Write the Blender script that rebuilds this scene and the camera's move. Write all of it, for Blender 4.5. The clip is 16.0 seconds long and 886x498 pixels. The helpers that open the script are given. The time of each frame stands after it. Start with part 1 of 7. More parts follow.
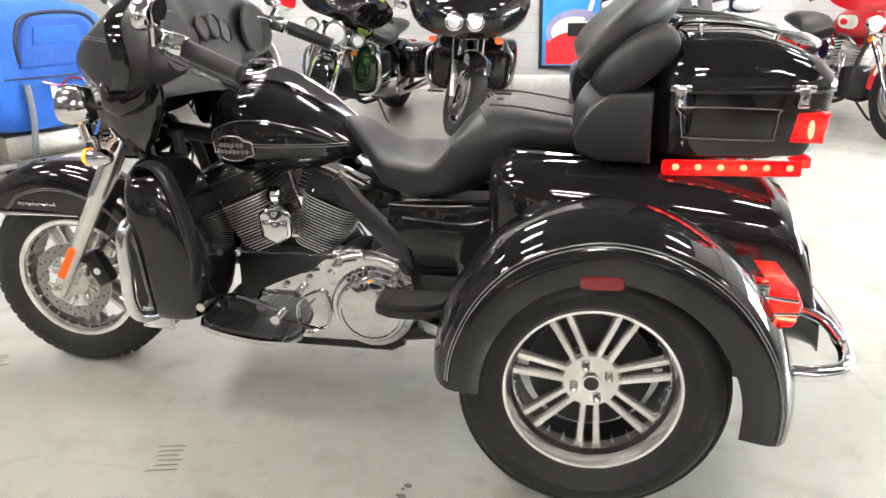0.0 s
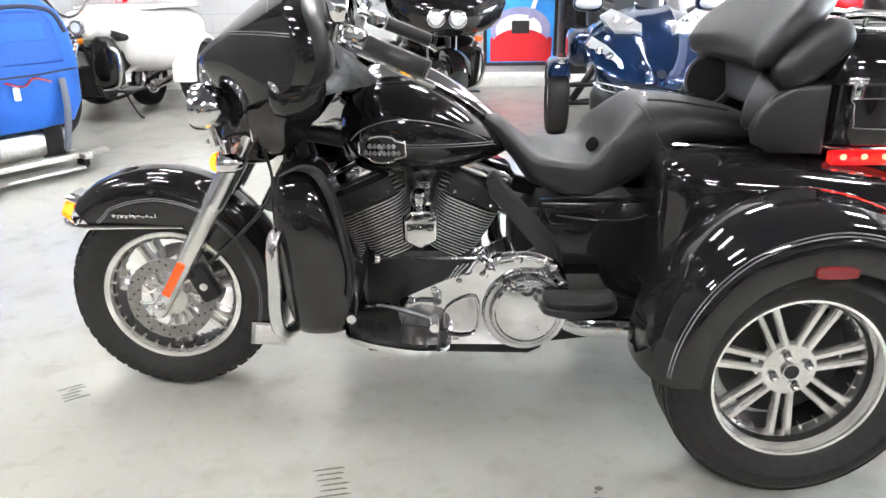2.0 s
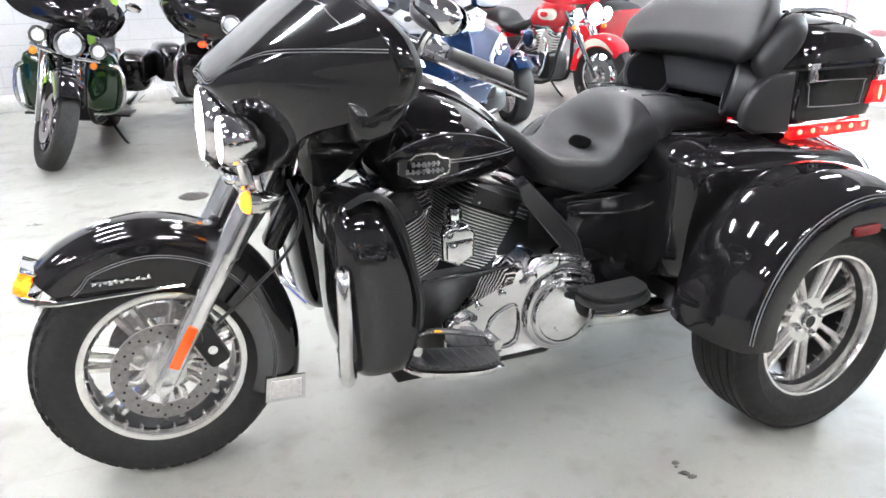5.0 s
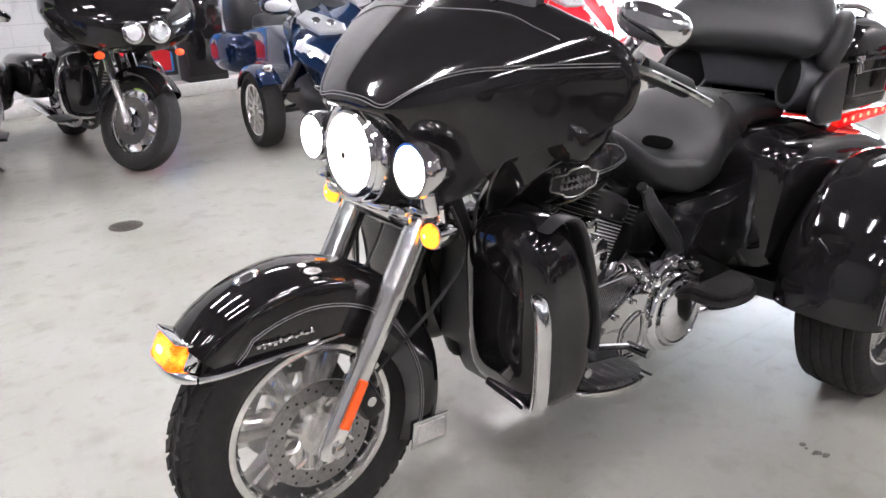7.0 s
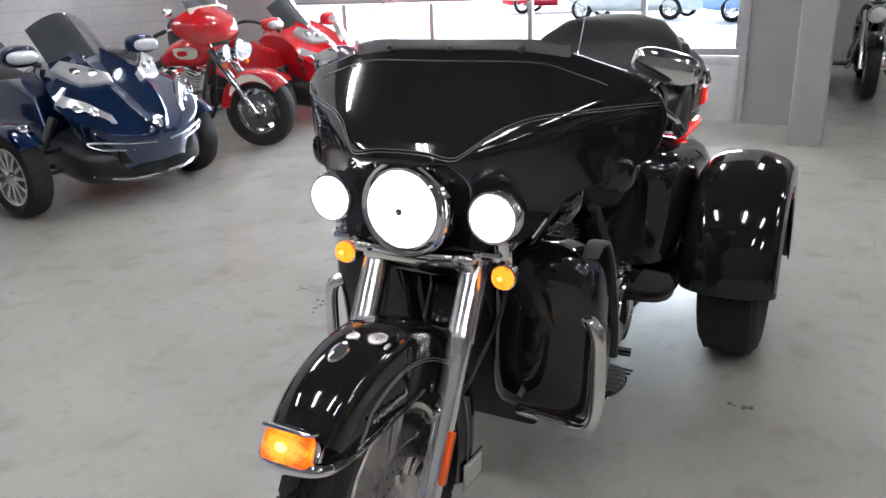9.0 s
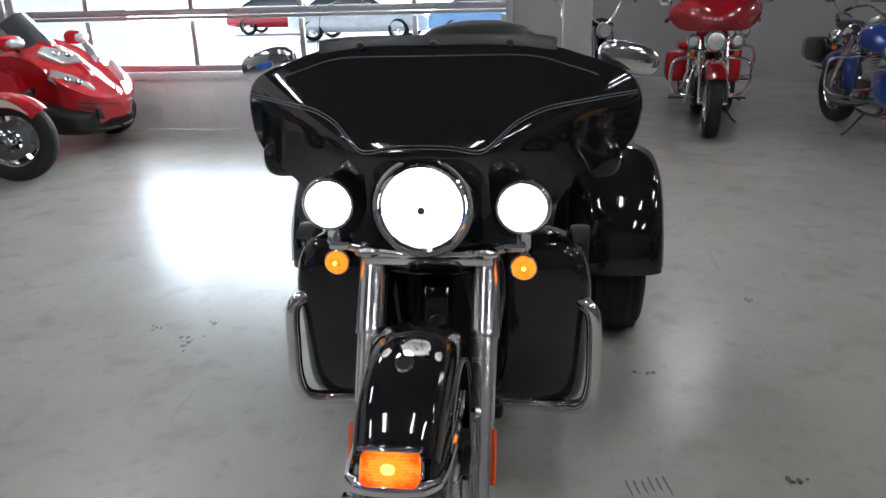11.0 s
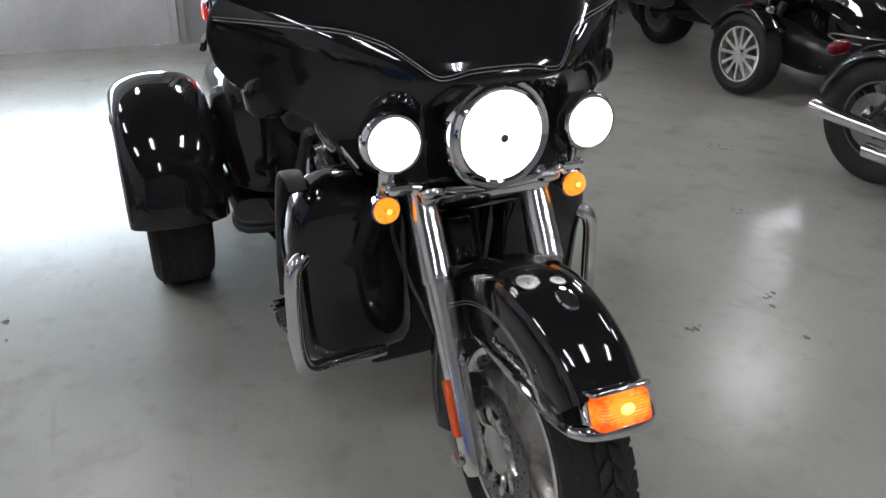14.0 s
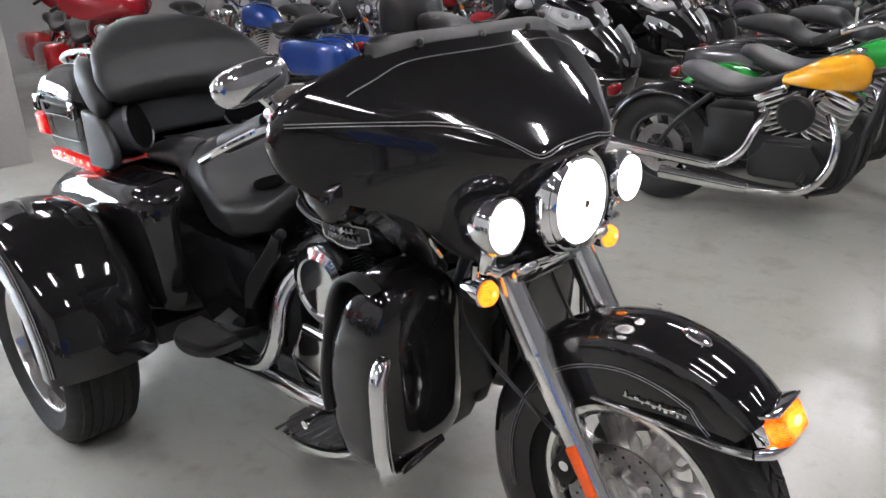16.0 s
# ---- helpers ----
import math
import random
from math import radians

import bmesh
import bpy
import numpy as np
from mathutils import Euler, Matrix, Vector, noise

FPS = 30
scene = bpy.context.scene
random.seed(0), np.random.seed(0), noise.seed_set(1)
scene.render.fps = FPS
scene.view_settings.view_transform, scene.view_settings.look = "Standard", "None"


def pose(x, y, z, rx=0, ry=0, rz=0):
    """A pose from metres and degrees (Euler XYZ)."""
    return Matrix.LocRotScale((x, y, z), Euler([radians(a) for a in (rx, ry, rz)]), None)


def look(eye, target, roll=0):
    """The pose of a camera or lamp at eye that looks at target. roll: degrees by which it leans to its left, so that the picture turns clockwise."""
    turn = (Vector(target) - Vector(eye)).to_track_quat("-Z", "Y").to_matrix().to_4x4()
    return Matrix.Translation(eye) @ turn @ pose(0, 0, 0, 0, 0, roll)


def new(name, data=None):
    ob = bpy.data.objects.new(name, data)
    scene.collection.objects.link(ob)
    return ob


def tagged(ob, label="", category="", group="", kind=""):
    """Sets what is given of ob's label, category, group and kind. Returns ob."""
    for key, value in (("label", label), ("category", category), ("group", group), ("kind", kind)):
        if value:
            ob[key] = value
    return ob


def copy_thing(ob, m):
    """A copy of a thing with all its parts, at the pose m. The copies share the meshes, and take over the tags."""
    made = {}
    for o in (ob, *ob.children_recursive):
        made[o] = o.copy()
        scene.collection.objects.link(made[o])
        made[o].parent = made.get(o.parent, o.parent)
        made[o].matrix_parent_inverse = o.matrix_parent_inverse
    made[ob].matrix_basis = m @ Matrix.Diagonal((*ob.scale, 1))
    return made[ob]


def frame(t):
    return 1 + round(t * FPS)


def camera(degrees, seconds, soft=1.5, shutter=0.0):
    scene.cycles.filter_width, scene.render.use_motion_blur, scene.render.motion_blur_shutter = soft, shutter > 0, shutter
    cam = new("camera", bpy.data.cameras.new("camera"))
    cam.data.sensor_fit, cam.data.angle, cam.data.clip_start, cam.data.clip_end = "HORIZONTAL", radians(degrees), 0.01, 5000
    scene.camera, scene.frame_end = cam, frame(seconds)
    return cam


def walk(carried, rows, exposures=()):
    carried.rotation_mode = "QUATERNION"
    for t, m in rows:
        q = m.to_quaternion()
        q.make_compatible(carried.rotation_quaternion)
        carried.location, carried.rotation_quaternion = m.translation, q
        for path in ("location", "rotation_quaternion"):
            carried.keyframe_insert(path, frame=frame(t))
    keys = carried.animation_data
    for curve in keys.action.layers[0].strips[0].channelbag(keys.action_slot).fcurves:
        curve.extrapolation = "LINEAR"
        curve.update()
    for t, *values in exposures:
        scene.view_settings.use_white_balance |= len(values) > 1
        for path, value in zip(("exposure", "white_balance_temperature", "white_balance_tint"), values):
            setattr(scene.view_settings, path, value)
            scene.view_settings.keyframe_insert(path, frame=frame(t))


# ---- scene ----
cam = camera(60.7, 16.0)
PATH = [
    (0, (1.596, -2.157, 1.229), (1.279, -0.303, 0.549), -1.2),
    (0.5, (1.429, -2.16, 1.227), (1.186, -0.286, 0.572), -0.5),
    (1, (1.203, -2.204, 1.236), (1.104, -0.318, 0.578), -0.3),
    (1.5, (1.048, -2.223, 1.237), (0.944, -0.332, 0.595), -0.1),
    (2, (0.858, -2.164, 1.226), (0.832, -0.286, 0.538), -0.6),
    (2.5, (0.72, -2.122, 1.237), (0.808, -0.245, 0.554), -0.3),
    (3, (0.563, -2.146, 1.242), (0.902, -0.287, 0.588), 1.1),
    (3.2, (0.53, -2.163, 1.241), (0.916, -0.313, 0.587), 0.6),
    (5.3, (-0.129, -1.847, 1.259), (0.682, -0.164, 0.545), -1.6),
    (5.5, (-0.223, -1.812, 1.263), (0.642, -0.159, 0.543), -1.9),
    (6, (-0.383, -1.711, 1.261), (0.504, -0.064, 0.553), -1.8),
    (6.5, (-0.509, -1.524, 1.274), (0.499, 0.035, 0.529), -3.0),
    (7, (-0.623, -1.397, 1.297), (0.493, 0.097, 0.574), -1.6),
    (7.5, (-0.847, -1.286, 1.327), (0.468, 0.046, 0.623), -1.7),
    (8, (-1.011, -1.154, 1.331), (0.32, 0.137, 0.582), -2.5),
    (8.5, (-1.088, -0.969, 1.338), (0.384, 0.164, 0.597), -3.7),
    (9, (-1.139, -0.841, 1.371), (0.499, 0.086, 0.695), -2.3),
    (9.2, (-1.18, -0.792, 1.371), (0.525, 0.034, 0.729), -2.3),
    (11.3, (-1.318, -0.185, 1.326), (0.544, -0.052, 0.607), -0.5),
    (11.5, (-1.33, -0.134, 1.343), (0.513, -0.12, 0.565), 0.5),
    (12, (-1.368, 0.015, 1.331), (0.427, -0.117, 0.458), 2.2),
    (12.5, (-1.319, 0.116, 1.309), (0.438, -0.069, 0.372), 1.6),
    (13, (-1.201, 0.245, 1.308), (0.512, -0.086, 0.33), 1.2),
    (13.5, (-1.119, 0.391, 1.317), (0.607, -0.048, 0.406), 0.8),
    (14, (-1.062, 0.62, 1.338), (0.603, -0.057, 0.462), 0.3),
    (14.5, (-0.967, 0.778, 1.342), (0.69, 0.01, 0.527), 0.6),
    (15, (-0.831, 0.902, 1.354), (0.728, -0.062, 0.556), 0.0),
    (15.5, (-0.735, 1.035, 1.367), (0.754, -0.078, 0.629), -0.2),
    (16, (-0.639, 1.21, 1.378), (0.674, -0.109, 0.644), -1.9),
]
walk(cam, [(t, look(eye, target, roll)) for t, eye, target, roll in PATH],
     exposures=[(0.0, 1.57, 7050, 10), (1.0, 1.64, 6800, 10), (2.5, 1.65, 6500, 10), (5.0, 1.76, 6350, 11), (6.0, 1.64, 6500, 14), (7.5, 0.89, 6600, 17), (9.0, 0.32, 6450, 13),
                (11.5, -0.31, 6350, 11), (12.5, -0.37, 6350, 11), (14.0, -0.11, 6350, 11), (16.0, 0.56, 6550, 13)])

# ---- world and light ----
world = bpy.data.worlds.new("sky")
scene.world = world
world.use_nodes = True
wn = world.node_tree
sky = wn.nodes.new("ShaderNodeTexSky")
sky.sky_type = 'NISHITA'
sky.sun_disc = False
sky.sun_elevation = radians(38)
sky.sun_rotation = radians(70)
wn.nodes["Background"].inputs[1].default_value = 0.15
wn.links.new(sky.outputs[0], wn.nodes["Background"].inputs[0])
sun_data = bpy.data.lights.new("sun", 'SUN')
sun_data.energy = 3.0
sun_data.angle = radians(0.53)
sun_data.color = (1.0, 0.96, 0.9)
sun = new("sun", sun_data)
sun.matrix_world = look((30, 8, 22), (8, 2, 0))

# ---- materials ----
def material(name, color, rough=0.5, metal=0.0, coat=0.0, spec=0.5, grain=None, stain=None, bump=None, emit=None, power=0.0, trans=0.0, vary=0.0, coords='Object'):
    """grain, stain: (scale, amount) of fine and coarse changes of tone; bump: (scale, distance)."""
    m = bpy.data.materials.new(name)
    m.use_nodes = True
    nt = m.node_tree
    b = nt.nodes["Principled BSDF"]
    b.inputs["Base Color"].default_value = (*color, 1)
    b.inputs["Roughness"].default_value = rough
    b.inputs["Metallic"].default_value = metal
    b.inputs["Coat Weight"].default_value = coat
    b.inputs["Coat Roughness"].default_value = 0.03
    b.inputs["Specular IOR Level"].default_value = spec
    b.inputs["Transmission Weight"].default_value = trans
    if emit:
        b.inputs["Emission Color"].default_value = (*emit, 1)
        b.inputs["Emission Strength"].default_value = power
    tc = nt.nodes.new("ShaderNodeTexCoord")

    def noise_tex(scale, detail=5.0):
        n = nt.nodes.new("ShaderNodeTexNoise")
        n.inputs["Scale"].default_value = scale
        n.inputs["Detail"].default_value = detail
        nt.links.new(tc.outputs[coords], n.inputs["Vector"])
        return n

    last = None
    for pair in (grain, stain):
        if pair:
            n = noise_tex(pair[0])
            r = nt.nodes.new("ShaderNodeMapRange")
            r.inputs["From Min"].default_value, r.inputs["From Max"].default_value = 0.3, 0.7
            r.inputs["To Min"].default_value, r.inputs["To Max"].default_value = 1 - pair[1], 1 + pair[1]
            nt.links.new(n.outputs["Fac"], r.inputs["Value"])
            if last is None:
                last = r.outputs[0]
            else:
                mu = nt.nodes.new("ShaderNodeMath")
                mu.operation = 'MULTIPLY'
                nt.links.new(last, mu.inputs[0])
                nt.links.new(r.outputs[0], mu.inputs[1])
                last = mu.outputs[0]
    if vary:
        oi = nt.nodes.new("ShaderNodeObjectInfo")
        r = nt.nodes.new("ShaderNodeMapRange")
        r.inputs["To Min"].default_value, r.inputs["To Max"].default_value = 1 - vary, 1 + vary
        nt.links.new(oi.outputs["Random"], r.inputs["Value"])
        if last is None:
            last = r.outputs[0]
        else:
            mu = nt.nodes.new("ShaderNodeMath")
            mu.operation = 'MULTIPLY'
            nt.links.new(last, mu.inputs[0])
            nt.links.new(r.outputs[0], mu.inputs[1])
            last = mu.outputs[0]
    if last is not None:
        v = nt.nodes.new("ShaderNodeVectorMath")
        v.operation = 'SCALE'
        v.inputs[0].default_value = color
        nt.links.new(last, v.inputs["Scale"])
        nt.links.new(v.outputs[0], b.inputs["Base Color"])
    if grain and rough > 0.12:
        n = noise_tex(grain[0] * 0.6)
        r = nt.nodes.new("ShaderNodeMapRange")
        r.inputs["To Min"].default_value, r.inputs["To Max"].default_value = rough * 0.8, min(1, rough * 1.2)
        nt.links.new(n.outputs["Fac"], r.inputs["Value"])
        nt.links.new(r.outputs[0], b.inputs["Roughness"])
    if bump:
        n = noise_tex(bump[0])
        bp = nt.nodes.new("ShaderNodeBump")
        bp.inputs["Strength"].default_value = 1.0
        bp.inputs["Distance"].default_value = bump[1]
        nt.links.new(n.outputs["Fac"], bp.inputs["Height"])
        nt.links.new(bp.outputs[0], b.inputs["Normal"])
    return m


def floor_material():
    m = material("polished_concrete", (0.44, 0.43, 0.39), 0.3)
    nt = m.node_tree
    b = nt.nodes["Principled BSDF"]
    tc = nt.nodes.new("ShaderNodeTexCoord")
    mix_last = None
    col = (0.350, 0.349, 0.318, 1)
    for scale, dark, lo, hi in ((0.35, (0.286, 0.284, 0.250, 1), 0.35, 0.7), (2.3, (0.27, 0.26, 0.23, 1), 0.42, 0.8), (60.0, (0.33, 0.325, 0.3, 1), 0.4, 0.9), (5.0, (0.22, 0.21, 0.185, 1), 0.56, 0.8), (14.0, (0.25, 0.24, 0.215, 1), 0.58, 0.8)):
        n = nt.nodes.new("ShaderNodeTexNoise")
        n.inputs["Scale"].default_value = scale
        n.inputs["Detail"].default_value = 3
        nt.links.new(tc.outputs["Object"], n.inputs["Vector"])
        r = nt.nodes.new("ShaderNodeMapRange")
        r.inputs["From Min"].default_value, r.inputs["From Max"].default_value = lo, hi
        r.inputs["To Max"].default_value = 0.7
        nt.links.new(n.outputs["Fac"], r.inputs["Value"])
        mx = nt.nodes.new("ShaderNodeMix")
        mx.data_type = 'RGBA'
        nt.links.new(r.outputs[0], mx.inputs[0])
        if mix_last is None:
            mx.inputs[6].default_value = col
        else:
            nt.links.new(mix_last, mx.inputs[6])
        mx.inputs[7].default_value = dark
        mix_last = mx.outputs[2]
    for turn, seed in ((20, 3.0), (105, 11.0)):
        mp = nt.nodes.new("ShaderNodeMapping")
        mp.inputs["Rotation"].default_value = (0, 0, radians(turn))
        mp.inputs["Location"].default_value = (seed, seed * 0.7, 0)
        mp.inputs["Scale"].default_value = (0.7, 14.0, 1.0)
        nt.links.new(tc.outputs["Object"], mp.inputs["Vector"])
        n = nt.nodes.new("ShaderNodeTexNoise")
        n.inputs["Scale"].default_value = 2.0
        n.inputs["Detail"].default_value = 4
        nt.links.new(mp.outputs[0], n.inputs["Vector"])
        r = nt.nodes.new("ShaderNodeMapRange")
        r.inputs["From Min"].default_value, r.inputs["From Max"].default_value = 0.66, 0.8
        r.inputs["To Max"].default_value = 0.45
        nt.links.new(n.outputs["Fac"], r.inputs["Value"])
        mx = nt.nodes.new("ShaderNodeMix")
        mx.data_type = 'RGBA'
        nt.links.new(r.outputs[0], mx.inputs[0])
        nt.links.new(mix_last, mx.inputs[6])
        mx.inputs[7].default_value = (0.22, 0.21, 0.19, 1)
        mix_last = mx.outputs[2]
    nt.links.new(mix_last, b.inputs["Base Color"])
    n = nt.nodes.new("ShaderNodeTexNoise")
    n.inputs["Scale"].default_value = 2.2
    n.inputs["Detail"].default_value = 3
    nt.links.new(tc.outputs["Object"], n.inputs["Vector"])
    r = nt.nodes.new("ShaderNodeMapRange")
    r.inputs["From Min"].default_value, r.inputs["From Max"].default_value = 0.3, 0.7
    r.inputs["To Min"].default_value, r.inputs["To Max"].default_value = 0.215, 0.265
    nt.links.new(n.outputs["Fac"], r.inputs["Value"])
    nt.links.new(r.outputs[0], b.inputs["Roughness"])
    n2 = nt.nodes.new("ShaderNodeTexNoise")
    n2.inputs["Scale"].default_value = 5.0
    nt.links.new(tc.outputs["Object"], n2.inputs["Vector"])
    bp = nt.nodes.new("ShaderNodeBump")
    bp.inputs["Distance"].default_value = 0.0006
    nt.links.new(n2.outputs["Fac"], bp.inputs["Height"])
    nt.links.new(bp.outputs[0], b.inputs["Normal"])
    b.inputs["Specular IOR Level"].default_value = 0.45
    return m


FLOOR = floor_material()
WALL = material("painted_block_wall", (0.38, 0.385, 0.385), 0.6, grain=(60, 0.05), stain=(1.2, 0.08), bump=(120, 0.0008))
MORTAR = material("mortar", (0.31, 0.315, 0.315), 0.8, grain=(80, 0.1))
# WALL's paint darkened, so gloss black mirrors dimmer surroundings
WALLDIM = material("darkened_unseen_wall", (0.13, 0.13, 0.135), 0.65, grain=(60, 0.05), stain=(1.2, 0.08))
CEIL = material("dark_ceiling", (0.10, 0.10, 0.105), 0.8, grain=(20, 0.05))
KERB = material("painted_kerb", (0.6, 0.6, 0.58), 0.55, grain=(30, 0.08), stain=(2, 0.12))
DOORWHITE = material("door_panel_white", (0.72, 0.73, 0.74), 0.45, grain=(25, 0.04), stain=(2.5, 0.08))
ALU = material("door_aluminium", (0.6, 0.6, 0.62), 0.35, 0.8, grain=(50, 0.06))
GLASS = material("clear_glass", (1, 1, 1), 0.0, trans=1.0)
GLASS.node_tree.nodes["Principled BSDF"].inputs["IOR"].default_value = 1.1
BLACK = material("black_gloss_paint", (0.009, 0.0085, 0.009), 0.06, coat=0.25, stain=(6, 0.2))
BLACKM = material("black_satin_plastic", (0.013, 0.013, 0.0135), 0.38, grain=(300, 0.15), bump=(700, 0.0003))
GRILLE = material("speaker_cloth", (0.004, 0.004, 0.0045), 0.9, spec=0.08, grain=(400, 0.2))
DASHGREY = material("charcoal_plastic", (0.045, 0.046, 0.05), 0.4, grain=(250, 0.12), bump=(600, 0.0003))
INNER = material("inner_fairing_plastic", (0.010, 0.010, 0.0105), 0.42, grain=(250, 0.12), bump=(600, 0.0003))
BLACKENG = material("wrinkle_black_engine", (0.007, 0.007, 0.007), 0.45, grain=(200, 0.2), bump=(500, 0.0004))
RUBBER = material("tyre_rubber", (0.0115, 0.011, 0.0105), 0.75, grain=(90, 0.2), stain=(9, 0.2), bump=(200, 0.0004))
CHROME = material("chrome", (0.82, 0.82, 0.83), 0.07, 1.0, stain=(15, 0.06))
FORKCHROME = material("satin_chrome", (0.80, 0.80, 0.81), 0.17, 1.0, grain=(40, 0.04), stain=(15, 0.06))
CAST = material("cast_aluminium", (0.80, 0.79, 0.77), 0.2, 0.8, grain=(30, 0.03))
POLISHED = material("polished_aluminium", (0.88, 0.87, 0.85), 0.15, 0.9, grain=(60, 0.03), stain=(12, 0.06))
SILVERP = material("silver_wheel_paint", (0.74, 0.725, 0.70), 0.21, 0.75, grain=(120, 0.06))
STEEL = material("brake_disc_steel", (0.33, 0.32, 0.315), 0.3, 1.0, grain=(90, 0.15))
FIN = material("machined_fin_edge", (0.82, 0.81, 0.79), 0.42, 0.7, grain=(90, 0.1))
LEATHER = material("black_vinyl_seat", (0.0125, 0.013, 0.0137), 0.43, spec=0.45, grain=(140, 0.12), stain=(7, 0.15), bump=(420, 0.0006))
STRIPE = material("silver_pinstripe", (0.19, 0.19, 0.195), 0.4, 0.2)
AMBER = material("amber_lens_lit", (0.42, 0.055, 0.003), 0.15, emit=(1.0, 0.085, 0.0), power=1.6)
AMBERHOT = material("amber_bulb_glow", (1.0, 0.5, 0.1), 0.2, emit=(1.0, 0.36, 0.05), power=7.0)
ORANGE = material("orange_reflector", (0.95, 0.12, 0.015), 0.2, coat=0.5, grain=(500, 0.15))
REDREF = material("red_reflector", (0.16, 0.004, 0.008), 0.25, coat=0.5, grain=(500, 0.2))
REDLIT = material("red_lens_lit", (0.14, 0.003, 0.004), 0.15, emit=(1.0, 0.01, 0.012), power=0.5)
REDHOT = material("red_led_glow", (1.0, 0.1, 0.05), 0.2, emit=(1.0, 0.05, 0.03), power=4.5)
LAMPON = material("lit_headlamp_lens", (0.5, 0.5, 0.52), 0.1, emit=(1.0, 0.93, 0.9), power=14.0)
BULB = material("bulb_shield", (0.25, 0.22, 0.2), 0.3, 1.0)
CLEARLENS = material("clear_lamp_lens", (0.68, 0.70, 0.71), 0.12, 0.45, coat=1.0, grain=(60, 0.08))
TUBE = material("fluorescent_tube", (1, 1, 1), 0.4, emit=(0.995, 0.985, 1.0), power=112.0)
FIXTURE = material("white_fixture", (0.75, 0.75, 0.75), 0.5, grain=(40, 0.03))


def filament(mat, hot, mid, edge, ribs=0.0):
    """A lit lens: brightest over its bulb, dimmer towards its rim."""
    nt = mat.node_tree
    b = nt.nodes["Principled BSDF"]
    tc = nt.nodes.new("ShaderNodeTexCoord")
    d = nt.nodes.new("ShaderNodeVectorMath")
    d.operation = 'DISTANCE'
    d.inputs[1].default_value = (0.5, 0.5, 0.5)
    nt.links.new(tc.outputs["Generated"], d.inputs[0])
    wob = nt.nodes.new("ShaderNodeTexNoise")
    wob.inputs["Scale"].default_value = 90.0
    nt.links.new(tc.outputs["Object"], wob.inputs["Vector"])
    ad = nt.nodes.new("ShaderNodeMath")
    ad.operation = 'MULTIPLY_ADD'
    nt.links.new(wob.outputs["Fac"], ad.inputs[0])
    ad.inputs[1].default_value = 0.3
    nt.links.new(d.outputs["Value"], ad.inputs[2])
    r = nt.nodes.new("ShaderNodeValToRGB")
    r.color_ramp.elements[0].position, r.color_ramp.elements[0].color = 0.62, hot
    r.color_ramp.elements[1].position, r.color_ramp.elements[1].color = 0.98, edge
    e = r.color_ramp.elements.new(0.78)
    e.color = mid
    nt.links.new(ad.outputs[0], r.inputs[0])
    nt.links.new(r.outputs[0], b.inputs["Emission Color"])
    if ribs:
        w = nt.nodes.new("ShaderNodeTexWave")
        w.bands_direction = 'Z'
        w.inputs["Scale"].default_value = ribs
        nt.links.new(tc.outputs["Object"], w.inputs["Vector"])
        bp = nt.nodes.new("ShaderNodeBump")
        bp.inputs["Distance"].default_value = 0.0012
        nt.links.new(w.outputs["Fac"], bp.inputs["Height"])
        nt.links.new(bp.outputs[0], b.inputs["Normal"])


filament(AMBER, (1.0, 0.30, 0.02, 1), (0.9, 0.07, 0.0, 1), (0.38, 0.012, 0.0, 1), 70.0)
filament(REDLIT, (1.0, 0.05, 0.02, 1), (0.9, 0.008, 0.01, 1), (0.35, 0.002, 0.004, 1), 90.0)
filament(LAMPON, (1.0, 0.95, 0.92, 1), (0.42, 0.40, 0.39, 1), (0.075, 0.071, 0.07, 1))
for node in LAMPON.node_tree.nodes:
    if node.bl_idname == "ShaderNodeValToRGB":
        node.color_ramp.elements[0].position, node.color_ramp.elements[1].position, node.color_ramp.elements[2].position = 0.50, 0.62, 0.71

# ---- mesh helpers ----
V = Vector


def finish(bm, sharp=38):
    bmesh.ops.remove_doubles(bm, verts=bm.verts, dist=1e-5)
    bmesh.ops.recalc_face_normals(bm, faces=bm.faces)
    limit = radians(sharp)
    for f in bm.faces:
        f.smooth = True
    for e in bm.edges:
        if len(e.link_faces) != 2 or e.calc_face_angle(0) > limit:
            e.smooth = False


def part(name, bm, mat, parent=None, label="", sharp=38):
    """Links a bmesh as one mesh object under a thing or a part."""
    finish(bm, sharp)
    me = bpy.data.meshes.new(name)
    bm.to_mesh(me)
    bm.free()
    me.materials.append(mat)
    ob = new(name, me)
    if parent is not None:
        ob.parent = parent
    if label:
        ob["label"] = label
    return ob


def thing(name, label, category, group="", m=None):
    e = new(name)
    e.empty_display_size = 0.1
    tagged(e, label, category, group)
    if m is not None:
        e.matrix_basis = m
    return e


def solid(ob, thick, offset=-1.0):
    md = ob.modifiers.new("thickness", 'SOLIDIFY')
    md.thickness = thick
    md.offset = offset
    return ob


def BM():
    return bmesh.new()


def loft(bm, rings, cap=True, closed=True):
    vs = [[bm.verts.new(p) for p in ring] for ring in rings]
    n = len(vs[0])
    for a, b in zip(vs, vs[1:]):
        for i in range(n if closed else n - 1):
            j = (i + 1) % n
            try:
                bm.faces.new((a[i], a[j], b[j], b[i]))
            except ValueError:
                pass
    if cap and closed:
        bm.faces.new(vs[0])
        bm.faces.new(vs[-1][::-1])
    return bm


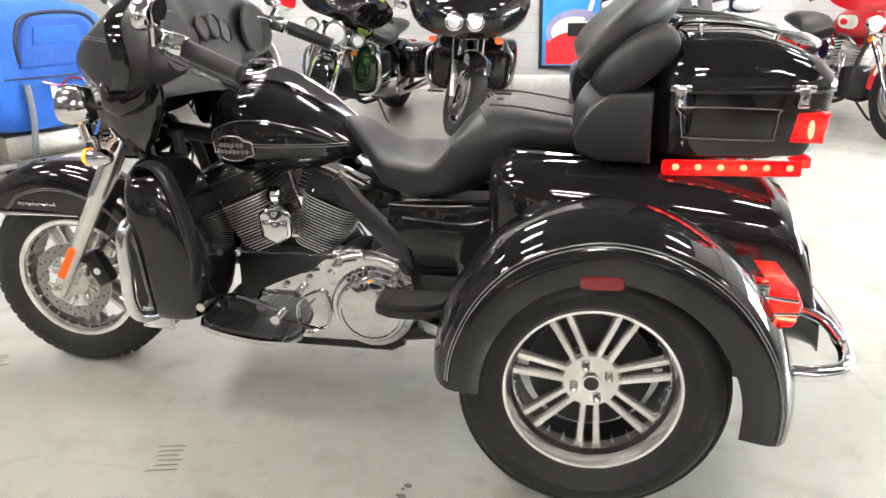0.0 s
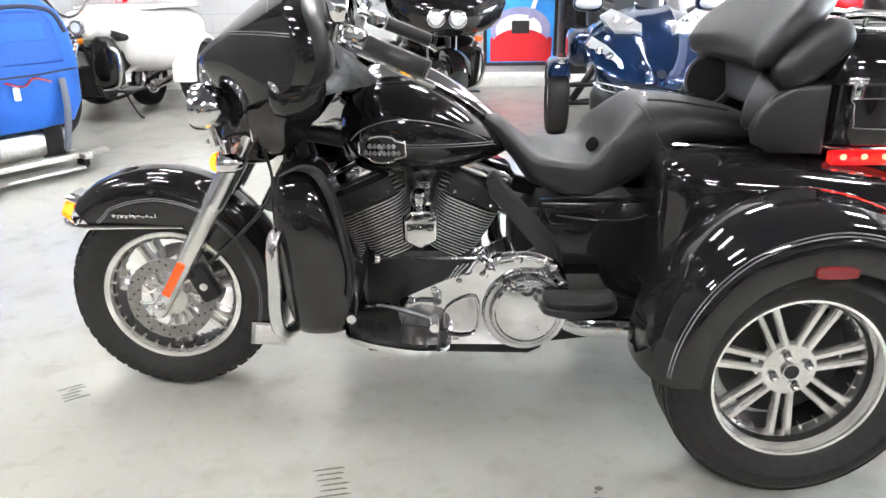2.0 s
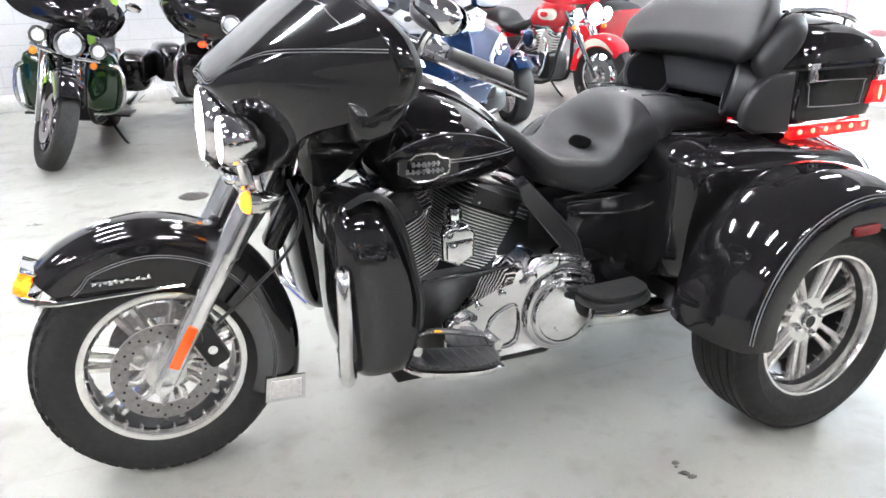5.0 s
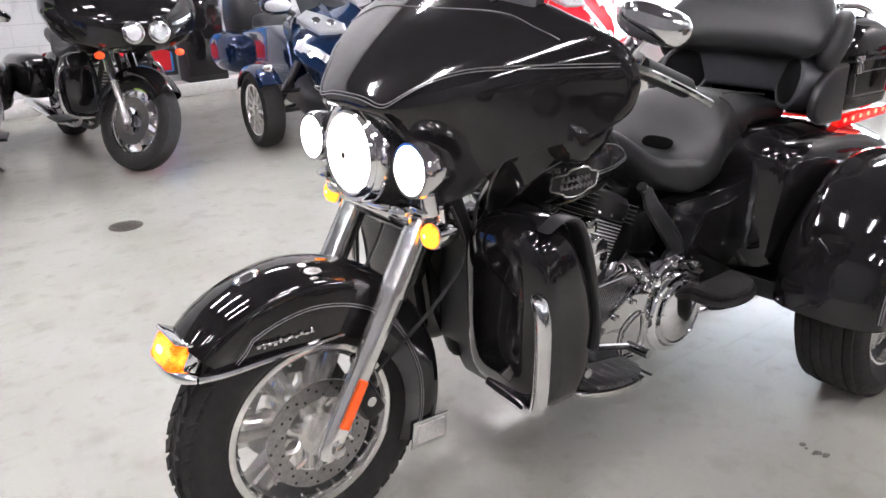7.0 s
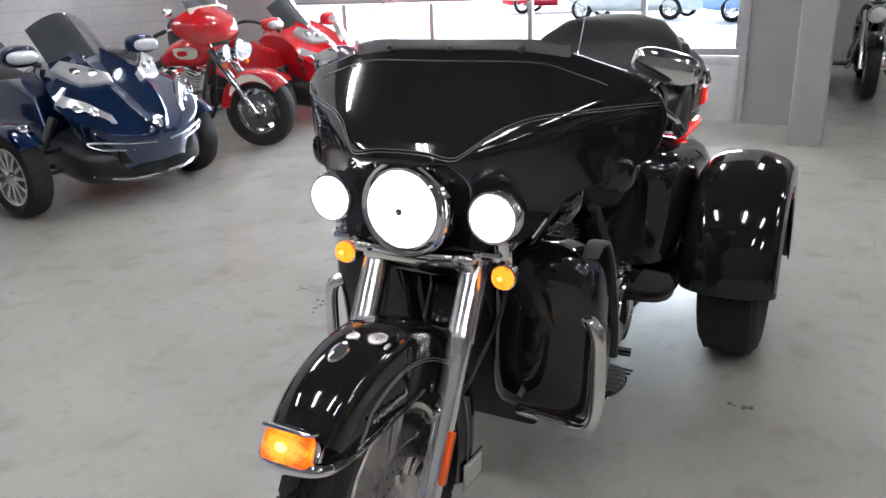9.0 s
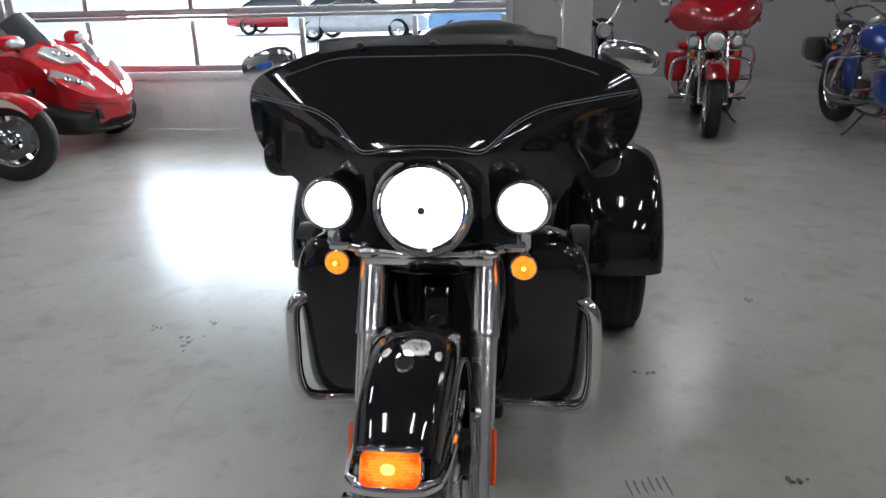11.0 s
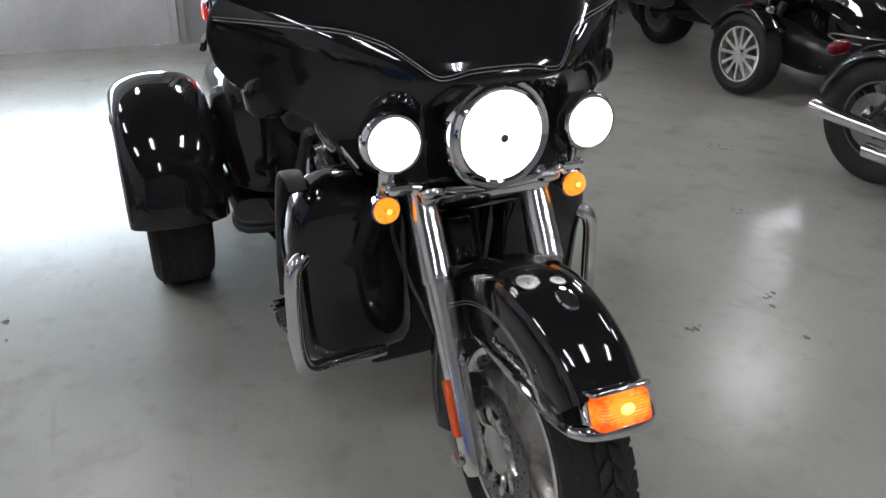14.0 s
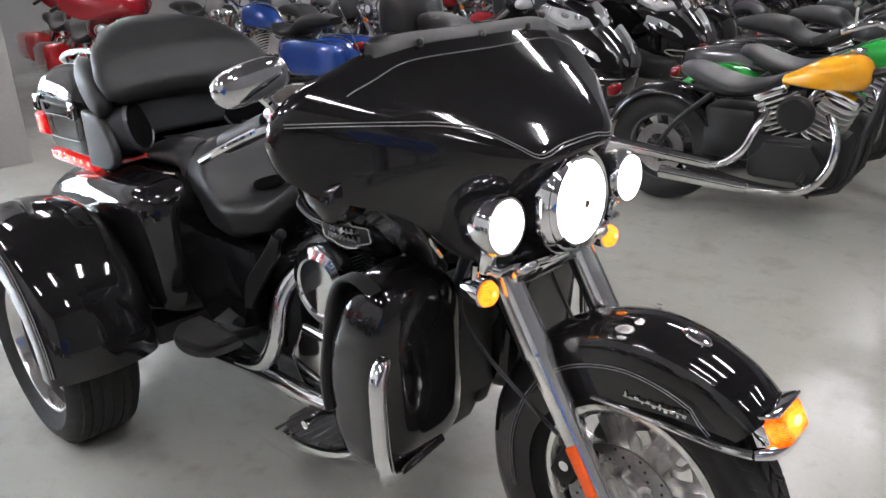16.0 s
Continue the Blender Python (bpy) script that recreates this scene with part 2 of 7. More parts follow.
def smooth_path(pts, k=6, closed=False):
    """Catmull-Rom through the points."""
    pts = [V(p) for p in pts]
    n = len(pts)
    out = []
    for i in range(n if closed else n - 1):
        if closed:
            p0, p1, p2, p3 = pts[i - 1], pts[i], pts[(i + 1) % n], pts[(i + 2) % n]
        else:
            p0, p1, p2, p3 = pts[max(i - 1, 0)], pts[i], pts[i + 1], pts[min(i + 2, n - 1)]
        for j in range(k):
            t = j / k
            out.append(0.5 * (2 * p1 + (p2 - p0) * t + (2 * p0 - 5 * p1 + 4 * p2 - p3) * t * t + (3 * p1 - p0 - 3 * p2 + p3) * t ** 3))
    if not closed:
        out.append(pts[-1])
    return out


def lerp_list(xs, ys, x):
    return float(np.interp(x, xs, ys))


def tube(bm, pts, r, n=10, k=5, closed=False, smooth=True):
    path = smooth_path(pts, k, closed) if smooth and len(pts) > 2 else [V(p) for p in pts]
    m = len(path)
    rings = []
    up = None
    for i, p in enumerate(path):
        if closed:
            d = path[(i + 1) % m] - path[i - 1]
        else:
            d = path[min(i + 1, m - 1)] - path[max(i - 1, 0)]
        d = d.normalized()
        if up is None:
            up = d.orthogonal().normalized()
        up = (up - d * up.dot(d)).normalized()
        side = d.cross(up)
        rr = r if not isinstance(r, (list, tuple)) else float(np.interp(i / (m - 1), np.linspace(0, 1, len(r)), r))
        rings.append([p + rr * (math.cos(a) * up + math.sin(a) * side) for a in (2 * math.pi * q / n for q in range(n))])
    if closed:
        loft(bm, rings + [rings[0]], cap=False)
    else:
        loft(bm, rings)
    return bm


def aim(p, d, up=(0, 0, 1)):
    """Matrix whose z runs along d from p."""
    return Matrix.Translation(p) @ V(d).to_track_quat('Z', 'Y').to_matrix().to_4x4()


def lathe(bm, profile, m, n=32, closed=False):
    """profile: (radius, height) turned round the local z of m."""
    rings = []
    for r, h in profile:
        rings.append([m @ V((max(r, 1e-4) * math.cos(a), max(r, 1e-4) * math.sin(a), h)) for a in (2 * math.pi * q / n for q in range(n))])
    if closed:
        rings.append(rings[0])
    loft(bm, rings, cap=not closed)
    return bm


def rbox(bm, c, s, bev=0.0, m=None, seg=2):
    r = bmesh.ops.create_cube(bm, size=1.0)
    vs = r['verts']
    m = m if m is not None else Matrix()
    for v in vs:
        v.co = V((v.co.x * s[0], v.co.y * s[1], v.co.z * s[2]))
    if bev:
        es = {e for v in vs for e in v.link_edges}
        g = bmesh.ops.bevel(bm, geom=list(es), offset=bev, segments=seg, affect='EDGES', profile=0.5)
        vs = list({v for f in g['faces'] for v in f.verts} | {v for v in vs if v.is_valid})
    bmesh.ops.transform(bm, matrix=Matrix.Translation(c) @ m, verts=vs)
    return bm


def prism(bm, poly, y0, y1, bev=0.0, seg=2, axis='y'):
    """A flat outline pushed from y0 to y1; outline in (x, z) for axis y, in (y, z) for axis x, in (x, y) for axis z."""
    def at(p, h):
        return V((p[0], h, p[1])) if axis == 'y' else V((h, p[0], p[1])) if axis == 'x' else V((p[0], p[1], h))
    a = [bm.verts.new(at(p, y0)) for p in poly]
    b = [bm.verts.new(at(p, y1)) for p in poly]
    fs = [bm.faces.new(a), bm.faces.new(b[::-1])]
    n = len(poly)
    for i in range(n):
        bm.faces.new((a[i], a[(i + 1) % n], b[(i + 1) % n], b[i]))
    if bev:
        es = [e for f in fs for e in f.edges]
        bmesh.ops.bevel(bm, geom=es, offset=bev, segments=seg, affect='EDGES', profile=0.5)
    return bm


def egg(bm, c, rad, p=2.0, n=20, k=12, m=None):
    """A superellipsoid."""
    m = m if m is not None else Matrix()

    def f(v, e):
        return math.copysign(abs(v) ** e, v)
    e = 2.0 / p
    rings = []
    for i in range(k + 1):
        t = -math.pi / 2 + math.pi * i / k
        ct, st = max(f(math.cos(t), e), 1e-3), f(math.sin(t), e)
        rings.append([V(c) + m @ V((rad[0] * ct * f(math.cos(a), e), rad[1] * ct * f(math.sin(a), e), rad[2] * st)) for a in (2 * math.pi * (q + 0.5) / n for q in range(n))])
    return loft(bm, rings)


def oval(c, u, v, a, b, p=2.0, n=24):
    e = 2.0 / p

    def f(x):
        return math.copysign(abs(x) ** e, x)
    return [V(c) + V(u) * a * f(math.cos(t)) + V(v) * b * f(math.sin(t)) for t in (2 * math.pi * (q + 0.5) / n for q in range(n))]


def section_loft(bm, rows, p=2.6, n=28):
    """rows: (x, half width, z low, z high); superellipse sections across x."""
    rings = []
    for x, w, z0, z1 in rows:
        rings.append(oval((x, 0, (z0 + z1) / 2), (0, 1, 0), (0, 0, 1), w, (z1 - z0) / 2, p, n))
    return loft(bm, rings)


def dense(rows, k=4):
    """More rows between, along a smooth curve."""
    a = np.array(rows, float)
    out = []
    for i in range(len(a) - 1):
        p0, p1, p2, p3 = a[max(i - 1, 0)], a[i], a[i + 1], a[min(i + 2, len(a) - 1)]
        for j in range(k):
            t = j / k
            out.append(0.5 * (2 * p1 + (p2 - p0) * t + (2 * p0 - 5 * p1 + 4 * p2 - p3) * t * t + (3 * p1 - p0 - 3 * p2 + p3) * t ** 3))
    out.append(a[-1])
    return [tuple(r) for r in out]



# ---- the room ----
def setting(name, bm, mat, label, sharp=30):
    ob = part(name, bm, mat, None, "", sharp)
    return tagged(ob, label, name.split("_")[0], "", "structure")


DX, DY0, DY1 = 6.25, 0.20, 5.42      # overhead door: its plane and its two sides
WY = 6.8                             # back wall
H = 4.8                              # ceiling

bm = BM()
prism(bm, [(-7, -12), (11, -12), (11, 7.1), (-7, 7.1)], -0.15, 0.0, axis='z')
setting("floor", bm, FLOOR, "polished grey concrete showroom floor with stains and tyre marks")

# outside ground
bm = BM()
prism(bm, [(11.0, -400), (400, -400), (400, 400), (11.0, 400)], -0.3, -0.02, axis='z')
prism(bm, [(6.5, 0.0), (11.0, 0.0), (11.0, 40), (6.5, 40)], -0.3, -0.02, axis='z')
setting("ground", bm, material("car_park_concrete", (0.62, 0.62, 0.61), 0.8, grain=(8, 0.1), stain=(0.3, 0.1)), "pale concrete car park outside the overhead door")

# back wall with block joints
bm = BM()
rbox(bm, (2, WY + 0.1, H / 2), (18, 0.2, H))
wall_n = setting("wall_north", bm, WALL, "painted grey concrete block wall")
bm = BM()
for k in range(1, 20):
    z = k * 0.2
    prism(bm, [(-7, z - 0.004), (11, z - 0.004), (11, z + 0.004), (-7, z + 0.004)], WY - 0.0015, WY + 0.02)
for k in range(0, 19):
    for i in range(44):
        x = -7 + i * 0.41 + (0.205 if k % 2 else 0)
        prism(bm, [(x - 0.003, k * 0.2 + 0.005), (x + 0.003, k * 0.2 + 0.005), (x + 0.003, k * 0.2 + 0.195), (x - 0.003, k * 0.2 + 0.195)], WY - 0.0012, WY + 0.02)
j = part("mortar_joint", bm, MORTAR, wall_n)
bm = BM()
rbox(bm, (2, 6.655, 0.065), (18, 0.29, 0.13), 0.012)
setting("kerb", bm, KERB, "low painted concrete kerb along the block wall")

# door wall: above the door, beside it, and the return to the deeper bay
bm = BM()
rbox(bm, (DX + 0.1, (DY0 - 0.38) / 2, H / 2), (0.2, DY0 + 0.38, H))
rbox(bm, (DX + 0.1, (DY1 + WY) / 2, H / 2), (0.2, WY - DY1, H))
rbox(bm, (DX + 0.1, (DY0 + DY1) / 2, (3.05 + H) / 2), (0.2, DY1 - DY0, H - 3.05))
setting("wall_east", bm, WALL, "painted grey wall round the overhead door")
bm = BM()
rbox(bm, (8.68, -0.28, H / 2), (4.65, 0.2, H))
setting("wall_return", bm, WALL, "painted grey return wall behind the column")
bm = BM()
rbox(bm, (10.9, -6.09, H / 2), (0.2, 11.42, H))
setting("wall_far", bm, WALL, "painted grey wall at the end of the deep bay")
# unseen south and west walls, coloured dark to weaken reflections on the trike
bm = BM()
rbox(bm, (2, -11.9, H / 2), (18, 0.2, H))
setting("wall_south", bm, WALLDIM, "wall behind the rows of motorcycles, darkened to dim reflections")
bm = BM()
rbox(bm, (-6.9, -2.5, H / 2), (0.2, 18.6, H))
setting("wall_west", bm, WALLDIM, "plain unseen wall, darkened to dim reflections")
bm = BM()
rbox(bm, (2, -2.5, H + 0.1), (18, 19, 0.2))
setting("ceiling", bm, CEIL, "dark painted showroom ceiling")
bm = BM()
rbox(bm, (5.56, -0.45, H / 2), (0.28, 0.24, H), 0.01)
setting("column", bm, material("column_paint", (0.44, 0.44, 0.43), 0.5, grain=(40, 0.04), stain=(1.5, 0.08)), "painted square column")

# overhead door: solid bottom row, two glazed rows, unseen upper rows closed to cut daylight
door = tagged(new("door_1"), "white sectional overhead door with glazed rows", "door", "", "structure")
ys = [DY0, 1.1, 2.25, 3.4, 4.55, DY1]
rows = [(0.0, 0.6, False), (0.6, 1.16, True), (1.16, 1.76, True), (1.76, 2.36, False), (2.36, 3.05, False)]
for z0, z1, glazed in rows:
    if not glazed:
        bm = BM()
        rbox(bm, (DX + 0.07, (DY0 + DY1) / 2, (z0 + z1) / 2), (0.045, DY1 - DY0, z1 - z0 - 0.006), 0.004)
        rbox(bm, (DX + 0.044, (DY0 + DY1) / 2, z1 - 0.05), (0.010, DY1 - DY0 - 0.04, 0.07), 0.004)
        for y in (DY0 + 0.04, DY1 - 0.04):
            rbox(bm, (DX + 0.042, y, (z0 + z1) / 2), (0.012, 0.07, z1 - z0 - 0.02), 0.004)
        part("door_panel", bm, DOORWHITE, door)
    else:
        bm = BM()
        rbox(bm, (DX + 0.07, (DY0 + DY1) / 2, z0 + 0.035), (0.05, DY1 - DY0, 0.066), 0.004)
        rbox(bm, (DX + 0.07, (DY0 + DY1) / 2, z1 - 0.02), (0.05, DY1 - DY0, 0.036), 0.004)
        for y in ys:
            yy = min(max(y, DY0 + 0.03), DY1 - 0.03)
            rbox(bm, (DX + 0.07, yy, (z0 + z1) / 2), (0.046, 0.05, z1 - z0 - 0.1), 0.004)
        part("door_rail", bm, ALU, door)
        for a, b in zip(ys, ys[1:]):
            bm = BM()
            rbox(bm, (DX + 0.075, (a + b) / 2, (z0 + z1) / 2 + 0.015), (0.006, b - a - 0.03, z1 - z0 - 0.08))
            g = part("pane", bm, GLASS, door)
            g.visible_shadow = False
bm = BM()
for y in (DY0 - 0.03, DY1 + 0.03):
    rbox(bm, (DX + 0.0, y, 1.53), (0.07, 0.06, 3.06), 0.004)
rbox(bm, (DX + 0.0, (DY0 + DY1) / 2, 3.09), (0.07, DY1 - DY0 + 0.12, 0.06), 0.004)
part("door_track", bm, ALU, door)

# bright overcast sky beyond the car park
bm = BM()
rbox(bm, (45.2, 3.0, 17.0), (0.4, 150.0, 34.6))
setting("backdrop", bm, material("bright_overcast_sky", (0.8, 0.85, 0.9), 0.9, emit=(0.80, 0.91, 1.0), power=18.0), "plain bright overcast sky beyond the car park")

# fluorescent fixtures in rows
def fixture():
    f = thing("ceiling_light", "white twin-tube fluorescent ceiling fixture, lit", "ceiling light", "ceiling lights")
    bm = BM()
    prism(bm, [(-0.055, 0.0), (0.055, 0.0), (0.045, -0.06), (-0.045, -0.06)], -0.62, 0.62)
    bmesh.ops.rotate(bm, verts=bm.verts, cent=(0, 0, 0), matrix=Matrix.Rotation(radians(90), 3, 'Z'))
    part("housing", bm, FIXTURE, f)
    for y in (-0.1, 0.1):
        bm = BM()
        tube(bm, [(-0.6, y, -0.075), (0.6, y, -0.075)], 0.022, 10)
        part("tube", bm, TUBE, f)
    for x in (-0.61, 0.61):
        bm = BM()
        rbox(bm, (x, 0, -0.05), (0.02, 0.26, 0.09), 0.004)
        part("end_cap", bm, FIXTURE, f)
    return f


spots = [(-4.7, 1.7), (-4.7, -3.6), (-4.7, -6.4)] + [(-1.3, y) for y in (4.5, 1.7, -0.95, -3.6)] + [(1.9, y) for y in (4.9, -6.4, -9.3)] + [(5.15, y) for y in (4.5, 1.7, -0.95, -6.4)] + [(9.9, -2.4), (9.3, -10.9)]
first = fixture()
first.matrix_basis = pose(*spots[0], H)
for x, y in spots[1:]:
    copy_thing(first, pose(x, y, H))

# ---- the black trike ----
TRIKE = thing("motor_trike", "gloss black three-wheeled touring motorcycle with lit lamps on concrete", "motorcycle")
TRIKE.matrix_basis = Matrix.Translation((0.2, 0, 0)) @ Matrix.Rotation(radians(1.2), 4, 'Z') @ Matrix.Translation((-0.2, 0, 0))
SIDES = (-1, 1)
FA = V((0.004, 0, 0.307))      # front axle
RA = V((1.67, 0, 0.317))   # rear axle


def hub_frame(c, side):
    """Local z outward along the wheel's axle on that side."""
    return aim(c, (0, side, 0))


def make_tyre(bm, c, r, rr, w, n=72):
    prof = [(rr, -w * 0.36), (rr + 0.012, -w * 0.42), (rr + (r - rr) * 0.45, -w * 0.5), (r - 0.03, -w * 0.47), (r - 0.012, -w * 0.40), (r - 0.004, -w * 0.26), (r, -w * 0.1), (r, w * 0.1),
            (r - 0.004, w * 0.26), (r - 0.012, w * 0.40), (r - 0.03, w * 0.47), (rr + (r - rr) * 0.45, w * 0.5), (rr + 0.012, w * 0.42), (rr, w * 0.36), (rr - 0.02, w * 0.2), (rr - 0.02, -w * 0.2)]
    return lathe(bm, prof, aim(c, (0, 1, 0)), n, closed=True)


def double_spokes(bm, m, r0, r1, count, gap0, gap1, wid, z, dz, thick, turn=0.0):
    for k in range(count):
        a = 2 * math.pi * k / count + turn
        d, t = V((math.cos(a), math.sin(a), 0)), V((-math.sin(a), math.cos(a), 0))
        for s in (-1, 1):
            rings = []
            for q, rad in enumerate(np.linspace(r0, r1, 5)):
                u = q / 4
                g = s * (gap0 + (gap1 - gap0) * u)
                ctr = d * rad + t * g + V((0, 0, z + dz * u))
                ww = wid * (1 + 0.25 * u * u)
                rings.append([m @ (ctr + t * ww * i + V((0, 0, thick * j))) for i, j in ((-1, -1), (-1, 0.5), (-0.6, 1), (0.6, 1), (1, 0.5), (1, -1))])
            loft(bm, rings)


# front wheel
fw = part("front_wheel", make_tyre(BM(), FA, 0.3035, 0.207, 0.132), RUBBER, TRIKE, "black front tyre on a cast spoked wheel")
bm = BM()
for k in range(46):
    a = 2 * math.pi * k / 46
    for row, (y0, y1, sk) in enumerate(((-0.056, -0.03, 0.02), (-0.026, -0.002, -0.02), (0.002, 0.026, 0.02), (0.03, 0.056, -0.02))):
        off = 0.5 * (row % 2) * 2 * math.pi / 46
        r0 = 0.3045 - (0.010 if row in (0, 3) else 0.0)
        ring = []
        for rad in (r0 - 0.010, r0 + 0.006):
            q = []
            for y, s in ((y0, 0), (y1, 1)):
                for e in ((0.004, 0.034) if s == 0 else (0.034, 0.004)):
                    aa = a + off + (e + sk * (s - 0.5) * 1.2) / 0.308
                    rx = rad - (0.006 if (abs(y) > 0.05) else 0)
                    q.append(FA + V((rx * math.cos(aa), y, rx * math.sin(aa))))
            ring.append(q)
        loft(bm, ring)
part("tread", bm, RUBBER, fw)
bm = BM()
for s in SIDES:
    lathe(bm, [(0.2085, 0.047), (0.207, 0.054), (0.2, 0.056), (0.191, 0.053), (0.186, 0.044), (0.183, 0.02), (0.182, 0.0), (0.188, 0.0), (0.2, 0.035)], hub_frame(FA, s), 64, closed=True)
part("rim", bm, POLISHED, fw, "polished rim lip")
bm = BM()
lathe(bm, [(0.1815, -0.038), (0.1815, 0.038), (0.1795, 0.038), (0.1795, -0.038)], hub_frame(FA, 1), 64, closed=True)
part("rim_barrel", bm, BLACKENG, fw, "dark inner rim barrel")
bm = BM()
lathe(bm, [(0.0, -0.06), (0.045, -0.06), (0.055, -0.03), (0.055, 0.03), (0.045, 0.06), (0.0, 0.06)], aim(FA, (0, 1, 0)), 24)
part("hub", bm, SILVERP, fw)
for k in range(7):
    bm = BM()
    double_spokes(bm, hub_frame(FA, -1), 0.05, 0.188, 1, 0.014, 0.022, 0.0085, 0.0, 0.0, 0.020, 2 * math.pi * k / 7 + 0.24)
    part("spoke", bm, SILVERP, fw)
for k in range(28):
    a = 2 * math.pi * k / 28
    for s in SIDES:
        bm = BM()
        rbox(bm, FA + V((0.181 * math.cos(a), s * 0.035, 0.181 * math.sin(a))), (0.008, 0.02, 0.008), 0.002, Matrix.Rotation(-a, 4, 'Y'), 1)
        part("rim_bolt", bm, SILVERP, fw)
for s in SIDES:
    bm = BM()
    m = hub_frame(FA + V((0, s * 0.072, 0)), s)
    lathe(bm, [(0.130, -0.0025), (0.130, 0.0025), (0.088, 0.0025), (0.088, -0.0025)], m, 64, closed=True)
    disc = part("brake_disc", bm, STEEL, fw, "drilled steel brake disc")
    bm = BM()
    for k in range(10):
        bm = BM()
        a = 2 * math.pi * k / 10
        tube(bm, [m @ V((0.045 * math.cos(a), 0.045 * math.sin(a), -0.008)), m @ V((0.066 * math.cos(a + 0.25), 0.066 * math.sin(a + 0.25), 0.0)), m @ V((0.092 * math.cos(a + 0.1), 0.092 * math.sin(a + 0.1), 0.003))], 0.0065, 6, 3)
        part("carrier_arm", bm, SILVERP, disc)
    bm = BM()
    lathe(bm, [(0, -0.01), (0.05, -0.01), (0.05, 0.004), (0.03, 0.01), (0, 0.01)], m, 24)
    part("disc_carrier", bm, SILVERP, disc)
    for k in range(40):
        bm = BM()
        a = 2 * math.pi * k / 40
        rr = (0.096, 0.109, 0.122)[k % 3]
        lathe(bm, [(0.0035, 0.0015), (0.0035, 0.0032)], m @ Matrix.Translation((rr * math.cos(a), rr * math.sin(a), 0)), 8)
        part("disc_hole", bm, BLACKENG, disc)

# fork
FORK0, FORK1 = V((0.0, 0, 0.31)), V((0.30, 0, 0.815))
FD = (FORK1 - FORK0).normalized()
for s in SIDES:
    off = V((0, s * 0.127, 0))
    bm = BM()
    lathe(bm, [(0.0, -0.035), (0.018, -0.035), (0.024, -0.02), (0.026, 0.02), (0.025, 0.1), (0.0255, 0.2), (0.028, 0.33), (0.028, 0.352), (0.02, 0.354), (0.0, 0.354)], aim(FORK0 + off, FD), 24)
    leg = part("fork_slider", bm, POLISHED, TRIKE, "polished aluminium lower fork leg")
    bm = BM()
    lathe(bm, [(0.0, 0.352), (0.033, 0.352), (0.034, 0.36), (0.033, 0.37), (0.0325, 0.59), (0.0, 0.6)], aim(FORK0 + off, FD), 24)
    part("fork_cover", bm, FORKCHROME, leg, "chrome upper fork cover")
    bm = BM()
    rbox(bm, (0, 0, 0), (0.026, 0.008, 0.115), 0.004)
    bmesh.ops.transform(bm, matrix=Matrix.Translation(FORK0 + off + V((-0.004, s * 0.028, 0)) + FD * 0.105) @ Matrix.Rotation(math.atan2(FD.x, FD.z), 4, 'Y'), verts=bm.verts)
    part("reflector", bm, ORANGE, leg, "orange side reflector")
    bm = BM()
    tube(bm, [FORK0 + off + V((0, -s * 0.02, 0)), FORK0 + off + V((0, s * 0.034, 0))], 0.012, 12)
    lathe(bm, [(0, 0), (0.016, 0), (0.016, 0.008), (0.01, 0.012), (0, 0.012)], hub_frame(FORK0 + off + V((0, s * 0.03, 0)), s), 6)
    part("axle_nut", bm, CHROME, leg)
    # caliper behind the leg
    bm = BM()
    rbox(bm, (0.115, s * 0.085, 0.365), (0.06, 0.05, 0.12), 0.015, Matrix.Rotation(radians(-25), 4, 'Y'))
    rbox(bm, (0.075, s * 0.10, 0.40), (0.05, 0.03, 0.03), 0.006)
    cal = part("brake_caliper", bm, BLACKENG, leg)
    bm = BM()
    lathe(bm, [(0, 0), (0.012, 0), (0.012, 0.004), (0, 0.005)], hub_frame(V((0.12, s * 0.11, 0.36)), s), 16)
    part("caliper_badge", bm, CHROME, cal)
    bm = BM()
    lathe(bm, [(0, 0), (0.012, 0), (0.013, 0.01), (0.008, 0.016), (0, 0.018)], aim(FORK0 + off + FD * 0.2 + V((-0.015, -s * 0.01, 0)), (-0.75, -s * 0.4, 0.5)), 16)
    part("fender_bolt", bm, CHROME, leg)

# front fender
def fender_R(th):
    return lerp_list([-30, 0, 25, 60, 90, 120, 143], [0.352, 0.352, 0.357, 0.382, 0.394, 0.396, 0.384], th)


def fender_r(th):
    low = lerp_list([-30, -20, 0, 30, 60, 80], [0.225, 0.225, 0.226, 0.228, 0.232, 0.235], th)
    if th > 80:
        return min(0.228 / max(math.sin(radians(th)), 0.3), fender_R(th) - 0.03)
    return low


rings = []
for th in np.linspace(-27, 131, 44):
    R, r = fender_R(th), fender_r(th)
    wid = lerp_list([-27, 20, 90, 139], [0.086, 0.088, 0.088, 0.074], th)
    d = V((-math.cos(radians(th)) * -1, 0, math.sin(radians(th))))
    d = V((math.cos(radians(th)), 0, math.sin(radians(th))))
    pts = [(-wid, r), (-wid * 1.01, r + (R - r) * 0.4), (-wid, R - 0.05), (-wid * 0.93, R - 0.024), (-wid * 0.72, R - 0.008), (-wid * 0.38, R - 0.001), (0, R + 0.002)]
    pts += [(-y, q) for y, q in pts[-2::-1]]
    rings.append([FA + d * q + V((0, y, 0)) for y, q in pts])
bm = BM()
loft(bm, rings, cap=False, closed=False)
ff = solid(part("front_fender", bm, BLACK, TRIKE, "gloss black front fender with pinstripes", 60), 0.004)
def polar(th, q, y):
    return FA + V((q * math.cos(radians(th)), y, q * math.sin(radians(th))))


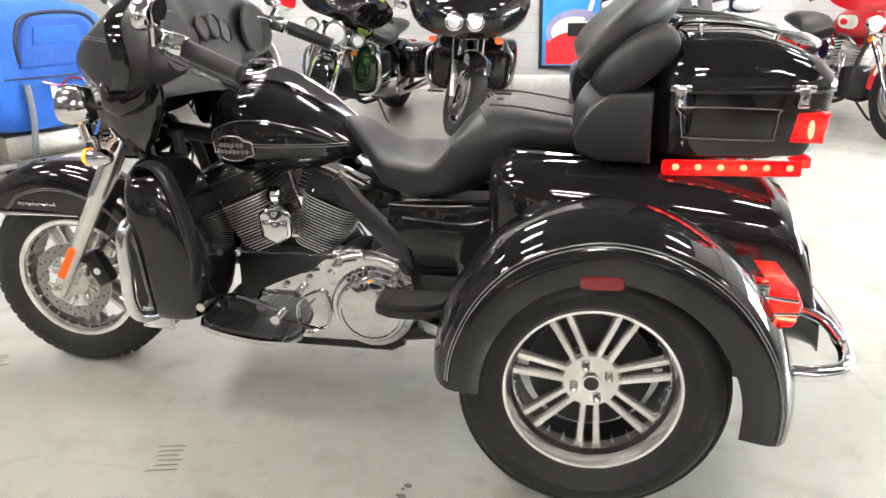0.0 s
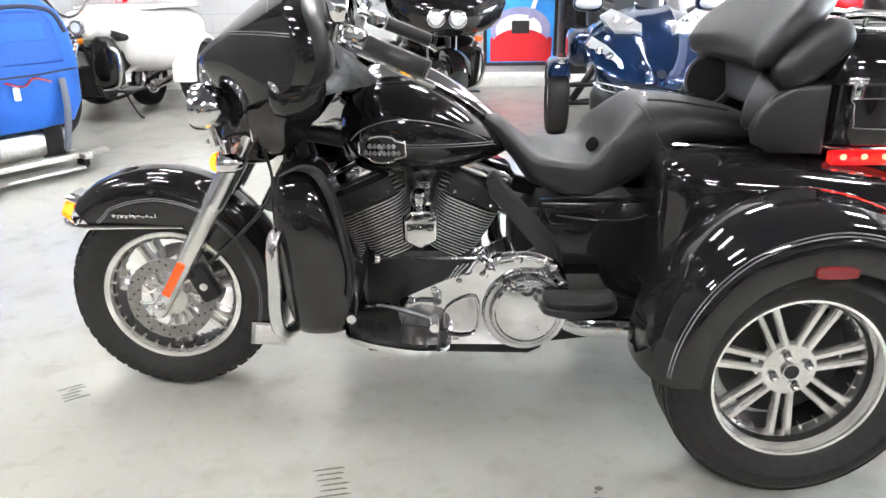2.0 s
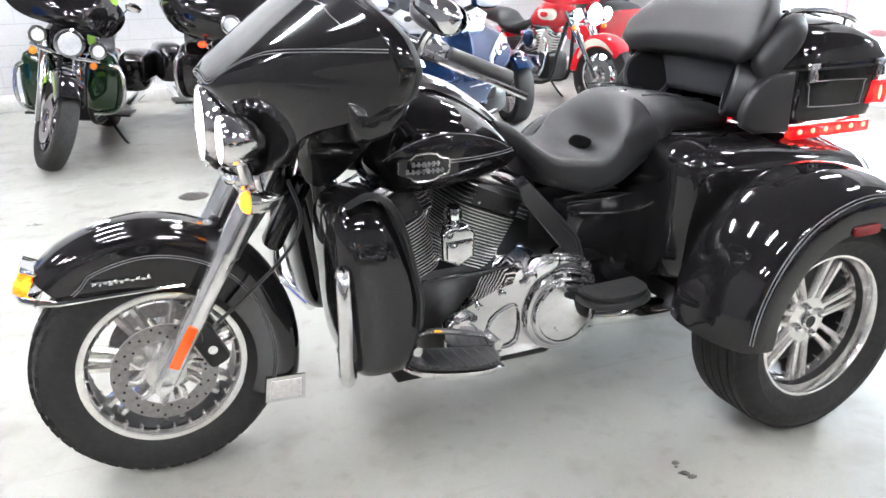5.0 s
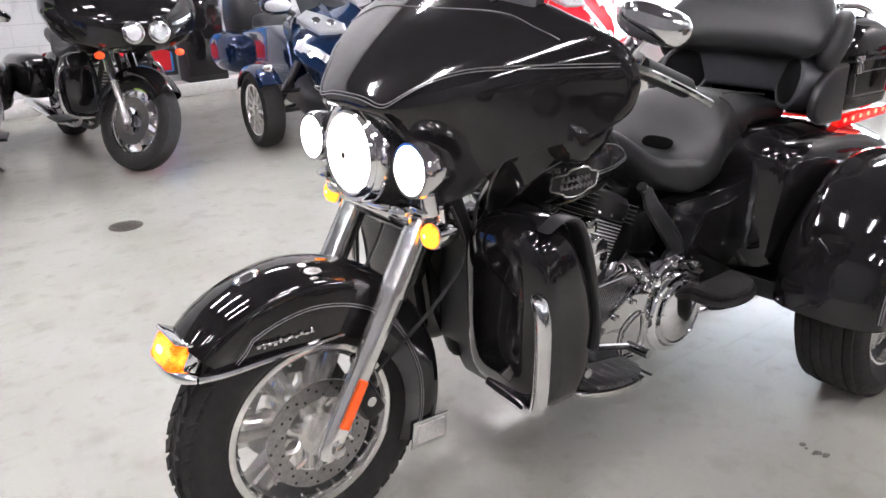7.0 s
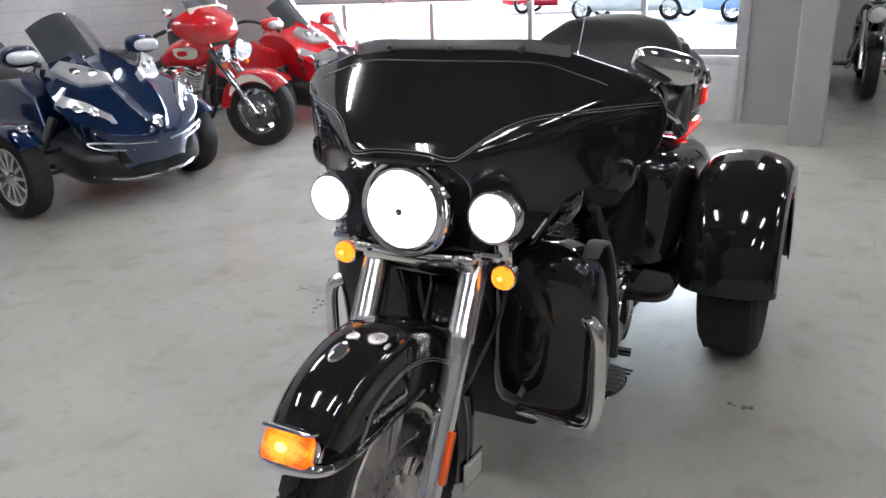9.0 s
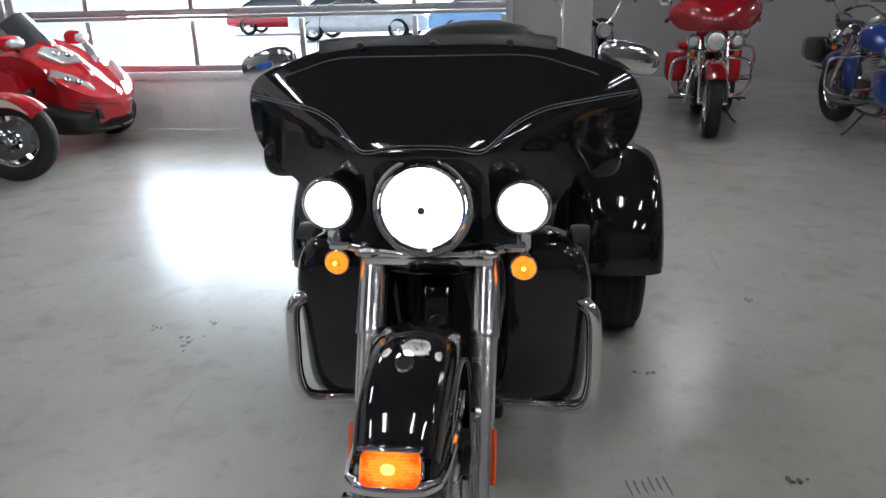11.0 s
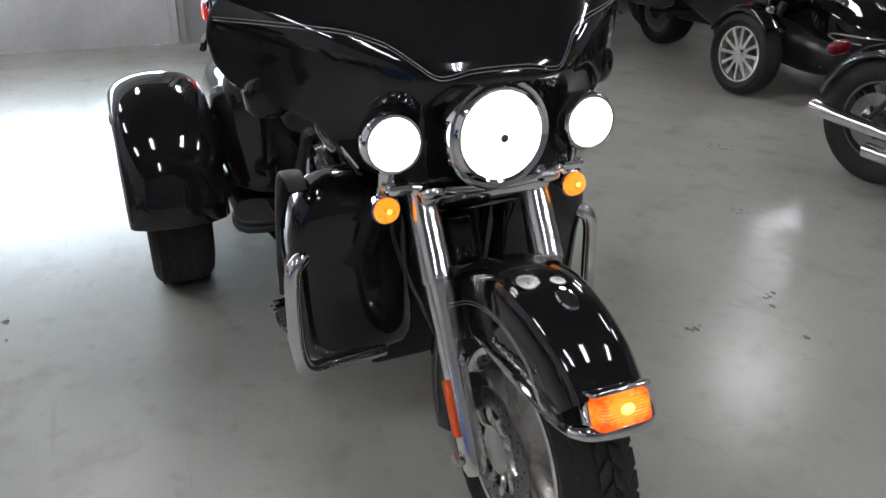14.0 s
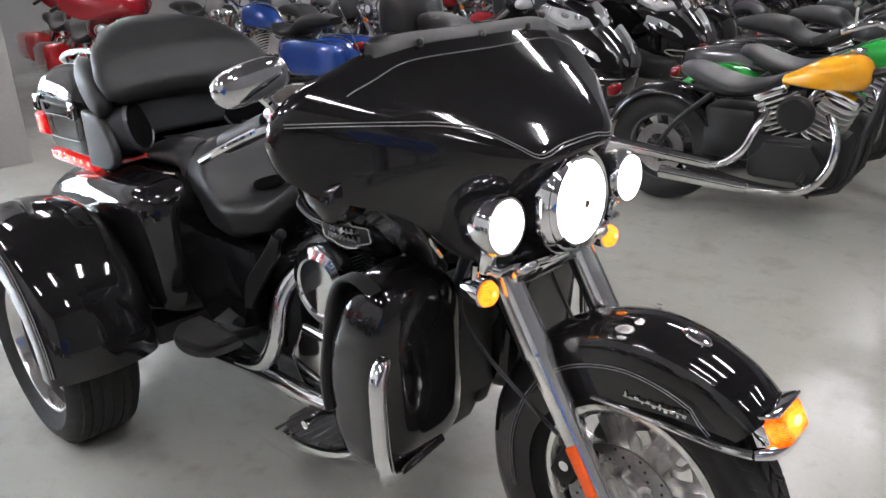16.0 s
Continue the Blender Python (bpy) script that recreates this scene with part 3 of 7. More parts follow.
for s in SIDES:
    bm = BM()
    tube(bm, [(-0.245, s * 0.078, 0.545), (-0.19, s * 0.086, 0.541), (-0.08, s * 0.0905, 0.542), (0.075, s * 0.0905, 0.538)], [0.009, 0.008, 0.007, 0.004], 8)
    part("trim_strip", bm, CHROME, ff, "chrome trim strip along the skirt")
    for dq in (0.0, 0.006):
        bm = BM()
        pts = [polar(th, fender_R(th) - 0.075 - dq - (0.012 if th > 120 else 0), s * 0.0912) for th in np.linspace(-18, 125, 30)]
        tube(bm, pts, 0.0008, 5, 1, smooth=False)
        part("pinstripe", bm, STRIPE, ff)
    bm = BM()
    for k in range(11):
        x = -0.06 - 0.012 * k
        rbox(bm, (x + 0.06, s * 0.0912, 0.575 - 0.004 * (k % 2)), (0.008 if k % 3 else 0.005, 0.002, 0.007 + 0.005 * (k in (0, 6))), 0.001, Matrix.Rotation(radians(4), 4, 'Y'), 1)
    rbox(bm, (-0.06, s * 0.0912, 0.5745), (0.132, 0.0018, 0.0025), 0.0005, Matrix.Rotation(radians(4), 4, 'Y'), 1)
    part("script_badge", bm, CHROME, ff, "small chrome script badge as plain bars")
bm = BM()
tube(bm, [(-0.245, -0.078, 0.545), (-0.268, -0.052, 0.549), (-0.277, 0, 0.551), (-0.268, 0.052, 0.549), (-0.245, 0.078, 0.545)], [0.010, 0.015, 0.016, 0.015, 0.010], 10)
part("trim_nose", bm, CHROME, ff, "chrome nose trim")
tip_m = Matrix.Translation((-0.270, 0, 0.584)) @ Matrix.Rotation(radians(28), 4, 'Y')
bm = BM()
rbox(bm, (0.004, 0, 0), (0.040, 0.100, 0.058), 0.012, None)
bmesh.ops.transform(bm, matrix=tip_m, verts=bm.verts)
fl = part("fender_lamp", bm, AMBER, ff, "lit amber fender tip lamp")
bm = BM()
rbox(bm, (0.008, 0, 0.033), (0.05, 0.108, 0.008), 0.003)
rbox(bm, (0.03, 0, 0.0), (0.03, 0.107, 0.062), 0.006)
bmesh.ops.transform(bm, matrix=tip_m, verts=bm.verts)
part("lamp_visor", bm, CHROME, fl)
bm = BM()
egg(bm, tip_m @ V((-0.019, 0.0, 0.002)), (0.006, 0.012, 0.010))
part("bulb", bm, AMBERHOT, fl)
bm = BM()
lathe(bm, [(0, 0), (0.03, 0), (0.027, 0.004), (0.012, 0.007), (0, 0.007)], aim(polar(104, fender_R(104) + 0.001, 0), (math.cos(radians(104)), 0, math.sin(radians(104)))) @ Matrix.Diagonal((0.62, 1, 1, 1)), 24)
part("top_badge", bm, CHROME, ff, "small oval chrome badge")
for s in (-1,):
    bm = BM()
    prism(bm, [(0.236, 0.162), (0.345, 0.152), (0.352, 0.228), (0.246, 0.236)], s * 0.089, s * 0.095, 0.003)
    fp = part("mud_trim", bm, CHROME, ff, "chrome framed lower trim plate")
    bm = BM()
    prism(bm, [(0.25, 0.174), (0.334, 0.166), (0.339, 0.217), (0.258, 0.224)], s * 0.0945, s * 0.0975, 0.001)
    part("trim_insert", bm, FIN, fp)

# lamps at the front
HL = V((0.184, 0, 0.905))
FACE = V((-1, 0, 0.06)).normalized()
bm = BM()
lathe(bm, [(0.085, 0.013), (0.091, 0.016), (0.096, 0.010), (0.099, 0.004), (0.105, 0.006), (0.111, -0.004), (0.113, -0.022), (0.105, -0.03), (0.09, -0.024), (0.085, -0.01)], aim(HL, FACE), 40, closed=True)
hl = part("headlamp", bm, CHROME, TRIKE, "round chrome headlamp, lit")
bm = BM()
lathe(bm, [(0.0, 0.02), (0.03, 0.019), (0.06, 0.015), (0.086, 0.006), (0.086, -0.004), (0.0, -0.004)], aim(HL, FACE), 40)
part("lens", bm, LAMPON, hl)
bm = BM()
lathe(bm, [(0.0, -0.006), (0.092, -0.006), (0.103, -0.014), (0.108, -0.04), (0.11, -0.12), (0.0, -0.14)], aim(HL, FACE), 40)
part("bucket", bm, BLACK, hl, "black lamp shell")
bm = BM()
lathe(bm, [(0, 0), (0.008, 0.0), (0.008, 0.006), (0.0, 0.008)], aim(HL + V((-0.019, 0, -0.002)), FACE), 12)
part("bulb_shield", bm, BULB, hl)
for s in SIDES:
    c = V((0.203 + 0.007 * s, s * 0.206, 0.904))
    bm = BM()
    lathe(bm, [(0.05, 0.012), (0.055, 0.012), (0.06, 0.002), (0.06, -0.02), (0.05, -0.06), (0.025, -0.085), (0, -0.09), (0, -0.02), (0.05, -0.01)], aim(c, FACE), 32, closed=True)
    pl = part("passing_lamp", bm, CHROME, TRIKE, "round chrome passing lamp, lit")
    bm = BM()
    lathe(bm, [(0.0, 0.016), (0.03, 0.013), (0.051, 0.005), (0.051, -0.003), (0.0, -0.003)], aim(c, FACE), 32)
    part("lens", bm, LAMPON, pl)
    bm = BM()
    tube(bm, [c + V((0.03, 0, -0.05)), c + V((0.04, 0, -0.1))], 0.018, 12)
    part("lamp_stem", bm, CHROME, pl)
    c2 = V((0.248 + 0.007 * s, s * 0.209, 0.757))
    bm = BM()
    lathe(bm, [(0.0, -0.06), (0.012, -0.058), (0.024, -0.04), (0.029, -0.01), (0.03, 0.006), (0.026, 0.009), (0.0, 0.009)], aim(c2, FACE), 24)
    ts = part("turn_signal", bm, CHROME, TRIKE, "chrome bullet turn signal with amber lens")
    bm = BM()
    lathe(bm, [(0.026, 0.006), (0.0265, 0.012), (0.022, 0.022), (0.012, 0.028), (0.0, 0.029)], aim(c2, FACE), 24)
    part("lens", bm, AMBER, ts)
    bm = BM()
    egg(bm, c2 + V((-0.0255, 0, 0.004)), (0.005, 0.006, 0.006))
    part("bulb", bm, AMBERHOT, ts)
    bm = BM()
    tube(bm, [c2 + V((0.02, 0, 0.02)), c2 + V((0.015, 0, 0.055))], 0.01, 10)
    part("stem", bm, CHROME, ts)
bm = BM()
tube(bm, [(0.24, -0.22, 0.815), (0.215, -0.12, 0.797), (0.205, 0, 0.792), (0.215, 0.12, 0.797), (0.24, 0.22, 0.815)], 0.011, 10)
rbox(bm, (0.245, 0, 0.775), (0.05, 0.29, 0.03), 0.01)
for s in SIDES:
    rbox(bm, (0.235, s * 0.19, 0.81), (0.06, 0.05, 0.022), 0.008)
    egg(bm, (0.21, s * 0.127, 0.797), (0.02, 0.03, 0.015))
part("lamp_bar", bm, CHROME, TRIKE, "chrome auxiliary lamp bar")
bm = BM()
egg(bm, (0.30, 0, 0.78), (0.07, 0.15, 0.06), 3)
rbox(bm, (0.36, 0, 0.66), (0.05, 0.08, 0.22), 0.02, Matrix.Rotation(radians(30), 4, 'Y'))
part("triple_clamp", bm, BLACK, TRIKE)

# batwing fairing: rings from the rim of the shell in to its nose
half = [(0.0, 1.215, 0.40), (0.10, 1.215, 0.402), (0.20, 1.213, 0.408), (0.265, 1.205, 0.415), (0.32, 1.185, 0.422), (0.38, 1.16, 0.425), (0.425, 1.125, 0.425), (0.442, 1.075, 0.42), (0.440, 1.035, 0.424), (0.43, 1.0, 0.425), (0.402, 0.97, 0.42),
        (0.36, 0.948, 0.40), (0.31, 0.922, 0.375), (0.273, 0.88, 0.35), (0.24, 0.835, 0.33), (0.18, 0.815, 0.31), (0.1, 0.812, 0.28), (0.0, 0.812, 0.27)]
def swept(a, b, c):
    # the wings sweep back and out beyond the screen
    w = min(max((a - 0.2) / 0.2, 0.0), 1.0)
    w = w * w * (3 - 2 * w) * min(max((b - 0.84) / 0.09, 0.0), 1.0)
    return (a * (1 + 0.076 * w), b, c + 0.062 * w)


hp = dense([swept(a, b, c) for a, b, c in half], 3)
rim_pts = [V((c, a, b)) for a, b, c in hp] + [V((c, -a, b)) for a, b, c in hp[-2:0:-1]]
nose = V((0.158, 0, 1.0))


def shell_x(y, z):
    """Depth of the shell: a raked centre panel meets the swept sides along a crease."""
    a, up = abs(y), max(z - 1.008, 0.0)
    rake = 0.157 + 1.15 * up + 1.25 * up * up + 0.7 * a * a + 0.25 * max(0.97 - z, 0.0)
    side = 0.157 + 0.345 * max((a - 0.07) / 0.39, 0.0) ** 1.3 + 1.5 * max(z - 1.12, 0.0) ** 2
    soft = 0.022 + 0.5 * max(z - 1.05, 0.0)
    x = 0.5 * (rake + side + math.sqrt((rake - side) ** 2 + soft * soft)) - 0.008 - 0.3 * (soft - 0.022)
    # tucked in behind the headlamp and the passing lamps
    x += 0.075 * math.exp(-(a / 0.125) ** 4 - ((z - 0.89) / 0.105) ** 4)
    return x + 0.055 * math.exp(-((a - 0.2) / 0.085) ** 2 - ((z - 0.895) / 0.07) ** 2)


rim_pts = [V((shell_x(p.y, p.z), p.y, p.z)) for p in rim_pts]


def shell_point(p, rho):
    q = nose.lerp(p, rho)
    q.x = shell_x(q.y, q.z)
    return q


bm = BM()
roll = []
for p in rim_pts:
    q = nose.lerp(p, 0.985)
    roll.append(V((p.x + 0.035, q.y, q.z)))
rings = [roll] + [[shell_point(p, r) for p in rim_pts] for r in (1.0, 0.985, 0.96, 0.92, 0.86, 0.8, 0.73, 0.66, 0.59, 0.52, 0.45, 0.38, 0.31, 0.24, 0.17, 0.1, 0.04)]
loft(bm, rings, cap=False)
bm.faces.new([bm.verts.new(q) for q in [shell_point(p, 0.04) for p in rim_pts]])
fair = solid(part("fairing", bm, BLACK, TRIKE, "gloss black batwing fairing with silver pinstripe", 60), 0.006)
# inner side of the fairing
bm = BM()
inner = []
for sc, back in ((0.975, 0.014), (0.965, 0.04), (0.935, 0.07), (0.86, 0.085), (0.7, 0.09), (0.4, 0.085)):
    ring = []
    for p in rim_pts:
        q = nose.lerp(p, sc)
        ring.append(V((max(p.x, 0.44) + (0.47 - p.x) * (1 - sc) + back * 0.7 + 0.012, q.y, max(q.z, 0.945 - back * 0.1))))
    inner.append(ring)
loft(bm, inner, cap=False)
bm.faces.new([bm.verts.new(p) for p in inner[-1]])
part("dash_panel", bm, INNER, fair, "matte black inner fairing", 50)
for s in SIDES:
    bm = BM()
    lathe(bm, [(0, 0), (0.075, 0), (0.08, 0.006), (0.075, 0.012), (0.0, 0.014)], aim((0.56, s * 0.27, 1.08), (1, 0, 0.1)), 28)
    part("speaker_grille", bm, BLACKM, fair)
    # pinstripe
    for d in (0.0, 0.006):
        bm = BM()
        pts = []
        for y, z in ((0.462, 1.102), (0.40, 1.102), (0.32, 1.099), (0.25, 1.092), (0.195, 1.073), (0.16, 1.048), (0.13, 1.026), (0.105, 1.024), (0.06, 1.032), (0.0, 1.034)):
            pts.append(V((shell_x(y, z - d) - 0.002, s * y, z - d)))
        if len(pts) > 2:
            tube(bm, pts, 0.001, 5, 4)
            part("pinstripe", bm, STRIPE, fair)
    bm = BM()
    pts = [shell_point(p, 0.9) + V((-0.002, 0, 0)) for p in rim_pts if p.z > 1.15 and p.y * s >= 0]
    pts.sort(key=lambda p: p.y * s)
    tube(bm, pts, 0.001, 5, 1, smooth=False)
    part("pinstripe", bm, STRIPE, fair)
# wind deflectors between the fairing and the tank
for s in SIDES:
    bm = BM()
    outline = smooth_path([(0.36, 0, 0.935), (0.45, 0, 0.945), (0.545, 0, 0.985), (0.532, 0, 0.92), (0.485, 0, 0.85), (0.44, 0, 0.795), (0.395, 0, 0.775), (0.36, 0, 0.80), (0.338, 0, 0.87)], 3, closed=True)
    rings = []
    for off in (0.0, 0.004, 0.012, 0.016):
        sc = 0.97 if off in (0.0, 0.016) else 1.0
        rings.append([V((0.44 + (p.x - 0.44) * sc, s * (0.185 + 0.60 * max(p.z - 0.74, 0.0) + off), 0.86 + (p.z - 0.86) * sc)) for p in outline])
    loft(bm, rings)
    df = part("wind_deflector", bm, BLACK, TRIKE, "gloss black fork wind deflector", 50)
    bm = BM()
    tube(bm, [(0.36, s * 0.315, 0.94), (0.345, s * 0.275, 0.88), (0.338, s * 0.235, 0.82)], 0.005, 8)
    part("edge_trim", bm, CHROME, df)
    bm = BM()
    rings = []
    for x, k, dz in ((0.425, 0.75, 0.012), (0.435, 0.95, 0.004), (0.46, 1.0, 0.0), (0.50, 0.95, 0.006), (0.535, 0.8, 0.02), (0.555, 0.5, 0.035)):
        rings.append(oval((x, s * 0.378, 0.95 + dz), (0, 1, 0), (0, 0, 1), 0.05 * k, 0.046 * k, 2.6, 24))
    loft(bm, rings)
    part("wing_flap", bm, BLACK, TRIKE, "gloss black flap under the fairing wing", 60)
# windshield and its vent trim
bm = BM()
rings = []
for u in np.linspace(-1, 1, 25):
    y = 0.285 * u
    x0 = 0.445 + 0.03 * u * u
    top = 1.345 - 0.05 * abs(u) ** 3
    rings.append([V((x0 + (z - 1.2) * 0.62, y, z)) for z in np.linspace(1.195, top, 6)])
loft(bm, rings, cap=False, closed=False)
solid(part("windshield", bm, GLASS, fair, "low clear windshield", 70), 0.004)
bm = BM()
rings = []
for u in np.linspace(-1, 1, 21):
    y, x0 = 0.275 * u, 0.437 + 0.03 * u * u
    rings.append([V((x0 + dx, y, z)) for dx, z in ((-0.012, 1.198), (-0.004, 1.222), (0.008, 1.236 - 0.012 * u ** 6), (0.016, 1.234 - 0.012 * u ** 6), (0.012, 1.198))])
loft(bm, rings)
for u in (-0.62, 0.0, 0.62):
    egg(bm, (0.426 + 0.03 * u * u, 0.275 * u, 1.216), (0.006, 0.009, 0.009), 2.2, 12, 8)
part("windshield_trim", bm, BLACKM, fair)
# dials
for k, y in enumerate((-0.11, -0.037, 0.037, 0.11)):
    bm = BM()
    lathe(bm, [(0.0, 0), (0.038, 0), (0.04, 0.008), (0.034, 0.012), (0.033, 0.008), (0, 0.008)], aim((0.535, y, 1.10 if k in (1, 2) else 1.08), (1, 0, 0.25)), 24)
    part("gauge", bm, BLACKM, fair, "round dark dial")
# handlebar, grips, levers, mirrors
bm = BM()
tube(bm, [(0.78, -0.40, 1.02), (0.66, -0.385, 1.07), (0.56, -0.33, 1.11), (0.50, -0.2, 1.06), (0.48, -0.08, 1.0), (0.48, 0.08, 1.0), (0.50, 0.2, 1.06), (0.56, 0.33, 1.11), (0.66, 0.385, 1.07), (0.78, 0.40, 1.02)], 0.0125, 10)
hb = part("handlebar", bm, CHROME, TRIKE, "chrome handlebar")
for s in SIDES:
    bm = BM()
    tube(bm, [(0.655, s * 0.385, 1.072), (0.79, s * 0.402, 1.016)], 0.0225, 14)
    lathe(bm, [(0, 0), (0.022, 0), (0.022, 0.006), (0, 0.01)], aim((0.79, s * 0.402, 1.016), (0.9, s * 0.1, -0.37)), 14)
    part("grip", bm, BLACKM, hb, "black rubber grip")
    bm = BM()
    rbox(bm, (0.625, s * 0.375, 1.085), (0.06, 0.05, 0.05), 0.012, Matrix.Rotation(radians(22), 4, 'Y'))
    part("switch_housing", bm, CHROME, hb)
    bm = BM()
    tube(bm, [(0.60, s * 0.40, 1.08), (0.63, s * 0.435, 1.065), (0.72, s * 0.455, 1.025), (0.81, s * 0.455, 0.985)], [0.01, 0.008, 0.007, 0.009], 8)
    part("lever", bm, CHROME, hb, "chrome hand lever")
    bm = BM()
    c = V((0.60, s * 0.45, 1.165))
    mm = Matrix.Rotation(radians(-s * 12), 4, 'Z') @ Matrix.Rotation(radians(-s * 14), 4, 'X')
    egg(bm, c, (0.028, 0.076, 0.036), 2.8, 28, 14, mm)
    mir = part("mirror", bm, CHROME, fair, "chrome rear-view mirror")
    bm = BM()
    rings = [oval(c + mm @ V((0.0285, 0, 0)), mm @ V((0, 1, 0)), mm @ V((0, 0, 1)), 0.067, 0.029, 2.8, 28), oval(c + mm @ V((0.032, 0, 0)), mm @ V((0, 1, 0)), mm @ V((0, 0, 1)), 0.066, 0.028, 2.8, 28)]
    loft(bm, rings)
    part("mirror_glass", bm, material("mirror_glass", (0.9, 0.9, 0.9), 0.01, 1.0), mir)
    bm = BM()
    tube(bm, [c + V((0.0, -s * 0.02, -0.03)), c + V((-0.01, -s * 0.035, -0.05)), c + V((-0.02, -s * 0.05, -0.08))], 0.01, 8)
    part("mirror_stem", bm, CHROME, mir)

# fuel tank
rows = dense([(0.545, 0.07, 0.76, 0.86), (0.575, 0.14, 0.715, 0.905), (0.63, 0.207, 0.69, 0.942), (0.72, 0.218, 0.685, 0.952), (0.8, 0.203, 0.69, 0.932), (0.88, 0.17, 0.70, 0.885), (0.96, 0.125, 0.72, 0.82), (1.01, 0.07, 0.74, 0.78)], 3)
tank = part("fuel_tank", section_loft(BM(), rows, 2.5, 36), BLACK, TRIKE, "gloss black fuel tank with chrome console", 60)
bm = BM()
tube(bm, [(0.56, 0, 0.885), (0.62, 0, 0.943), (0.72, 0, 0.958), (0.8, 0, 0.938), (0.9, 0, 0.88), (0.99, 0, 0.81)], [0.025, 0.034, 0.036, 0.032, 0.026, 0.015], 14, 4)
bmesh.ops.scale(bm, vec=(1, 1.6, 1), verts=bm.verts)
part("console", bm, CHROME, tank, "chrome tank console")
bm = BM()
lathe(bm, [(0, 0), (0.04, 0), (0.044, 0.01), (0.035, 0.018), (0, 0.02)], aim((0.70, 0.0, 0.99), (0.05, 0, 1)), 28)
part("filler_cap", bm, CHROME, tank)


def tank_side(x, z, s):
    """The outer side of the tank at x, z."""
    w = lerp_list([r[0] for r in rows], [r[1] for r in rows], x)
    z0 = lerp_list([r[0] for r in rows], [r[2] for r in rows], x)
    z1 = lerp_list([r[0] for r in rows], [r[3] for r in rows], x)
    t = min(abs((z - (z0 + z1) / 2) / ((z1 - z0) / 2)), 0.999)
    return V((x, s * (w * (1 - t ** 2.5) ** (1 / 2.5) + 0.0015), z))


for s in SIDES:
    # shield-shaped badge
    bm = BM()
    lobe = [(0.063, 0.0), (0.062, 0.017), (0.050, 0.0215), (0.036, 0.0255), (0.026, 0.034), (0.0, 0.0375)]
    lobe += [(-x, z) for x, z in lobe[-2::-1]]
    lobe += [(x, -z) for x, z in lobe[-2:0:-1]]
    out = [(0.668 + p.x, 0.787 + p.z) for p in smooth_path([(x, 0, z) for x, z in lobe], 3, closed=True)]
    ringa = [tank_side(x, z, s) for x, z in out]
    ringb = [p + V((0, s * 0.004, 0)) for p in ringa]
    loft(bm, [ringa, ringb])
    badge = part("tank_badge", bm, BLACKM, tank, "outlined silver and black tank badge")
    bm = BM()
    tube(bm, ringb, 0.0028, 6, 1, closed=True, smooth=False)
    part("badge_rim", bm, CAST, badge)
    bm = BM()
    for z, n in ((0.797, 6), (0.778, 8)):
        for k in range(n):
            x = 0.668 + (k - (n - 1) / 2) * 0.0125
            p = tank_side(x, z, s)
            rbox(bm, p + V((0, s * 0.004, 0)), (0.0088 - 0.002 * (k % 2), 0.003, 0.0135), 0.0015, None, 1)
    for z, n in ((0.797, 6), (0.778, 8)):
        rbox(bm, tank_side(0.668, z, s) + V((0, s * 0.0038, 0)), (0.0125 * n, 0.0022, 0.004), 0.0008, None, 1)
    rbox(bm, tank_side(0.668, 0.7875, s) + V((0, s * 0.0038, 0)), (0.004, 0.0022, 0.022), 0.0008, None, 1)
    part("badge_relief", bm, STRIPE, badge)
    for dz in (0.0, 0.007):
        bm = BM()
        tube(bm, [tank_side(x, 0.80 - 0.012 * (x - 0.74) / 0.2 - dz, s) for x in np.linspace(0.735, 0.97, 12)], 0.0012, 5, 1, smooth=False)
        part("pinstripe", bm, STRIPE, tank)
    bm = BM()
    tube(bm, [tank_side(x, z, s) for x, z in ((0.58, 0.80), (0.62, 0.84), (0.70, 0.865), (0.80, 0.855), (0.9, 0.82), (0.975, 0.775))], 0.0012, 5, 4)
    part("pinstripe", bm, STRIPE, tank)

# seat
top_x = [0.95, 1.0, 1.05, 1.10, 1.16, 1.22, 1.265, 1.30, 1.33, 1.37, 1.46, 1.6, 1.68]
top_z = [0.852, 0.836, 0.785, 0.742, 0.722, 0.722, 0.742, 0.79, 0.86, 0.897, 0.893, 0.868, 0.845]
bot_x = [0.95, 1.02, 1.07, 1.185, 1.334, 1.445, 1.47, 1.68]
bot_z = [0.80, 0.735, 0.66, 0.63, 0.648, 0.71, 0.77, 0.77]
wid_x = [0.95, 1.0, 1.07, 1.17, 1.28, 1.36, 1.5, 1.68]
wid_w = [0.05, 0.095, 0.16, 0.205, 0.208, 0.19, 0.175, 0.17]
bm = BM()
rings = []
for x in np.linspace(0.95, 1.68, 50):
    zt, zb, w = lerp_list(top_x, top_z, x), lerp_list(bot_x, bot_z, x), lerp_list(wid_x, wid_w, x)
    ring = oval((x, 0, (zt + zb) / 2), (0, 1, 0), (0, 0, 1), w, (zt - zb) / 2, 3.0, 36)
    dish = 0.034 * math.exp(-((x - 1.17) / 0.09) ** 2) + 0.055 * math.exp(-((x - 1.285) / 0.045) ** 2)
    for p in ring:
        if p.z > (zt + zb) / 2:
            k = abs(p.y) / w
            p.z += dish * (k ** 2 * 1.6 - 0.3)
    rings.append(ring)
loft(bm, rings)
bmesh.ops.smooth_vert(bm, verts=bm.verts, factor=0.5, use_axis_x=True, use_axis_y=True, use_axis_z=True)
seat = part("seat", bm, LEATHER, TRIKE, "black two-up vinyl touring seat", 60)
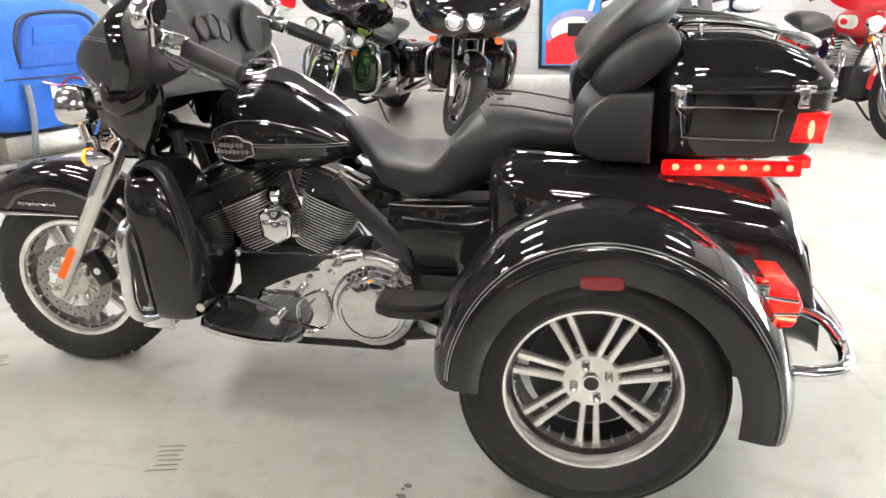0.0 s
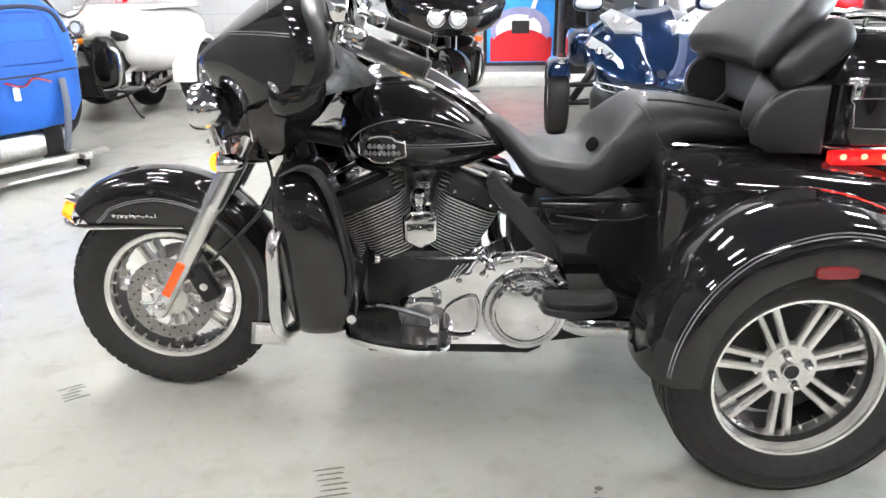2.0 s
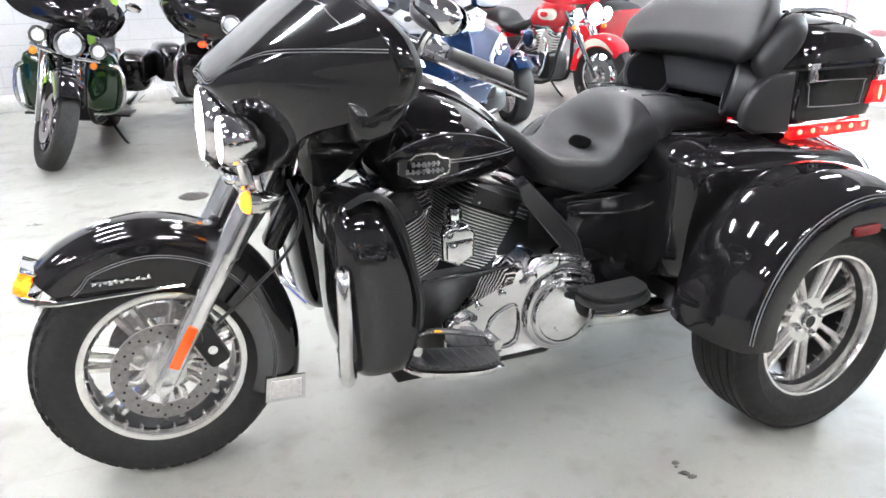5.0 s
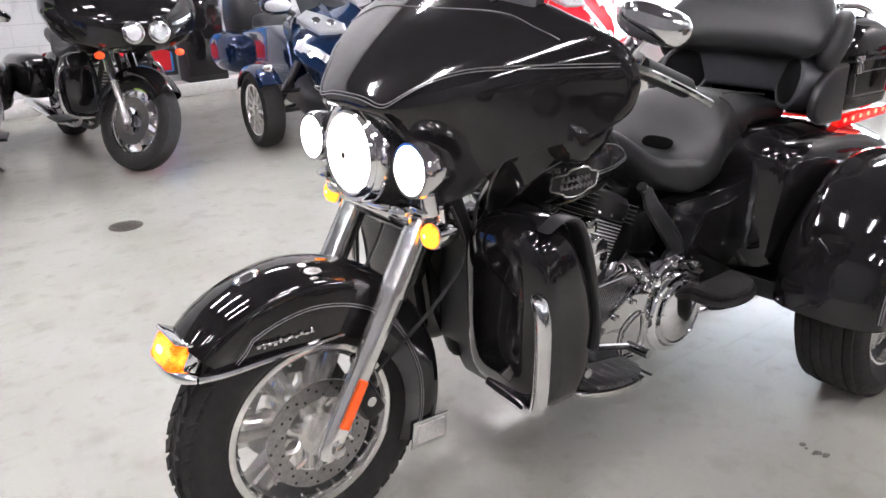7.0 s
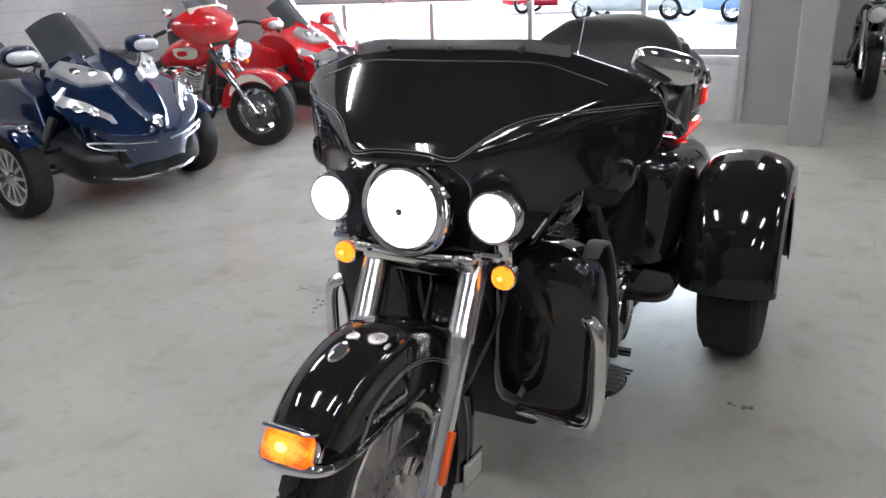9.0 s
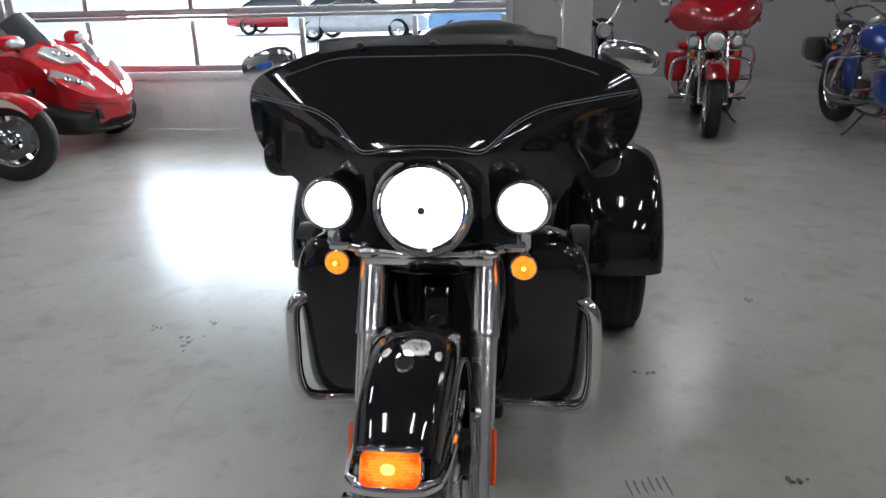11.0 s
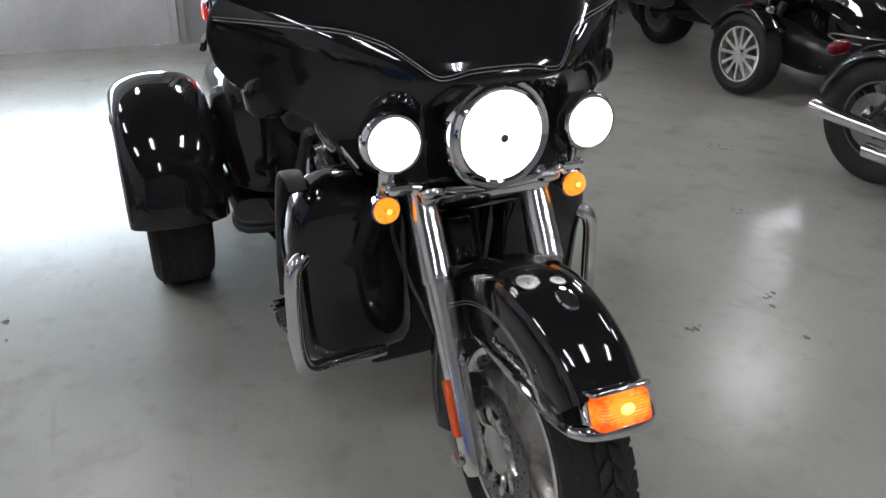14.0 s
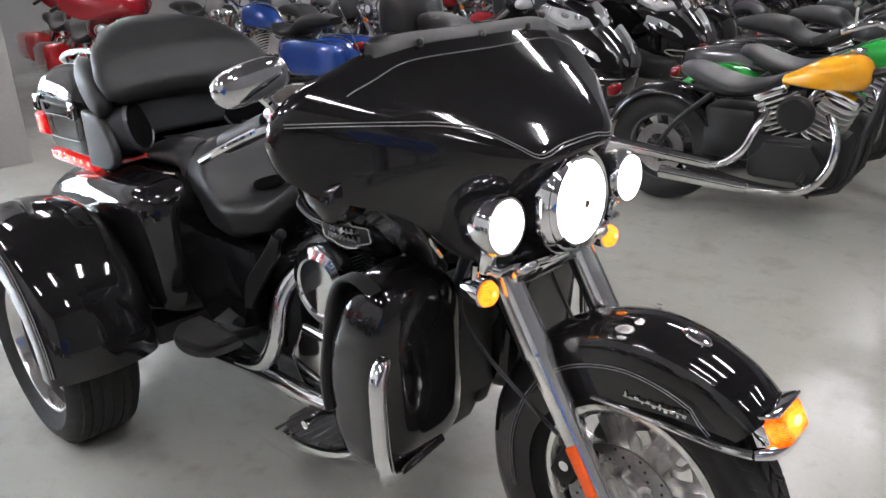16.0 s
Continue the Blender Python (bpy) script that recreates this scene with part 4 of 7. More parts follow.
for s in SIDES:
    bm = BM()
    tube(bm, [(1.35, s * 0.14, 0.892), (1.37, s * 0.165, 0.87), (1.40, s * 0.183, 0.81), (1.44, s * 0.186, 0.75)], 0.003, 6)
    part("seat_piping", bm, BLACKM, seat)
    bm = BM()
    tube(bm, [(1.38, s * 0.135, 0.898), (1.46, s * 0.14, 0.893), (1.6, s * 0.14, 0.868)], 0.003, 6)
    part("seat_piping", bm, BLACKM, seat)
# the backrest slot's inner shade, laid on as a flat near-black pad
bm = BM()
egg(bm, (1.266, 0, 0.749), (0.021, 0.056, 0.004), 2.6, 28, 8, Matrix.Rotation(radians(-50), 4, 'Y'))
part("seat_slot", bm, material("painted_slot_shade", (0.002, 0.002, 0.002), 0.9, spec=0.05, grain=(200, 0.1)), seat, "near-black pad standing in for the shade in a backrest slot")
bm = BM()
lathe(bm, [(0, 0), (0.012, 0.0), (0.01, 0.006), (0, 0.008)], aim((1.40, -0.02, 0.892), (0, 0, 1)), 14)
part("seat_stud", bm, CHROME, seat)
for s in SIDES:
    bm = BM()
    tube(bm, [(1.44, s * 0.2, 0.79), (1.52, s * 0.21, 0.785), (1.63, s * 0.215, 0.775)], 0.006, 8)
    part("grab_rail", bm, CHROME, seat, "chrome grab rail")

# backrest with wrap-round arms
bm = BM()
rings = []
for k in range(17):
    u = k / 16
    w = lerp_list([0, 0.12, 0.35, 0.65, 0.88, 1.0], [0.245, 0.285, 0.295, 0.262, 0.195, 0.10], u)
    th = lerp_list([0, 0.12, 0.5, 0.85, 1.0], [0.022, 0.05, 0.062, 0.05, 0.02], u)
    c = V((1.67 + 0.185 * u, 0, 0.985 + 0.218 * u))
    nrm = V((0.8, 0, -0.6))
    ring = oval(c, (0, 1, 0), nrm, w, th, 2.8, 36)
    for p in ring:
        p.x -= 0.055 * (abs(p.y) / 0.25) ** 2.5
    rings.append(ring)
loft(bm, rings)
back = part("backrest", bm, LEATHER, TRIKE, "black padded passenger backrest with side bolsters", 60)
for s in SIDES:
    bm = BM()
    m = Matrix.Rotation(radians(-s * 8), 4, 'Z') @ Matrix.Rotation(radians(-36), 4, 'Y')
    egg(bm, (1.745, s * 0.268, 1.025), (0.115, 0.034, 0.056), 2.6, 28, 14, m)
    part("arm_bolster", bm, LEATHER, back, "padded side bolster")
    # rear speaker pod
    bm = BM()
    m = aim((1.655, s * 0.19, 0.905), (-0.74, -s * 0.62, 0.22))
    lathe(bm, [(0, -0.10), (0.05, -0.095), (0.079, -0.055), (0.084, 0.0), (0.077, 0.008), (0.072, 0.002), (0.0, 0.002)], m, 36)
    sp = part("speaker_pod", bm, DASHGREY, TRIKE, "round rear speaker pod")
    bm = BM()
    lathe(bm, [(0, 0.003), (0.070, 0.003), (0.069, 0.006), (0.0, 0.010)], m, 32)
    part("speaker_grille", bm, GRILLE, sp, "black cloth speaker grille")
    # arm box under the bolster
    bm = BM()
    prism(bm, [(1.60, 0.845), (1.615, 0.885), (1.645, 0.925), (1.69, 0.952), (1.79, 0.957), (1.79, 0.78), (1.66, 0.785), (1.61, 0.81)], s * 0.275, s * 0.305, 0.012, 3)
    prism(bm, [(1.70, 0.80), (1.70, 0.95), (1.79, 0.955), (1.79, 0.79)], s * 0.16, s * 0.285, 0.01, 2)
    ab = part("armrest_housing", bm, BLACKM, TRIKE, "satin black arm housing")
    bm = BM()
    lathe(bm, [(0, 0), (0.008, 0), (0.008, 0.004), (0, 0.005)], hub_frame(V((1.745, s * 0.30, 0.835)), s), 12)
    part("socket", bm, CHROME, ab)
bm = BM()
prism(bm, [(-0.16, 0.86), (0.16, 0.86), (0.2, 0.99), (0.17, 1.02), (-0.17, 1.02), (-0.2, 0.99)], 1.69, 1.76, 0.02, 3, axis='x')
# seat vinyl with the pad's reflected light put into a paler base colour
part("lower_back_pad", bm, material("pad_vinyl_lightened", (0.030, 0.032, 0.036), 0.55, spec=0.4, grain=(140, 0.12), stain=(7, 0.15), bump=(420, 0.0006)), TRIKE, "black lower back pad, lightened for the light it reflects")
for s in SIDES:
    bm = BM()
    egg(bm, (1.735, s * 0.19, 0.92), (0.05, 0.05, 0.12), 3.0, 24, 14)
    part("side_roll", bm, LEATHER, back, "padded roll beside the lower back pad")

# top box
def plan_ring(x0, x1, w, z, r=5.0, n=44):
    return oval(((x0 + x1) / 2, 0, z), (1, 0, 0), (0, 1, 0), (x1 - x0) / 2, w, r, n)


bm = BM()
loft(bm, [plan_ring(1.80, 2.17, 0.26, 0.788), plan_ring(1.79, 2.20, 0.285, 0.80), plan_ring(1.785, 2.225, 0.292, 0.87), plan_ring(1.785, 2.235, 0.295, 0.952)])
tb = part("top_box", bm, BLACK, TRIKE, "gloss black hard luggage box", 50)
bm = BM()
loft(bm, [plan_ring(1.78, 2.24, 0.298, 0.957), plan_ring(1.78, 2.24, 0.298, 0.975), plan_ring(1.79, 2.20, 0.285, 1.02), plan_ring(1.80, 2.12, 0.262, 1.06, 4.0), plan_ring(1.82, 2.06, 0.2, 1.085, 3.5), plan_ring(1.87, 2.0, 0.1, 1.092, 3.0)])
part("lid", bm, BLACK, tb, "", 60)
bm = BM()
loft(bm, [plan_ring(1.783, 2.238, 0.300, 0.951), plan_ring(1.783, 2.238, 0.300, 0.958)])
part("seal", bm, BLACKM, tb)
for s in SIDES:
    for x in (1.850, 2.130):
        bm = BM()
        rbox(bm, (x, s * 0.303, 0.965), (0.05, 0.012, 0.018), 0.004)
        rbox(bm, (x, s * 0.304, 0.943), (0.028, 0.014, 0.05), 0.005)
        tube(bm, [(x - 0.01, s * 0.312, 0.95), (x - 0.01, s * 0.314, 0.925), (x + 0.01, s * 0.314, 0.925), (x + 0.01, s * 0.312, 0.95)], 0.003, 6, 1, smooth=False)
        part("latch", bm, CHROME, tb, "chrome draw latch")
    bm = BM()
    tube(bm, [(1.86, s * 0.297, 0.92), (2.07, s * 0.299, 0.915), (2.08, s * 0.299, 0.905), (2.075, s * 0.297, 0.85), (2.06, s * 0.296, 0.84), (1.88, s * 0.295, 0.845), (1.862, s * 0.295, 0.855), (1.855, s * 0.296, 0.905)], 0.0016, 5, 2, closed=True)
    part("pinstripe", bm, STRIPE, tb)
    bm = BM()
    prism(bm, [(2.115, 0.835), (2.19, 0.832), (2.2, 0.905), (2.125, 0.905)], s * 0.25, s * 0.300, 0.012, 3)
    tl = part("side_lamp", bm, REDLIT, tb, "lit red wrap-round marker lamp")
    bm = BM()
    egg(bm, (2.157, s * 0.299, 0.868), (0.008, 0.003, 0.024))
    part("glow", bm, REDHOT, tl)
    # led strip below
    bm = BM()
    rbox(bm, (1.99, s * 0.27, 0.765), (0.33, 0.03, 0.036), 0.006)
    led = part("led_strip", bm, REDLIT, tb, "lit red light strip")
    for k in range(6):
        bm = BM()
        egg(bm, (1.855 + 0.054 * k, s * 0.286, 0.77), (0.009, 0.003, 0.008), 2, 10, 6)
        part("led", bm, REDHOT, led)
bm = BM()
rbox(bm, (2.18, 0, 0.768), (0.03, 0.44, 0.03), 0.006)
part("rear_light_bar", bm, REDLIT, tb)
bm = BM()
for s in SIDES:
    tube(bm, [(1.84, s * 0.17, 1.075), (1.86, s * 0.2, 1.115), (2.0, s * 0.205, 1.108), (2.14, s * 0.19, 1.075), (2.2, s * 0.12, 1.05), (2.21, 0, 1.045)], 0.010, 10)
    for x in (1.9, 2.08):
        tube(bm, [(x, s * 0.2, 1.11 - (x > 2) * 0.02), (x, s * 0.19, 1.06 - (x > 2) * 0.03)], 0.006, 8)
for y in (-0.1, 0, 0.1):
    tube(bm, [(1.88, y, 1.112), (2.02, y, 1.1), (2.17, y, 1.06)], 0.005, 8)
tube(bm, [(1.87, -0.2, 1.113), (1.87, 0.2, 1.113)], 0.006, 8)
part("luggage_rack", bm, CHROME, tb, "chrome luggage rack")

# rear body between the wheels
bm = BM()
def body_ring(x, w, z0, z1, p=4.0):
    return oval((x, 0, (z0 + z1) / 2), (0, 1, 0), (0, 0, 1), w, (z1 - z0) / 2, p, 40)


loft(bm, [body_ring(1.385, 0.24, 0.40, 0.74, 5), body_ring(1.40, 0.32, 0.37, 0.772, 6), body_ring(1.46, 0.352, 0.355, 0.787, 6), body_ring(1.56, 0.362, 0.34, 0.787, 5), body_ring(1.70, 0.365, 0.32, 0.78, 5), body_ring(1.95, 0.36, 0.29, 0.757), body_ring(2.08, 0.35, 0.29, 0.73), body_ring(2.14, 0.345, 0.29, 0.70), body_ring(2.19, 0.34, 0.29, 0.58), body_ring(2.235, 0.335, 0.29, 0.40), body_ring(2.24, 0.33, 0.29, 0.32)])
body = part("rear_body", bm, BLACK, TRIKE, "gloss black boot body between the rear wheels", 60)
bm = BM()
rbox(bm, (2.228, 0, 0.45), (0.012, 0.5, 0.22), 0.01, Matrix.Rotation(radians(-14), 4, 'Y'))
part("boot_lid", bm, BLACK, body)
# side panel and front shroud of the body
for s in SIDES:
    bm = BM()
    prism(bm, [(1.09, 0.56), (1.10, 0.625), (1.45, 0.63), (1.5, 0.40), (1.36, 0.33), (1.18, 0.36), (1.14, 0.48)], s * 0.12, s * 0.198, 0.008, 2)
    part("side_cover", bm, BLACK, TRIKE, "gloss black side cover")
    bm = BM()
    tube(bm, [(1.10, s * 0.200, 0.632), (1.22, s * 0.204, 0.63), (1.34, s * 0.206, 0.634)], 0.0025, 6)
    tube(bm, [(1.14, s * 0.200, 0.595), (1.24, s * 0.203, 0.583), (1.35, s * 0.206, 0.583), (1.44, s * 0.23, 0.628), (1.50, s * 0.30, 0.66)], 0.003, 6)
    part("frame_trim", bm, CHROME, TRIKE)
    bm = BM()
    prism(bm, [(0.943, 0.698), (0.975, 0.709), (1.038, 0.622), (1.13, 0.52), (1.15, 0.45), (1.115, 0.45), (1.08, 0.508), (1.027, 0.571), (0.958, 0.652)], s * 0.192, s * 0.206, 0.005, 2)
    tube(bm, [(0.955, s * 0.185, 0.712), (1.045, s * 0.19, 0.615), (1.13, s * 0.19, 0.52), (1.16, s * 0.185, 0.44)], 0.014, 10)
    part("heat_shield", bm, BLACKM, TRIKE, "satin black mid-frame deflector")

# rear fenders
def rf_scale(th):
    return lerp_list([-18, 0, 30, 60, 90, 120, 150, 178, 190], [1.035, 1.02, 0.985, 0.985, 1.0, 0.985, 0.93, 0.895, 0.895], th)


SEC = [(0.375, 0.30), (0.385, 0.365), (0.42, 0.408), (0.47, 0.428), (0.54, 0.435), (0.60, 0.43), (0.645, 0.415), (0.675, 0.396), (0.69, 0.372), (0.694, 0.345), (0.692, 0.30)]
SECD = dense(SEC, 2)
for s in SIDES:
    rings = []
    for th in np.linspace(-11, 176, 52):
        k = rf_scale(th)
        d = V((math.cos(radians(th)), 0, math.sin(radians(th))))
        rings.append([RA + d * (q * k) + V((0, s * y, 0)) for y, q in SECD])
    bm = BM()
    loft(bm, rings, cap=False, closed=False)
    rf = solid(part("rear_fender", bm, BLACK, TRIKE, "wide gloss black rear fender with pinstripe", 60), 0.006, -1 if s > 0 else -1)
    bm = BM()
    for dq in (0.0, 0.007):
        tube(bm, [RA + V((math.cos(radians(th)) * (0.388 - dq) * rf_scale(th), s * 0.6875 + s * dq * 0.6, math.sin(radians(th)) * (0.388 - dq) * rf_scale(th))) for th in np.linspace(-10, 172, 60)], 0.0016, 5, 1, smooth=False)
    part("pinstripe", bm, STRIPE, rf)
    bm = BM()
    mm = Matrix.Translation((1.662, s * 0.693, 0.617)) @ Matrix.Rotation(radians(-s * 4), 4, 'X')
    rings = [oval(mm @ V((0, -s * 0.004, 0)), (1, 0, 0), (0, 0, 1), 0.047, 0.0145, 5, 28), oval(mm @ V((0, s * 0.006, 0)), (1, 0, 0), (0, 0, 1), 0.045, 0.013, 5, 28)]
    loft(bm, rings)
    part("reflector", bm, REDREF, rf, "red side reflector")
    # tail lamp
    bm = BM()
    prism(bm, [(2.01, 0.578), (2.085, 0.573), (2.10, 0.54), (2.085, 0.488), (2.035, 0.482)], s * 0.40, s * 0.60, 0.014, 3)
    t = part("tail_lamp", bm, REDLIT, TRIKE, "lit red tail lamp in chrome housing")
    bm = BM()
    prism(bm, [(1.975, 0.59), (2.025, 0.588), (2.037, 0.478), (1.995, 0.483)], s * 0.40, s * 0.604, 0.012, 3)
    tube(bm, [(2.015, s * 0.604, 0.563), (2.085, s * 0.602, 0.553)], 0.004, 6)
    tube(bm, [(2.02, s * 0.604, 0.523), (2.091, s * 0.602, 0.523)], 0.004, 6)
    part("housing", bm, CHROME, t)
    bm = BM()
    tube(bm, [(2.045, s * 0.601, 0.513), (2.085, s * 0.599, 0.508)], 0.004, 8)
    part("glow", bm, REDHOT, t)

# rear wheels
for s in SIDES:
    c = RA + V((-0.012, s * 0.542, -0.002))
    rw = part("rear_wheel", make_tyre(BM(), c, 0.312, 0.207, 0.21), RUBBER, TRIKE, "wide black car-type rear tyre on a polished cast wheel")
    bm = BM()
    for y in (-0.07, -0.045, -0.015, 0.015, 0.045, 0.07):
        rr = 0.3120 - (0.004 if abs(y) > 0.05 else 0)
        lathe(bm, [(rr - 0.004, y - 0.011), (rr + 0.003, y - 0.010), (rr + 0.003, y + 0.010), (rr - 0.004, y + 0.011)], aim(c, (0, 1, 0)), 72, closed=True)
    part("tread", bm, RUBBER, rw)
    mo = hub_frame(c, s)
    bm = BM()
    lathe(bm, [(0.211, 0.066), (0.211, 0.077), (0.207, 0.081), (0.2005, 0.080), (0.195, 0.070), (0.1885, 0.035), (0.183, 0.012), (0.1815, -0.07), (0.188, -0.07), (0.197, 0.0), (0.202, 0.05)], mo, 72, closed=True)
    part("rim", bm, POLISHED, rw, "polished wide rim lip")
    bm = BM()
    lathe(bm, [(0.1815, 0.006), (0.1805, -0.068), (0.178, -0.068), (0.179, 0.006)], mo, 64, closed=True)
    part("rim_barrel", bm, BLACKENG, rw, "dark inner rim barrel")
    for k in range(7):
        bm = BM()
        double_spokes(bm, mo, 0.05, 0.186, 1, 0.0145, 0.0215, 0.0085, 0.016, 0.004, 0.010, s * math.pi / 2 + 2 * math.pi * k / 7)
        part("spoke", bm, SILVERP, rw)
    bm = BM()
    lathe(bm, [(0, 0.0), (0.066, 0.0), (0.072, 0.016), (0.066, 0.027), (0.03, 0.030), (0, 0.030)], mo, 40)
    part("hub", bm, SILVERP, rw)
    for k in range(28):
        bm = BM()
        a = 2 * math.pi * (k + 0.5) / 28
        rbox(bm, mo @ V((0.182 * math.cos(a), 0.182 * math.sin(a), 0.004)), (0.012, 0.006, 0.022), 0.002, (mo.to_3x3().to_4x4() @ Matrix.Rotation(a, 4, 'Z')), 1)
        part("rim_bolt", bm, SILVERP, rw)
    bm = BM()
    lathe(bm, [(0, 0.028), (0.02, 0.028), (0.02, 0.036), (0.015, 0.040), (0, 0.040)], mo, 24)
    cap = part("hub_cap", bm, BLACKM, rw)
    bm = BM()
    lathe(bm, [(0.0185, 0.034), (0.021, 0.034), (0.021, 0.041), (0.0185, 0.041)], mo, 24, closed=True)
    part("cap_ring", bm, CHROME, cap)
    for k in range(4):
        a = 2 * math.pi * k / 4 + 0.35
        bm = BM()
        lathe(bm, [(0.014, 0.022), (0.014, 0.033), (0.011, 0.034), (0.010, 0.043), (0.005, 0.048), (0, 0.048)], mo @ Matrix.Translation((0.043 * math.cos(a), 0.043 * math.sin(a), 0)), 6 * 2)
        part("lug_nut", bm, CHROME, rw)
    bm = BM()
    lathe(bm, [(0.15, -0.04), (0.15, -0.03), (0.07, -0.03), (0.07, -0.04)], mo, 40, closed=True)
    part("brake_disc", bm, BLACKENG, rw)
bm = BM()
tube(bm, [RA + V((0, -0.45, 0)), RA + V((0, 0.45, 0))], 0.045, 16)
rbox(bm, (1.67, 0, 0.33), (0.2, 0.2, 0.18), 0.04)
part("rear_axle", bm, BLACKENG, TRIKE)
# bumper
bm = BM()
tube(bm, [(2.02, -0.56, 0.36), (2.18, -0.55, 0.355), (2.245, -0.5, 0.365), (2.265, -0.3, 0.38), (2.27, 0, 0.38), (2.265, 0.3, 0.38), (2.245, 0.5, 0.365), (2.18, 0.55, 0.355), (2.02, 0.56, 0.36)], 0.02, 12)
for s in SIDES:
    tube(bm, [(2.18, s * 0.34, 0.42), (2.225, s * 0.38, 0.41), (2.25, s * 0.44, 0.385)], 0.014, 10)
part("rear_bumper", bm, CHROME, TRIKE, "chrome tubular rear bumper")

# engine
def machined(ob, axis):
    """Bright bare metal on the outer edge of a black fin."""
    ob.data.materials.append(FIN)
    for f in ob.data.polygons:
        f.material_index = int(abs(f.normal.dot(axis)) < 0.5)


eng = part("engine", rbox(BM(), (0.77, 0, 0.36), (0.36, 0.26, 0.24), 0.05), BLACKENG, TRIKE, "black and chrome V-twin engine")
for x0, tilt in ((0.70, -23), (0.835, 23)):
    ax = V((math.sin(radians(tilt)), 0, math.cos(radians(tilt))))
    rot = Matrix.Rotation(radians(tilt), 4, 'Y')
    base = V((x0, 0, 0.44))
    bm = BM()
    tube(bm, [base, base + ax * 0.25], 0.07, 20)
    cyl = part("cylinder", bm, BLACKENG, eng)
    ux = rot @ V((1, 0, 0))
    for k in range(18):
        bm = BM()
        c = base + ax * (0.022 + 0.0092 * k)
        wide = 0.070 + 0.026 * k / 17
        loft(bm, [oval(c + ax * e, ux, (0, 1, 0), wide, 0.122 + 0.006 * k / 17, 4, 28) for e in (-0.0013, 0.0013)])
        machined(part("cooling_fin", bm, BLACKENG, cyl), ax)
    bm = BM()
    loft(bm, [oval(base + ax * h, ux, (0, 1, 0), a, b, 5, 28) for h, a, b in ((0.186, 0.09, 0.118), (0.19, 0.097, 0.124), (0.24, 0.1, 0.124), (0.255, 0.09, 0.112))])
    part("cylinder_head", bm, BLACKENG, cyl, "black cylinder head")
    for k in range(5):
        for e in (-1, 1):
            bm = BM()
            rbox(bm, base + ax * (0.193 + 0.0125 * k) + ux * (0.092 * e), (0.028, 0.254, 0.003), 0.001, rot, 1)
            machined(part("head_fin", bm, BLACKENG, cyl), ax)
    for e in (-0.055, 0.0, 0.055):
        for s in SIDES:
            bm = BM()
            egg(bm, base + ax * 0.2 + ux * e + V((0, s * 0.124, 0)), (0.006, 0.005, 0.006), 2, 10, 6)
            part("head_bolt", bm, CHROME, cyl)
    bm = BM()
    rbox(bm, base + ax * 0.275, (0.19, 0.19, 0.055), 0.02, rot)
    part("rocker_cover", bm, CHROME, eng, "chrome rocker cover")
bm = BM()
prism(bm, [(0.718, 0.524), (0.715, 0.592), (0.738, 0.612), (0.792, 0.612), (0.815, 0.592), (0.812, 0.526), (0.765, 0.498)], -0.20, -0.13, 0.008, 3)
prism(bm, [(0.728, 0.527), (0.726, 0.575), (0.804, 0.575), (0.802, 0.529), (0.765, 0.509)], -0.209, -0.198, 0.005, 2)
lathe(bm, [(0.0, -0.02), (0.018, -0.02), (0.020, -0.006), (0.026, 0.0), (0.025, 0.016), (0.017, 0.028), (0.0, 0.032)], aim((0.762, -0.168, 0.636), (0, -0.25, 1)), 20)
part("horn_cover", bm, CHROME, eng, "chrome horn cover")
bm = BM()
rbox(bm, (0.765, -0.10, 0.50), (0.30, 0.02, 0.02), 0.005)
tube(bm, [(0.64, -0.195, 0.474), (0.94, -0.20, 0.474)], 0.005, 8)
for x in (0.64, 0.94):
    egg(bm, (x, -0.197, 0.474), (0.014, 0.01, 0.014), 2.4, 12, 8)
part("shift_rod", bm, CHROME, eng)
# primary cover
bm = BM()
edge = [(0.70, 0.33), (0.71, 0.368), (0.78, 0.404), (0.85, 0.432), (0.925, 0.45), (0.96, 0.492), (1.0, 0.507), (1.06, 0.508), (1.12, 0.488), (1.158, 0.45), (1.174, 0.39), (1.172, 0.32), (1.15, 0.262), (1.11, 0.234), (1.05, 0.227), (0.85, 0.23), (0.74, 0.241), (0.706, 0.275)]
out = [(p.x, p.z) for p in smooth_path([(x, 0, z) for x, z in edge], 3, closed=True)]
prism(bm, out, -0.245, -0.12, 0.022, 4)
prim = part("primary_cover", bm, CHROME, eng, "polished chrome primary cover", 50)
bm = BM()
lathe(bm, [(0.098, -0.03), (0.124, -0.03), (0.122, -0.004), (0.114, 0.008), (0.104, 0.010), (0.099, 0.004)], hub_frame(V((1.055, -0.255, 0.338)), -1), 48, closed=True)
tube(bm, [(0.94, -0.25, 0.44), (0.965, -0.252, 0.478), (1.0, -0.253, 0.492), (1.06, -0.253, 0.493), (1.115, -0.252, 0.474), (1.148, -0.25, 0.44)], 0.009, 10)
for x, z in ((0.955, 0.462), (1.03, 0.493), (1.13, 0.462)):
    lathe(bm, [(0, 0), (0.013, 0), (0.013, 0.012), (0.008, 0.015), (0, 0.015)], hub_frame(V((x, -0.255, z)), -1), 12)
part("clutch_collar", bm, CHROME, prim, "raised chrome collar")
bm = BM()
lathe(bm, [(0, -0.02), (0.098, -0.02), (0.1, 0.004), (0.095, 0.014), (0.088, 0.016), (0.085, 0.013), (0.06, 0.018), (0.03, 0.021), (0, 0.022)], hub_frame(V((1.055, -0.262, 0.338)), -1), 44)
